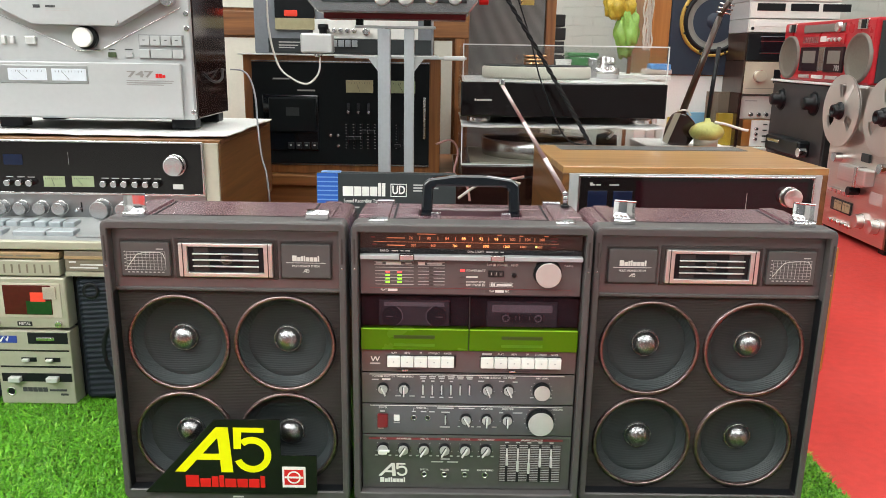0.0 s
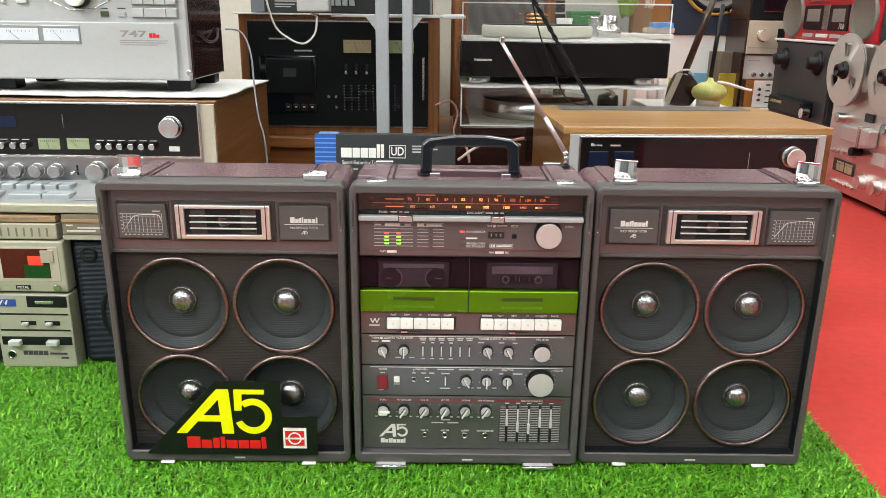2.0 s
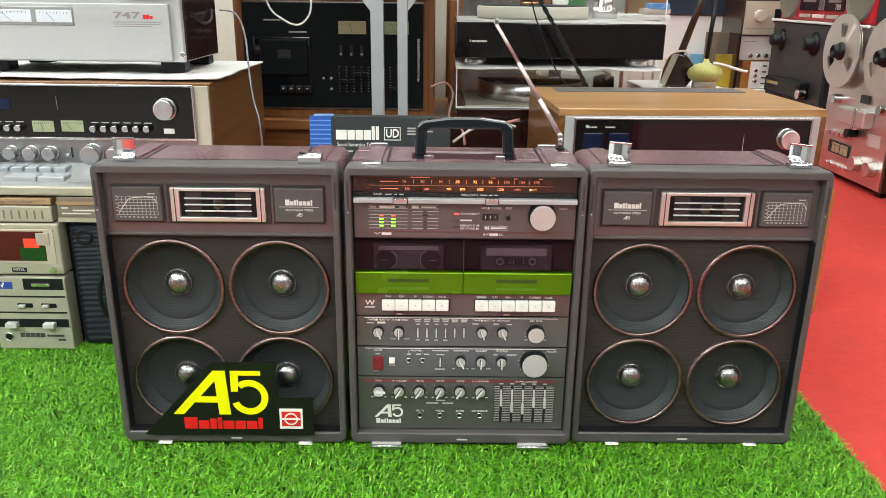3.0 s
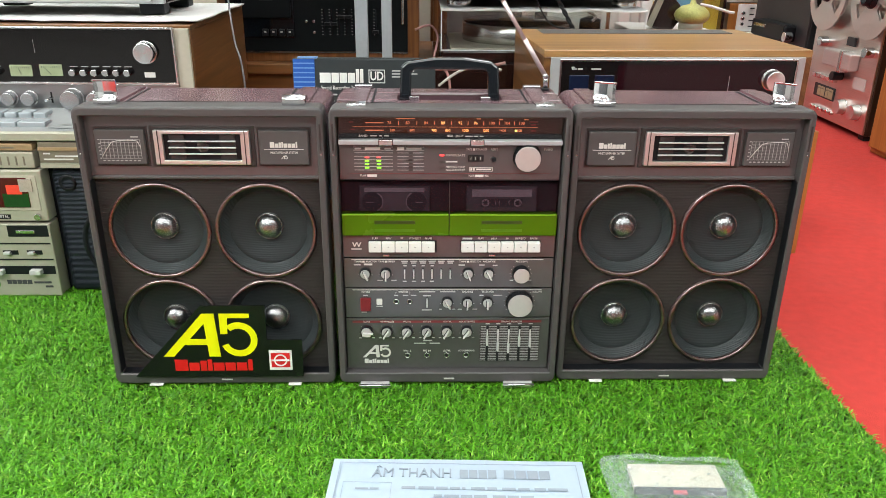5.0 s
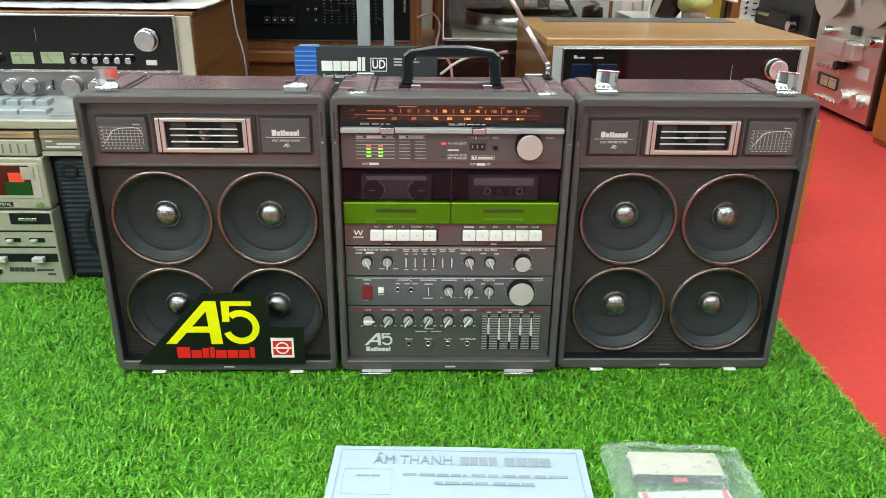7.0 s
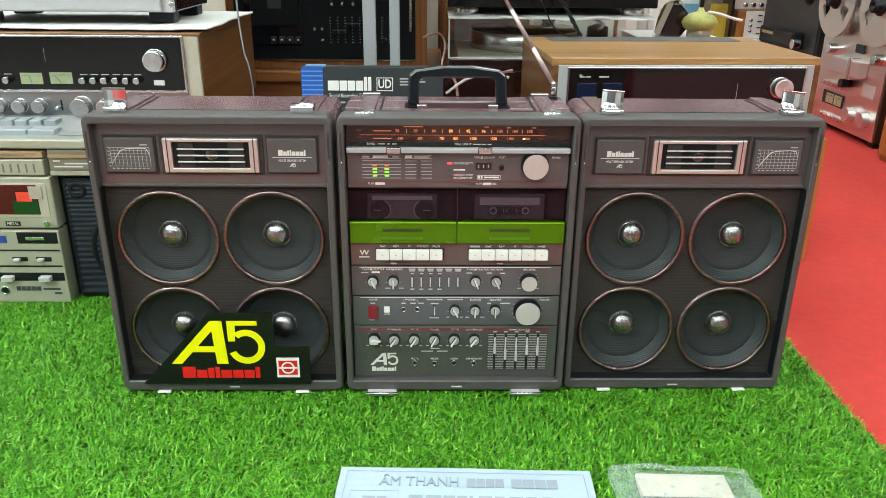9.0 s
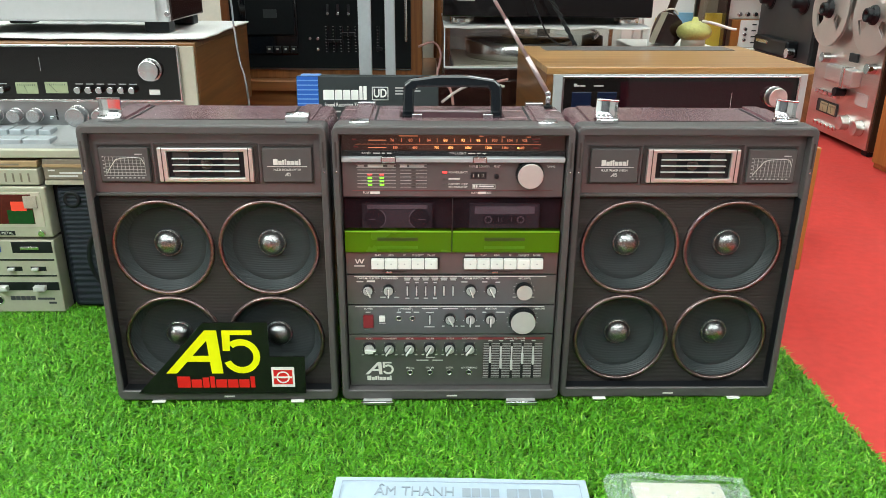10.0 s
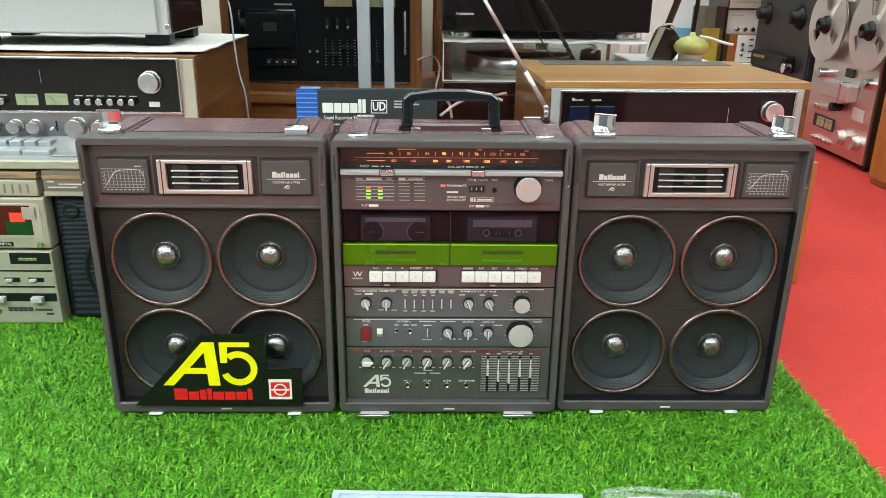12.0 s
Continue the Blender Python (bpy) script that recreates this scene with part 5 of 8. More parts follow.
    for k, r in enumerate((0.0036, 0.0031, 0.0026)):
        part("aerial_tube", tube([p0.lerp(p9, k / 3), p0.lerp(p9, (k + 1) / 3)], r, 12), ROD, ant)
    part("aerial_tip", disc(0.0042, 0.008, p9.x, p9.y, p9.z, "z", 12), CHROME, ant)
    part("aerial_base", disc(0.007, 0.004, ba.x, ba.y, ba.z - 0.003, "z", 18), BLACK, ant)
    return cu


TAPE_PALE = mat("clear_shell", (0.20, 0.17, 0.185), 0.4, var=0.2)
TAPE_LABEL = mat("dim_tape_label", (0.50, 0.45, 0.47), 0.4, var=0.1)
GREEN_DARK = mat("dark_green_slot", (0.030, 0.055, 0.005), 0.4, var=0.1)
# lighter copy of the flap's green, for its painted edge highlight
GREEN_HIGHLIGHT = mat("green_edge_highlight", (0.26, 0.50, 0.03), 0.3, 0.1, var=0.04)
GREEN_DARK2 = mat("green_print", (0.075, 0.206, 0.006), 0.35, 0.2, var=0.05)
DIAL_GLASS = glass("dial_window", (1.0, 0.97, 0.97), 0.03, 0.014)
main_unit()


# ---- black sign before the speaker ----
def shop_sign():
    sg = thing("display_sign", "black cut-out sign with yellow model mark and red wordmark", "sign", -0.345, -0.006, 0.028, rx=-1.5)
    dx, dz = 0.345, -0.029
    out = [(-0.471, 0.029), (-0.365, 0.146), (-0.270, 0.147), (-0.2705, 0.091), (-0.2185, 0.091), (-0.219, 0.029)]
    bd = part("board", prism([(a + dx, b + dz) for a, b in out], 0.0, 0.003, b=0.0004), SIGN_BLACK, sg, "glossy black acrylic board")
    part("model_mark", model_mark(-0.4255 + dx, 0.0635 + dz, 0.1415, 0.0705, -0.0007, 0.0008), SIGN_YELLOW, bd, "bright yellow slanted model mark")
    x, total = -0.4105 + dx, sum(p[0] for p in MARK8) + 0.10 * 7
    for w, h in MARK8:
        ww = 0.116 * w / total
        part("word_block", bx(x, x + ww, -0.0009, 0.0001, 0.0395 + dz, 0.0395 + dz + 0.0185 * h, 0.0002), SIGN_RED, bd, "red block of the wordmark")
        x += ww + 0.116 * 0.10 / total
    lg = part("logo_tile", bx(-0.2690 + dx, -0.2350 + dx, -0.0008, 0.0004, 0.0405 + dz, 0.0735 + dz), WHITE, bd, "white tile with a red ring emblem")
    part("emblem", bx(-0.2660 + dx, -0.2380 + dx, -0.0012, 0, 0.0450 + dz, 0.0690 + dz), SIGN_RED, lg)
    bm = arc_strip(-0.252 + dx, 0.057 + dz, 0.0078, 0.0100, 0, 360, -0.0016, -0.001, 30)
    bars([(-0.2655 + dx, -0.2385 + dx, 0.057 + dz)], -0.0014, 0.0026, bm)
    part("emblem_ring", bm, WHITE, lg)


shop_sign()


# ---- paper and bag on the grass ----
def paper_sheet():
    ps = thing("paper_sheet", "white printed shop sheet with a ruled border lying on the grass", "paper", 0.004, -0.299, 0.0165, -2.0)
    bm = bmesh.new()
    bmesh.ops.create_grid(bm, x_segments=24, y_segments=16, size=0.5)
    for v in bm.verts:
        x, y = v.co.x * 0.322, v.co.y * 0.205
        v.co = (x, y, 0.0016 * noise.noise(Vector((x * 14, y * 14, 0.3))))
    ext = bmesh.ops.extrude_face_region(bm, geom=bm.faces[:])
    bmesh.ops.translate(bm, verts=[v for v in ext["geom"] if isinstance(v, bmesh.types.BMVert)], vec=(0, 0, 0.0004))
    sh = part("sheet", bm, PAPER, ps)
    z = 0.0022
    bm = bmesh.new()
    for a in ((-0.152, 0.152, 0.0925, 0.0935), (-0.152, 0.152, -0.0955, -0.0945), (-0.152, -0.151, -0.0945, 0.0925), (0.151, 0.152, -0.0945, 0.0925),
              (-0.143, -0.083, 0.0545, 0.0550), (-0.143, -0.083, 0.008, 0.0085), (-0.1432, -0.1428, 0.0085, 0.0545), (-0.0832, -0.0828, 0.0085, 0.0545)):
        bx(*a, z - 0.0002, z, bm=bm)
    part("ruled_border", bm, INK_BLUE, sh)
    tx = text_bm("AM THANH", 0.0250, -0.058, 0.0730, z, bold=0.0, flat=True, width=0.100)
    for a, b in (((-0.1035, 0.0838), (-0.1005, 0.0866)), ((-0.1005, 0.0866), (-0.0975, 0.0838))):
        join(tx, tube([(*a, z), (*b, z)], 0.0007, 6))
    part("heading", tx, INK_GREY, sh, "grey serif heading")
    for x0, x1 in ((0.002, 0.050), (0.058, 0.118)):
        w = (x1 - x0) / 4
        for k in range(4):
            part("heading_bar", bx(x0 + k * w, x0 + (k + 0.86) * w, 0.0645, 0.0812, z - 0.0002, z), INK_GREY, sh, "grey bar of the heading")
    for y, h, xs in ((0.0455, 0.0050, ((-0.070, -0.053), (-0.049, -0.030), (-0.027, -0.013), (-0.010, 0.002), (0.005, 0.009), (0.016, 0.033), (0.036, 0.048), (0.054, 0.071), (0.074, 0.088), (0.094, 0.108), (0.111, 0.135))),
                     (0.0310, 0.0050, ((-0.030, -0.020), (-0.017, 0.001), (0.003, 0.017), (0.019, 0.035), (0.042, 0.058), (0.060, 0.074), (0.076, 0.092))),
                     (0.0430, 0.0034, ((-0.127, -0.111), (-0.109, -0.098)))):
        for x0, x1 in xs:
            part("print_bar", bx(x0, x1, y - h / 2, y + h / 2, z - 0.0002, z), INK_GREY, sh)


INK_BLUE = mat("border_ink", (0.30, 0.36, 0.45), 0.7, var=0.05)
INK_GREY = mat("heading_ink", (0.29, 0.34, 0.40), 0.7, var=0.05)
paper_sheet()


def cassette_bag():
    bg = thing("plastic_bag", "clear crumpled plastic bag holding boxed cassettes", "bag", 0.277, -0.275, 0.014, -4)
    cs = thing("cassette_case", "clear cassette case with a cream card and red stripe", "cassette", 0.277, -0.274, 0.0145, -2)
    part("card", bx(-0.056, 0.056, 0.0105, 0.054, 0.004, 0.012, 0.0008), CARD_CREAM, cs, "cream speckled card")
    part("stripe", bx(-0.056, 0.056, 0.004, 0.0100, 0.004, 0.0122, 0.0006), TAPE_BLACK, cs, "black stripe")
    part("stripe", bx(-0.010, 0.006, -0.0015, 0.0038, 0.0100, 0.0124), SIGN_RED_SOFT, cs)
    part("case", ring_flat(0.062, 0.060, 0.004, 0.018), ACRYLIC, cs, "clear plastic case").visible_shadow = False
    lo = thing("cassette_case", "white cassette with red corner marks in the bag", "cassette", 0.273, -0.330, 0.0145, 2)
    part("card", bx(-0.055, 0.055, -0.04, 0.036, 0.002, 0.013, 0.001), STRING_WHITE, lo)
    for s in (-1, 1):
        part("corner_mark", bx(s * 0.048 - 0.003, s * 0.048 + 0.003, 0.010, 0.034, 0.0128, 0.0136), SIGN_RED_SOFT, lo)
    bm = bmesh.new()
    bmesh.ops.create_grid(bm, x_segments=46, y_segments=40, size=0.5)
    for v in bm.verts:
        u, w = v.co.x, v.co.y
        edge = min(1.0, 5 * (0.5 - max(abs(u), abs(w))))
        n1 = noise.noise(Vector((u * 5, w * 5, 1.7))) * 0.005 + noise.noise(Vector((u * 14, w * 14, 4.1))) * 0.0028
        v.co = (u * 0.172 * (1 + 0.05 * noise.noise(Vector((w * 4, 2, 0)))) - 0.01 * w, w * 0.165 * (1 + 0.04 * noise.noise(Vector((u * 6, 5, 0)))), 0.0185 * edge ** 0.5 + 0.002 + n1 * (0.35 + edge))
    for f in bm.faces:
        f.smooth = True
    part("film", bm, FILM, bg, "creased clear film").visible_shadow = False
    for name, pts in (("folded_edge", [(0.083, 0.082, 0.012), (0.078, 0.040, 0.021), (0.086, 0.0, 0.013), (0.080, -0.045, 0.020), (0.087, -0.082, 0.010)]),
                      ("folded_edge", [(-0.086, 0.083, 0.010), (-0.040, 0.079, 0.019), (0.0, 0.084, 0.012), (0.045, 0.079, 0.018), (0.086, 0.085, 0.010)])):
        bm = bmesh.new()
        line = curve_pts(pts, 8)
        ring = []
        for i, q in enumerate(line):
            s = 0.006 + 0.004 * noise.noise(Vector((i * 0.7, 2.0, q.x * 9)))
            ring.append([bm.verts.new((q.x - s * 0.8, q.y - s * 0.8, q.z - 0.004)), bm.verts.new(q), bm.verts.new((q.x + s, q.y + s, q.z - 0.005))])
        for a, b in zip(ring, ring[1:]):
            for k in range(2):
                bm.faces.new((a[k], b[k], b[k + 1], a[k + 1])).smooth = True
        part(name, bm, FILM, bg, "folded edge of the film").visible_shadow = False
    bg.location.y = -0.288


def ring_flat(w, d, z0, z1):
    bm = bx(-w, w, d - 0.002, d, z0, z1)
    bx(-w, w, -0.004, -0.002, z0, z1, bm=bm)
    bx(-w, -w + 0.002, -0.002, d - 0.002, z0, z1, bm=bm)
    bx(w - 0.002, w, -0.002, d - 0.002, z0, z1, bm=bm)
    return bm


CARD_CREAM = mat("cream_card", (0.52, 0.49, 0.39), 0.6, var=0.15, scale=120)
SIGN_RED_SOFT = mat("soft_red", (0.70, 0.10, 0.14), 0.5, var=0.05)
def film(name, share):
    """Clear crinkled film that also scatters some light."""
    m, n, l, p = base(name)
    p.inputs["Base Color"].default_value = (0.72, 0.82, 0.82, 1)
    p.inputs["Roughness"].default_value = 0.12
    tr, mx = n.new("ShaderNodeBsdfTransparent"), n.new("ShaderNodeMixShader")
    no, mr = n.new("ShaderNodeTexNoise"), n.new("ShaderNodeMapRange")
    no.inputs["Scale"].default_value, no.inputs["Detail"].default_value = 14, 2
    mr.inputs[1].default_value, mr.inputs[2].default_value, mr.inputs[3].default_value, mr.inputs[4].default_value = 0.3, 0.7, share * 0.6, share * 1.5
    l.new(no.outputs["Fac"], mr.inputs[0])
    l.new(mr.outputs[0], mx.inputs[0])
    l.new(tr.outputs[0], mx.inputs[1])
    l.new(p.outputs[0], mx.inputs[2])
    l.new(mx.outputs[0], n["Material Output"].inputs["Surface"])
    return m


FILM = film("bag_film", 0.22)
STRING_WHITE = mat("pale_card", (0.50, 0.52, 0.54), 0.5, var=0.05)
cassette_bag()


# ---- shared small pieces for the hi-fi behind ----
def face_knob(parent, x, y, z, r, depth=0.018, m=None, name="knob", label="", seg=28):
    kb = part(name, disc(r, depth, 0, -depth, 0, seg=seg, b=0.0015), m or KNOB, parent, label)
    kb.location = (x, y, z)
    x = y = z = 0.0
    part("knob_skirt", disc(r * 1.12, 0.004, x, y - 0.004, z, seg=seg), SATIN, kb)
    return kb


def meter(parent, x0, x1, y, z0, z1, card, needle=0.4):
    mt = part("level_meter", bx(x0, x1, y - 0.001, y + 0.003, z0, z1, 0.0005), card, parent, "level meter with a pale card")
    h = z1 - z0
    cx = (x0 + x1) / 2
    part("needle", tube([(cx, y - 0.0015, z0 + h * 0.1), (x0 + (x1 - x0) * needle, y - 0.0015, z1 - h * 0.2)], 0.0004, 5), BLACK, mt)
    bm = bmesh.new()
    for i in range(9):
        x = x0 + (x1 - x0) * (0.12 + 0.76 * i / 8)
        bx(x - 0.0003, x + 0.0003, y - 0.0016, y, z1 - h * 0.3, z1 - h * 0.15, bm=bm)
    part("meter_scale", bm, DARK_PRINT, mt)
    return mt


def wood_sleeve(parent, x0, x1, y0, y1, z0, z1, t, top_mat, side_mat):
    part("top", bx(x0, x1, y0, y1, z1 - t, z1, 0.0015), top_mat, parent, "veneered top")
    part("side", bx(x0, x0 + t, y0, y1, z0, z1 - t, 0.001), side_mat, parent)
    part("side", bx(x1 - t, x1, y0, y1, z0, z1 - t, 0.001), side_mat, parent)
    part("chassis", bx(x0 + t, x1 - t, y0 + 0.004, y1 - 0.004, z0, z1 - t), BLACK, parent)


# ---- receiver with the golden veneer top ----
def right_receiver():
    w, d, h = 0.552, 0.375, 0.168
    rc = thing("stereo_receiver", "wood-cased receiver with wine-dark dial glass standing on a cabinet", "receiver", 0.478, 0.548, 0.274, 2.5)
    x0, x1 = -w / 2, w / 2
    wood_sleeve(rc, x0, x1, 0, d, 0, h, 0.014, OAK_TOP, WALNUT_Y)
    fc = part("face", bx(x0 + 0.014, x1 - 0.014, -0.004, 0.01, 0.004, h - 0.014, 0.001), DECK_SILVER, rc, "silver face with white cheeks")
    gl = part("dial_glass", bx(x0 + 0.034, x1 - 0.034, -0.007, 0.002, 0.055, h - 0.020, 0.001), BLACK_GLASS, rc, "black dial glass")
    part("glass_trim", ring_frame(rounded(x0 + 0.031, x1 - 0.031, 0.052, h - 0.0165, 0.001, 1), rounded(x0 + 0.035, x1 - 0.035, 0.056, h - 0.0205, 0.001, 1), -0.010, -0.002, 0.001), SATIN, rc)
    part("dial_field", bx(x0 + 0.15, x1 - 0.045, -0.0076, 0, 0.060, h - 0.028), WINE_GLASS, gl, "dark wine-red tuning dial")
    part("dial_needle", bx(0.105, 0.1058, -0.0082, -0.006, 0.080, h - 0.050), GREY_PRINT, gl)
    for k in range(2):
        part("unlit_meter", bx(x0 + 0.052 + k * 0.052, x0 + 0.092 + k * 0.052, -0.0078, 0, 0.085, h - 0.048, 0.001), BLUE_DARK, gl, "unlit blue meter window")
    part("glass_print", bars([(x0 + 0.056, x0 + 0.066, h - 0.036), (x0 + 0.068, x0 + 0.078, h - 0.036), (x0 + 0.095, x0 + 0.115, h - 0.036), (x0 + 0.055, x0 + 0.061, h - 0.033)], -0.0078, 0.003), GREY_PRINT, gl)
    face_knob(rc, x1 - 0.082, -0.006, 0.110, 0.0195, 0.022, KNOB, "tuning_knob", "spun aluminium tuning knob")
    vg = part("vent_grille", bx(x0 + 0.05, x1 - 0.05, d - 0.095, d - 0.02, h - 0.0005, h + 0.0015), VENT, rc, "perforated grey vent panel")
    for k in range(5):
        face_knob(rc, x0 + 0.06 + k * 0.09, -0.004, 0.028, 0.011, 0.014)
    cb = thing("low_cabinet", "orange-brown wooden cabinet under the receiver", "cabinet", 0.49, 0.560, -0.006, 0)
    part("carcass", bx(-0.296, 0.310, 0.004, 0.40, 0, 0.280, 0.002), ORANGE_WOOD, cb)
    part("front_panel", bx(-0.28, 0.28, 0.0, 0.006, 0.015, 0.265, 0.001), WALNUT, cb)


VENT = lines("vent_mesh", (0.16, 0.16, 0.165), 0.006, 0.5, 0.4, 0.9, "X", 0.5)
right_receiver()


# ---- left receiver, cloth, reel deck on top ----
def left_receiver():
    X1, Y, Z0, Z1 = -0.470, 0.467, 0.318, 0.492
    rc = thing("stereo_receiver", "large walnut-cased receiver with black dial glass and silver controls", "receiver", -0.75, Y, Z0)
    x0, x1, h = -0.280, X1 + 0.75, Z1 - Z0
    wood_sleeve(rc, x0, x1, 0, 0.44, 0, h, 0.009, WALNUT, WALNUT_Y)

    def lx(x):
        return x + 0.75

    def lz(z):
        return z - Z0
    part("face", bx(x0 + 0.004, x1 - 0.030, -0.006, 0.01, 0.002, h - 0.006, 0.0012), ALU_DARK, rc, "brushed silver face")
    part("cheek", bx(x1 - 0.0298, x1 - 0.003, -0.006, 0.01, 0.002, h - 0.006, 0.0012), CHEEK, rc, "pale beige cheek")
    gl = part("dial_glass", bx(x0 + 0.03, lx(-0.5035), -0.009, 0, lz(0.387), lz(0.4845), 0.001), BLACK_GLASS, rc, "black dial glass")
    part("glass_trim", ring_frame(rounded(x0 + 0.027, lx(-0.4995), lz(0.3835), lz(0.4885), 0.001, 1), rounded(x0 + 0.031, lx(-0.5035), lz(0.3875), lz(0.4845), 0.001, 1), -0.012, -0.003, 0.001), SATIN, rc)
    face_knob(rc, lx(-0.554), -0.009, lz(0.4435), 0.0190, 0.018, BRIGHT_KNOB, "tuning_knob", "spun aluminium tuning knob")
    meter(gl, lx(-0.811), lx(-0.770), -0.009, lz(0.398), lz(0.419), METER)
    meter(gl, lx(-0.756), lx(-0.714), -0.009, lz(0.399), lz(0.420), METER, 0.2)
    part("unlit_meter", bx(lx(-0.884), lx(-0.847), -0.0098, -0.008, lz(0.440), lz(0.460)), BLUE_DARK, gl)
    part("dial_line", bx(lx(-0.7592), lx(-0.7588), -0.0098, -0.008, lz(0.44), lz(0.465)), GREY_PRINT, gl)
    for x in (-0.960, -0.938, -0.916, -0.876, -0.854, -0.834, -0.692, -0.672, -0.652, -0.631, -0.611, -0.591):
        part("push_knob", disc(0.0062, 0.014, lx(x), -0.023, lz(0.4065), seg=18), CHROME, gl, "small silver push knob")
        part("print", bars([(lx(x) - 0.007, lx(x) + 0.007, lz(0.4165))], -0.0092, 0.0014), GREY_PRINT, gl)
    part("small_label", bx(lx(-0.562), lx(-0.542), -0.0100, -0.008, lz(0.397), lz(0.4065)), PRINT, gl)
    for i, x in enumerate((-0.97, -0.932, -0.894, -0.857, -0.819, -0.782)):
        face_knob(rc, lx(x), -0.006, lz(0.3575), 0.0125, 0.020, RADIO_METAL, "tone_knob", "silver tone knob")
    part("toggle", tube([(lx(-0.744), -0.005, lz(0.357)), (lx(-0.748), -0.024, lz(0.355))], 0.0028, 8), CHROME, rc)
    part("toggle_slot", bx(lx(-0.7455), lx(-0.7425), -0.0068, 0, lz(0.348), lz(0.368)), BLACK, rc)
    face_knob(rc, lx(-0.702), -0.006, lz(0.3565), 0.0180, 0.024, RADIO_METAL, "volume_knob", "large silver volume knob")
    for x in (-0.66, -0.62, -0.57, -0.53):
        face_knob(rc, lx(x), -0.006, lz(0.3575), 0.0125, 0.020, RADIO_METAL, "tone_knob", "silver tone knob")
    for x in (-0.80, -0.765, -0.735):
        part("push_knob", disc(0.004, 0.010, lx(x), -0.016, lz(0.330), seg=12), CHROME, rc)
    st = thing("receiver_stand", "plain dark wooden stand behind the portable stereo", "stand", -0.75, 0.48, -0.006)
    part("stand_body", bx(-0.27, 0.27, 0, 0.42, 0, 0.324, 0.002), WALNUT_Y, st)
    # white cloth draped over the top
    bm = bmesh.new()
    bmesh.ops.create_grid(bm, x_segments=60, y_segments=40, size=0.5)
    for v in bm.verts:
        x, y = v.co.x * 0.57, v.co.y * 0.40
        n = noise.noise(Vector((x * 9, y * 9, 2))) * 0.004 + noise.noise(Vector((x * 25, y * 25, 7))) * 0.0015
        ed = max(0.0, abs(v.co.y) - 0.42) * 8
        v.co = (x, y + 0.008 * noise.noise(Vector((x * 7, 3, 0))), 0.0055 + abs(n) + ed * 0.006 * max(0, noise.noise(Vector((x * 6, 9, 1)))))
    ext = bmesh.ops.extrude_face_region(bm, geom=bm.faces[:])
    bmesh.ops.translate(bm, verts=[v for v in ext["geom"] if isinstance(v, bmesh.types.BMVert)], vec=(0, 0, -0.003))
    for f in bm.faces:
        f.smooth = True
    cl = part("cloth", bm, CLOTH)
    cl.location = (-0.745, 0.685, Z1)
    tagged(cl, "rumpled white cloth spread over the wooden receiver", "cloth")


left_receiver()


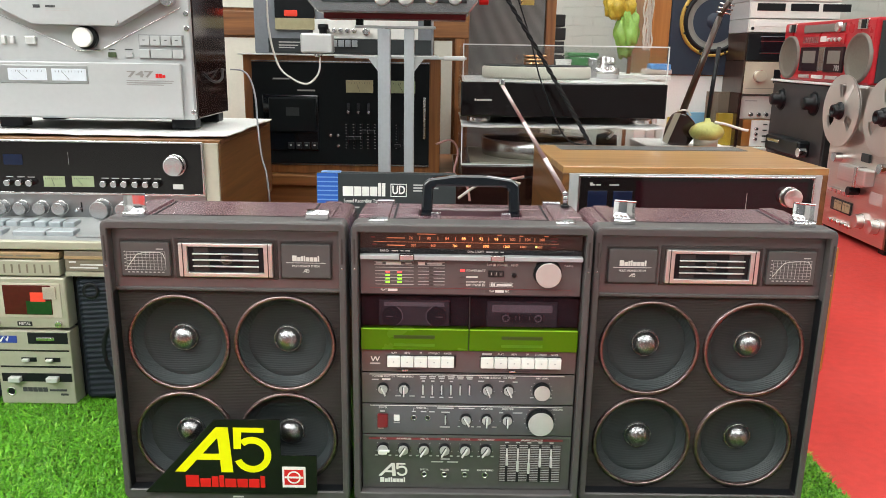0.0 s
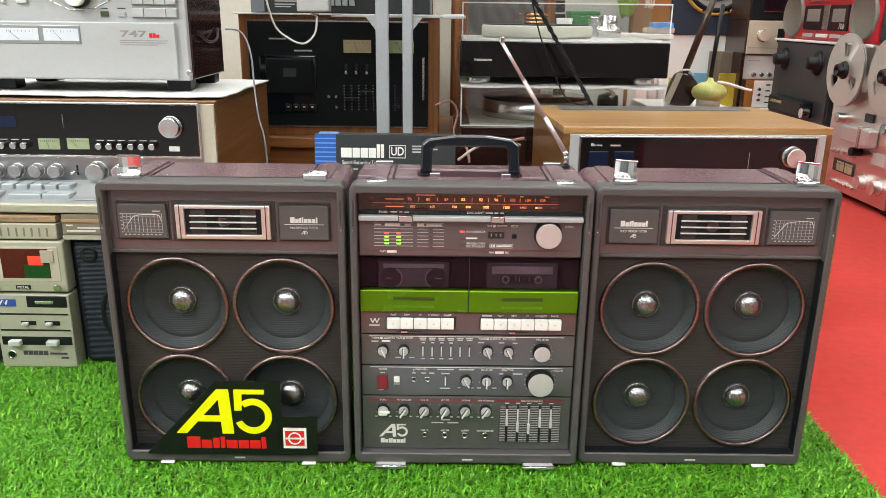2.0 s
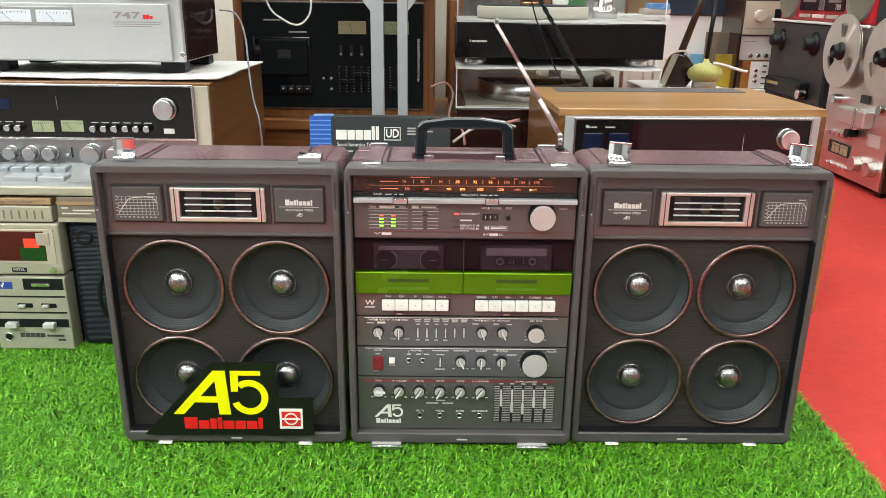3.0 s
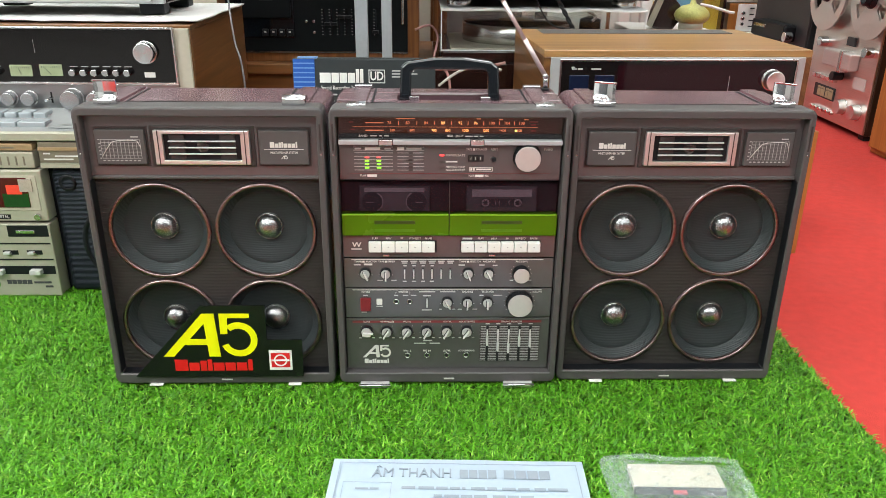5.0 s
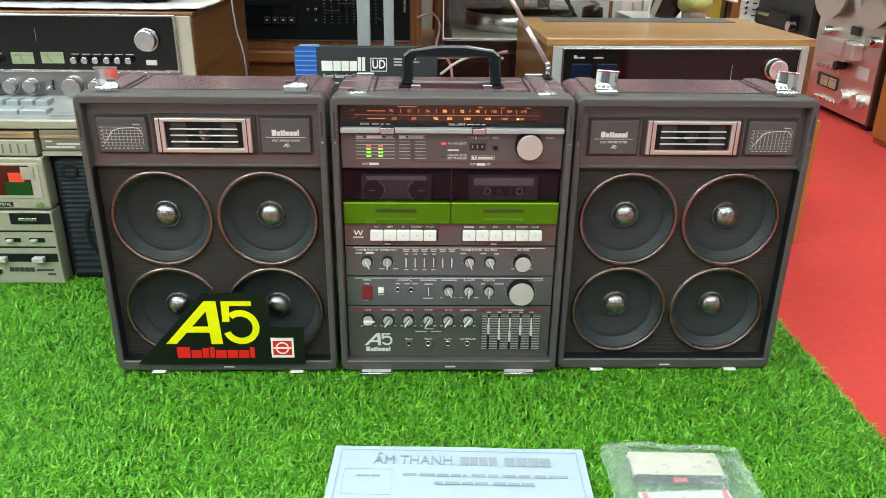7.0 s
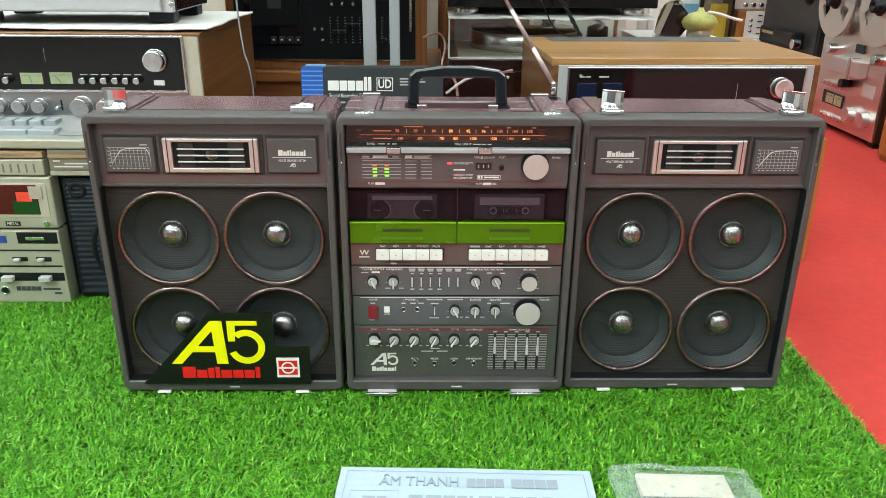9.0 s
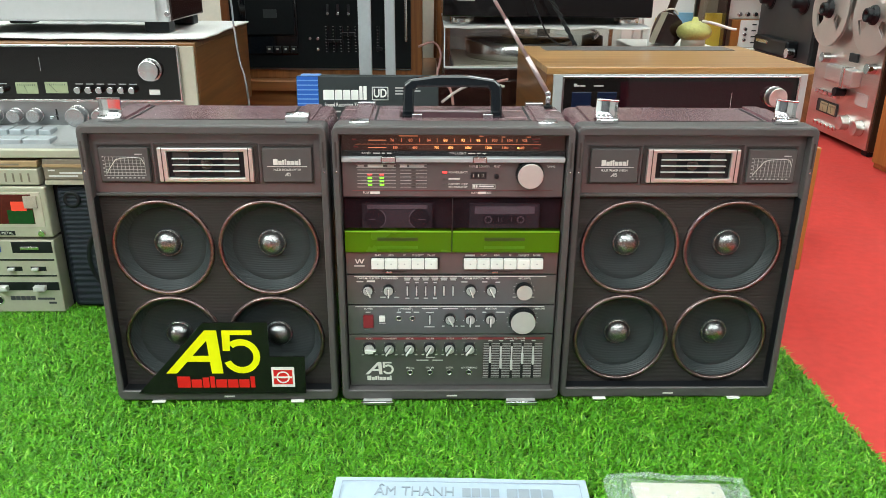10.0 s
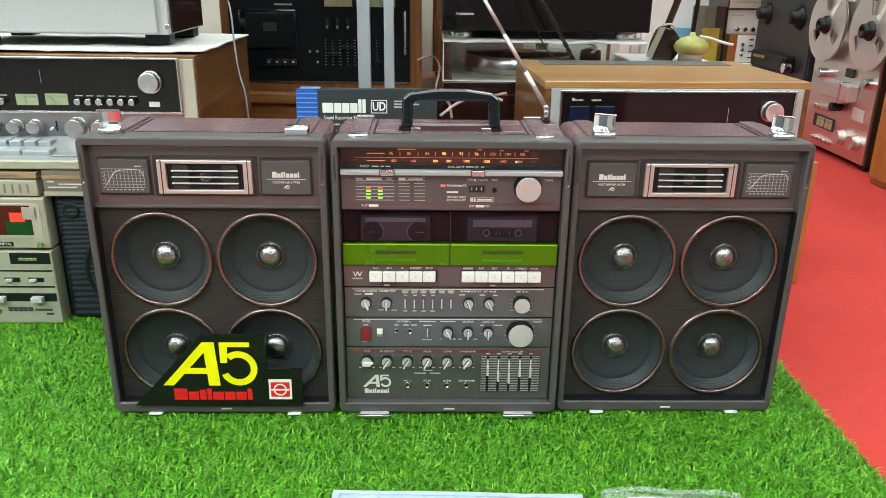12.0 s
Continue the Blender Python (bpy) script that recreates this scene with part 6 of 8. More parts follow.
def open_reel_deck():
    Z0, Y = 0.501, 0.555
    dk = thing("reel_tape_deck", "silver open-reel tape deck with dark wooden sides on white cloth", "tape deck", -0.76, Y, Z0)

    def lx(x):
        return x + 0.76

    def lz(z):
        return z - Z0
    x0, x1, z0, z1 = -0.215, 0.222, 0.021, 0.47
    part("cabinet", bx(x0, x1, 0.012, 0.235, z0, z1, 0.003), ROSEWOOD, dk, "dark glossy wooden case")
    part("front", bx(x0 + 0.0, x1 - 0.002, -0.004, 0.012, z0, z1, 0.002), DECK_SILVER, dk, "pale silver front plate")
    for x in (x0 + 0.05, x1 - 0.035):
        for y in (0.02, 0.19):
            part("foot", bx(x - 0.024, x + 0.024, y, y + 0.04, 0.0, z0 + 0.001, 0.003), BLACK, dk, "grey block foot")
    part("side_strap", tube(curve_pts([(x1 + 0.003, 0.045, lz(0.615)), (x1 + 0.010, 0.08, lz(0.597)), (x1 + 0.012, 0.12, lz(0.593)), (x1 + 0.010, 0.16, lz(0.600)), (x1 + 0.003, 0.19, lz(0.618))]), 0.0028, 8), BLACK, dk, "dark side carrying strap")
    part("meter_panel", bx(x0, lx(-0.5605), -0.014, -0.004, lz(0.525), lz(0.632), 0.002), DECK_SILVER, dk, "silver meter panel")
    # raised plate in darker grey, its tone standing in for a recess's shade
    mw = part("meter_recess_shade", bx(lx(-0.918), lx(-0.743), -0.0155, -0.013, lz(0.590), lz(0.6255), 0.0015), KEYDECK, dk)
    meter(mw, lx(-0.900), lx(-0.824), -0.0155, lz(0.596), lz(0.619), METER_WHITE, 0.25)
    meter(mw, lx(-0.814), lx(-0.746), -0.0155, lz(0.596), lz(0.619), METER_WHITE, 0.3)
    part("model_print", text_bm("747", 0.0170, lx(-0.641), -0.0142, lz(0.610), bold=0.0004, width=0.052), FAINT_PRINT, dk, "pale grey model number")
    part("red_mark", wordmark(lx(-0.610), lx(-0.591), lz(0.604), lz(0.612), -0.0142, ((1, 1), (1, 1), (1, 0.7))), SIGN_RED, dk)
    part("print", bars([(lx(-0.668), lx(-0.575), lz(0.598)), (lx(-0.668), lx(-0.578), lz(0.594)), (lx(-0.668), lx(-0.595), lz(0.590))], -0.0142, 0.0013), FAINT_PRINT, dk)
    face_knob(dk, lx(-0.743), -0.006, lz(0.679), 0.0185, 0.022, WHITE, "mode_knob", "round white-faced mode knob")
    part("knob_ring", disc(0.0225, 0.012, lx(-0.741), -0.017, lz(0.679)), BLACK, dk)
    for k in range(4):
        part("push_key", bx(lx(-0.639) + k * 0.0212, lx(-0.639) + k * 0.0212 + 0.0195, -0.010, 0, lz(0.6655), lz(0.6845), 0.001), DECK_SILVER, dk, "flat silver key")
        part("key_dot", bars([(lx(-0.632) + k * 0.0212, lx(-0.627) + k * 0.0212, lz(0.676))], -0.0102, 0.0016), DARK_PRINT, dk)
    for xa, xb in ((-0.641, -0.6195), (-0.618, -0.5765), (-0.575, -0.555)):
        part("push_key", bx(lx(xa), lx(xb), -0.010, 0, lz(0.6415), lz(0.6585), 0.001), DECK_SILVER, dk)
    part("key_surround", bx(lx(-0.6415), lx(-0.5525), -0.0055, 0, lz(0.640), lz(0.6865)), KEYDECK, dk)
    for x, z in ((-0.546, 0.727), (-0.546, 0.699), (-0.542, 0.537)):
        part("screw", disc(0.0055, 0.004, lx(x), -0.0075 if z > 0.6 else -0.0075, lz(z), seg=14), SATIN, dk)
    part("dark_key", bx(lx(-0.703), lx(-0.688), -0.0075, 0, lz(0.642), lz(0.652), 0.0006), mat("olive_key", (0.05, 0.07, 0.03), 0.4), dk)
    part("print", bars([(lx(-0.702), lx(-0.689), lz(0.657)), (lx(-0.670), lx(-0.655), lz(0.6575))], -0.0048, 0.002), DARK_PRINT, dk)
    part("square_key", bx(lx(-0.669), lx(-0.655), -0.0075, 0, lz(0.642), lz(0.651), 0.0006), DECK_SILVER, dk)
    for x, w in ((-0.905, 0.008), (-0.888, 0.008), (-0.852, 0.020)):
        part("toggle_key", bx(lx(x) - w / 2, lx(x) + w / 2, -0.010, 0, lz(0.665), lz(0.680), 0.001), SILVER, dk)
    hp = part("head_cover", prism([(lx(-0.915), lz(0.741)), (lx(-0.835), lz(0.702)), (lx(-0.674), lz(0.700)), (lx(-0.588), lz(0.748)), (lx(-0.588), lz(0.80)), (lx(-0.915), lz(0.80))], -0.030, -0.004, b=0.002), DECK_SILVER, dk, "angled head cover")
    part("cover_lip", prism([(lx(-0.835), lz(0.7035)), (lx(-0.674), lz(0.7015)), (lx(-0.668), lz(0.711)), (lx(-0.845), lz(0.7135))], -0.0325, -0.029), DECK_SILVER, hp)
    part("maker_mark", wordmark(lx(-0.805), lx(-0.787), lz(0.7335), lz(0.7375), -0.0302, ((1, 1), (1, 1), (1, 1), (0.4, 1))), DARK_PRINT, hp)
    part("print", bars([(lx(-0.805), lx(-0.752), lz(0.731)), (lx(-0.805), lz(0.0) + lx(-0.760) - lz(0.0), lz(0.728))], -0.0302, 0.0012), GREY_PRINT, hp)
    part("badge", bx(lx(-0.829), lx(-0.816), -0.0305, -0.029, lz(0.7325), lz(0.7385)), DARK_PRINT, hp)
    part("angled_line", tube([(lx(-0.915), -0.005, lz(0.722)), (lx(-0.762), -0.005, lz(0.654)), (lx(-0.716), -0.005, lz(0.656)), (lx(-0.555), -0.005, lz(0.738))], 0.0012, 6), SATIN, dk)
    part("tape_roller", disc(0.013, 0.02, lx(-0.575), -0.024, lz(0.752)), SATIN, dk)


open_reel_deck()


# ---- champagne portable stereo ----
def portable_stereo():
    Y = 0.340
    ps = thing("portable_stereo", "champagne and black portable cassette stereo standing on the grass", "stereo", -0.794, Y, 0.004)
    c0, c1 = -0.071, 0.069

    def z(v):
        return 0.251 + (479 - v) * 0.000385 - 0.004
    part("body", bx(-0.33, 0.33, 0.02, 0.125, 0, 0.262, 0.006), BLACK, ps, "black plastic body")
    for s in (-1, 1):
        sp = part("speaker_grille", bx(s * 0.20 - 0.122, s * 0.20 + 0.122, 0.0, 0.025, 0.004, 0.248, 0.012, 3), NAVY_GRILLE, ps, "blue-black speaker grille")
        part("woofer_ring", lathe([(0.078, 0.002), (0.081, -0.003), (0.086, -0.003), (0.089, 0.002)], s * 0.205, 0, 0.105, seg=48), BLACK, sp)
        part("tweeter", lathe([(0.010, -0.002), (0.014, -0.003), (0.016, -0.001), (0.016, 0.004)], s * 0.108, 0, 0.222, seg=24), BLACK, sp)
    lo = part("lower_block", bx(c0, c1, -0.018, 0.02, 0.003, z(735), 0.002), CREAM, ps, "champagne lower control block")
    tp = part("cassette_door", bx(c0 - 0.002, c1 + 0.000, -0.014, 0.02, z(725), z(472), 0.003), CREAM, ps, "champagne cassette door")
    w = c1 - c0
    part("window_plate", bx(c0 + 0.006, c0 + 0.130, -0.0150, -0.012, z(655) - 0.006, z(508) + 0.0035, 0.001), CHEEK, tp, "dull silver window plate")
    part("window", bx(c0 + 0.025, c0 + 0.113, -0.0158, -0.012, z(655), z(508), 0.001), WINDOW_RED, tp, "dark red and green window")
    part("window_tint", bx(c0 + 0.066, c0 + 0.112, -0.0162, -0.014, z(652), z(585)), WINDOW_GREEN, tp)
    part("price_tag", bx(c0 + 0.075, c0 + 0.102, -0.0168, -0.015, z(588), z(543)), TAG_RED, tp, "orange-red paper tag")
    part("sticker", bx(c0 + 0.099, c0 + 0.122, -0.0174, -0.015, z(575), z(515)), STICKER, tp, "pale worn sticker")
    part("type_plate", bx(c0 + 0.045, c0 + 0.072, -0.0150, -0.013, z(712), z(690)), BLACK, tp)
    part("print", text_bm("METAL", 0.0072, c0 + 0.0585, -0.0152, z(701), width=0.021), PRINT, tp)
    for x in (c0 + 0.009, c1 - 0.018):
        part("screw_knob", disc(0.0065, 0.006, x, -0.020, z(700), seg=18), SATIN, tp, "round silver screw knob")
    part("metal_mark", bx(c0 + 0.006, c0 + 0.042, -0.0190, -0.017, z(795), z(760)), BLUE_MARK, lo, "blue emblem")
    part("metal_slash", prism([(c0 + 0.008, z(790)), (c0 + 0.013, z(790)), (c0 + 0.019, z(765)), (c0 + 0.024, z(790)), (c0 + 0.028, z(765)), (c0 + 0.026, z(762)), (c0 + 0.022, z(780)), (c0 + 0.018, z(762))], -0.0196, -0.0185), WHITE, lo)
    part("counter_window", bx(c0 + 0.062, c1 - 0.004, -0.0188, -0.014, z(800), z(742), 0.001), BLACK, lo, "black counter window")
    part("counter_dial", bx(c0 + 0.078, c0 + 0.112, -0.0205, -0.018, z(782), z(766), 0.001), SATIN, lo)
    for zz in (835, 918):
        part("slot", bx(c0 + 0.006, c1 - 0.004, -0.0186, -0.015, z(zz + 4), z(zz - 4)), BLACK, lo)
    for x in (0.046, 0.090):
        part("switch_slot", bx(c0 + x, c0 + x + 0.028, -0.0187, -0.015, z(892), z(870)), BLACK, lo)
        part("slide_switch", bx(c0 + x + 0.003, c0 + x + 0.015, -0.025, -0.017, z(888), z(875), 0.001), SILVER, lo, "silver slide switch")
    part("slider_well", bx(c0 + 0.006, c1 - 0.004, -0.0187, -0.015, z(995), z(952)), BLACK, lo)
    for x in (0.022, 0.092):
        part("slider", bx(c0 + x, c0 + x + 0.021, -0.030, -0.016, z(990), z(966), 0.001), SILVER_N, lo, "grey slider cap")
    part("maker_mark", wordmark(c0 + 0.042, c0 + 0.088, z(1048), z(1026), -0.0184, ((1, 1), (1, 1), (1, 1), (1, 1), (1, 1))), DARK_PRINT, lo)
    part("model_print", bars([(c0 + 0.092, c0 + 0.124, z(1040)), (c0 + 0.112, c0 + 0.126, z(1062))], -0.0184, 0.004), DARK_PRINT, lo)
    jack(lo, c0 + 0.020, -0.018, z(1048), 0.009)
    vs = part("vent_strip", bx(c0 - 0.003, c1 - 0.008, -0.012, 0.03, z(465), z(388), 0.002), CREAM, ps, "champagne slotted strip")
    for k in range(9):
        part("vent_slot", bx(c0 + 0.003 + k * 0.0138, c0 + 0.006 + k * 0.0138, -0.0126, -0.010, z(450), z(408)), CREAM_DARK, vs)
    part("tan_strip", bx(c0 - 0.004, c1 - 0.008, -0.010, 0.03, z(382), z(352), 0.001), TAN, ps, "tan printed strip")
    part("print", bars([(c0 + 0.004, c0 + 0.05, z(367)), (c0 + 0.055, c0 + 0.10, z(367))], -0.0102, 0.003), CREAM_DARK, ps)
    for s in (1, -1):
        xa, xb = (c1 + 0.0, 0.33) if s > 0 else (-0.33, c0 - 0.006)
        part("dial_strip", bx(xa, xb, -0.006, 0.03, z(442), z(345), 0.001), CREAM_DARK, ps, "brown tuning strip")
        part("gold_line", bx(xa, xb, -0.008, 0.0, z(382), z(368)), TAN, ps)
        part("gold_line", bx(xa, xb, -0.008, 0.0, z(466), z(445)), CREAM, ps)
        part("print", bars([(xa + 0.008, xa + 0.02, z(398)), (xa + 0.028, xa + 0.07, z(410)), (xa + 0.008, xa + 0.06, z(425))], -0.0062, 0.0025), PRINT, ps)
    part("top_lip", bx(-0.33, 0.33, -0.008, 0.04, z(340), z(296), 0.003), CREAM, ps, "silver front lip")
    kd = prism([(-0.004, z(300)), (0.125, z(300)), (0.125, z(255)), (0.112, z(250)), (0.0, z(296))], -0.33, 0.33, plane="yz")
    part("key_deck", kd, KEYDECK, ps, "sloped silver key deck")
    me = {}
    for row, (y, zc, wd) in enumerate(((0.018, z(288), None), (0.062, z(268), 0.0245))):
        xs = [(c0 - 0.16 + k * 0.0268, 0.0245) for k in range(11)] if row else [(-0.205, 0.06), (-0.145, 0.05), (-0.082, 0.03), (-0.035, 0.062), (0.027, 0.052)]
        for i, (x, ww) in enumerate(xs):
            if row and x > 0.07:
                continue
            b = bx(x + 0.0012, x + ww - 0.0012, y, y + 0.030, zc - 0.006, zc + 0.009, 0.0018)
            part("piano_key", b, KEYGREY, ps, "silver-grey piano key")
    part("panel_plate", bx(0.085, 0.32, 0.012, 0.06, z(290), z(283), 0.001), KEYDECK, ps)


NAVY_GRILLE = lines("blue_black_grille", (0.012, 0.016, 0.024), 0.0025, 0.45, 0.2, 0.6, "Z", 0.3)
WINDOW_RED = mat("red_window", (0.075, 0.008, 0.010), 0.12, var=0.2)
WINDOW_GREEN = mat("green_window", (0.012, 0.055, 0.015), 0.12, var=0.2)
TAG_RED = mat("orange_red_tag", (0.80, 0.06, 0.03), 0.6, var=0.05)
STICKER = mat("worn_sticker", (0.42, 0.36, 0.30), 0.6, var=0.3, scale=160)
BLUE_MARK = mat("blue_emblem", (0.03, 0.06, 0.30), 0.4)
TAN = mat("tan_strip", (0.33, 0.22, 0.12), 0.45, var=0.08)
portable_stereo()


# ---- tape box ----
def tape_box():
    st = thing("display_block", "plain wooden block under the tape box", "block", -0.15, 0.42, -0.004)
    part("block_body", bx(-0.15, 0.15, 0, 0.10, 0, 0.172, 0.002), WALNUT, st)
    tb = thing("tape_reel_box", "black and blue cardboard tape reel box with white print, upright", "box", -0.149, 0.430, 0.1685, rx=-5)
    w, h = 0.134, 0.267
    part("box_body", bx(-w, w, 0, 0.021, 0, h, 0.0012), TAPE_BLACK, tb)
    part("box_edge", bx(-w + 0.008, -w + 0.045, 0.004, 0.024, h - 0.001, h + 0.003, 0.001), TAPE_BLUE_PALE, tb, "pale blue top edge")
    part("box_flap", bx(-w + 0.0452, w - 0.002, 0.004, 0.024, h - 0.001, h + 0.0015, 0.0006), TAPE_BLACK, tb)
    bp = part("blue_panel", bx(-w + 0.0006, -w + 0.041, -0.0006, 0.004, 0.002, h - 0.001), TAPE_BLUE, tb, "blue striped panel")
    bm = bmesh.new()
    for k in range(30):
        bx(-w + 0.001, -w + 0.0405, -0.0009, 0, 0.008 + k * 0.0086, 0.0102 + k * 0.0086, bm=bm)
    tagged(part("fine_stripes", bm, TAPE_BLUE_PALE, bp), kind="stuff")
    x, total = -w + 0.050, sum(p[0] for p in MARK6) + 0.12 * 5
    for bw, bh in MARK6:
        ww = 0.082 * bw / total
        part("word_block", bx(x, x + ww, -0.0007, 0.0001, h - 0.0440, h - 0.0440 + 0.0255 * bh, 0.0002), WHITE, tb, "white block of the maker's mark")
        x += ww + 0.082 * 0.12 / total
    fr = bmesh.new()
    x0, x1, z0, z1 = -w + 0.142, -w + 0.173, h - 0.0445, h - 0.0195
    for a in ((x0, x1, z0, z0 + 0.0014), (x0, x1, z1 - 0.0014, z1), (x0, x0 + 0.0014, z0 + 0.0014, z1 - 0.0014), (x1 - 0.0014, x1, z0 + 0.0014, z1 - 0.0014)):
        bx(a[0], a[1], -0.0006, 0.0002, a[2], a[3], bm=fr)
    part("grade_frame", fr, WHITE, tb)
    part("grade", text_bm("UD", 0.0225, (x0 + x1) / 2, -0.0004, (z0 + z1) / 2, bold=0.0005, width=0.0245), WHITE, tb)
    part("print", text_bm("Sound Recording Tape", 0.0105, -w + 0.052, -0.0004, h - 0.0535, align="LEFT", width=0.071), WHITE, tb)
    part("print", bars([(-w + 0.062, -w + 0.082, h - 0.066), (-w + 0.064, -w + 0.076, h - 0.078), (-w + 0.186, -w + 0.228, h - 0.0215), (-w + 0.186, -w + 0.234, h - 0.0270), (-w + 0.186, -w + 0.222, h - 0.0325)], -0.0004, 0.0028), GREY_PRINT, tb)


TAPE_BLUE_PALE = mat("tape_box_pale_blue", (0.16, 0.30, 0.60), 0.45, var=0.05)
tape_box()


# ---- metal stand with the silver radio ----
def display_stand():
    ds = thing("metal_stand", "silver two-post metal stand with a flat cross bar", "stand", -0.149, 0.75, -0.006)
    for x0, x1 in ((-0.0405, -0.0125), (0.0185, 0.0405)):
        part("post", bx(x0, x1, 0, 0.022, 0.004, 0.716, 0.002), POST, ds, "square silver post")
    part("base_plate", bx(-0.12, 0.12, -0.08, 0.10, 0.0, 0.006, 0.002), DECK_SILVER, ds)
    part("head_bar", bx(-0.090, 0.088, -0.004, 0.026, 0.717, 0.7225, 0.001), DECK_SILVER, ds)
    part("cross_bar", bx(-0.14, 0.158, 0.023, 0.032, 0.6515, 0.657, 0.001), DECK_SILVER, ds)
    for s in (-1, 1):
        part("gusset", prism([(s * 0.041, 0.652), (s * 0.062, 0.652), (s * 0.041, 0.625)], 0.006, 0.012), DECK_SILVER, ds)
    part("arm_end", bx(0.105, 0.155, 0.0225, 0.034, 0.6495, 0.660, 0.003), SILVER, ds)
    rd = thing("silver_radio", "silver portable radio with red base on the metal stand", "radio", -0.155, 0.765, 0.717)
    for x in (-0.075, 0.075):
        part("rubber_foot", bx(x - 0.008, x + 0.008, -0.008, 0.008, 0, 0.014), BLACK, rd)
    part("red_base", bx(-0.15, 0.16, -0.035, 0.06, 0.013, 0.0245, 0.002), DEEP_RED, rd, "red underside")
    part("body", prism([(-0.190, 0.060), (-0.160, 0.024), (0.165, 0.024), (0.185, 0.050), (0.185, 0.20), (-0.190, 0.20)], -0.06, 0.07, b=0.004), RADIO_METAL, rd, "bevelled silver body")
    part("dark_front", bx(-0.15, 0.16, -0.064, -0.058, 0.046, 0.19, 0.001), TAPE_BLACK, rd)
    for x in (-0.02, 0.03, 0.085, 0.135):
        face_knob(rd, x, -0.064, 0.057, 0.017 if x < 0.06 else 0.014, 0.018)
    part("red_cap", disc(0.012, 0.02, 0.188, -0.02, 0.058, "x"), SIGN_RED, rd, "red end cap")
    part("red_tab", bx(-0.192, -0.182, -0.062, -0.03, 0.058, 0.078, 0.002), SIGN_RED, rd)
    pk = thing("small_box", "small silver plastic box on the cross bar with a white cable", "box", -0.322, 0.735, 0.6515)
    part("box_body", bx(-0.036, 0.034, 0, 0.04, 0.004, 0.046, 0.004), SILVER, pk)
    part("plug", lathe([(0, 0.046), (0.009, 0.046), (0.009, 0.054), (0.012, 0.056), (0.012, 0.066), (0, 0.066)], 0.012, 0.02, 0, "z", 16), BLACK, pk, "black round plug")
    part("gland", lathe([(0, -0.004), (0.008, -0.004), (0.010, 0.004), (0, 0.005)], 0.0, 0.02, 0, "z", 14), SATIN, pk)
    tagged(part("hanging_cable", tube(curve_pts([(-0.42, 0.72, 0.85), (-0.425, 0.725, 0.72), (-0.408, 0.73, 0.632), (-0.378, 0.735, 0.600), (-0.345, 0.74, 0.589), (-0.322, 0.75, 0.612), (-0.318, 0.755, 0.650)]), 0.0022, 8), CABLE_WHITE),
           "thin white cable hanging in a loop", "cable")
    tagged(part("power_cable", tube(curve_pts([(-0.545, 0.85, 0.615), (-0.510, 0.83, 0.612), (-0.472, 0.74, 0.595), (-0.446, 0.67, 0.56), (-0.436, 0.64, 0.50), (-0.426, 0.62, 0.44), (-0.412, 0.60, 0.40), (-0.408, 0.60, 0.30), (-0.41, 0.60, 0.0)]), 0.0020, 8), CABLE_GREY),
           "thin grey cable hanging beside the receiver", "cable")


DEEP_RED = mat("deep_red_base", (0.16, 0.008, 0.012), 0.4, var=0.08)
display_stand()


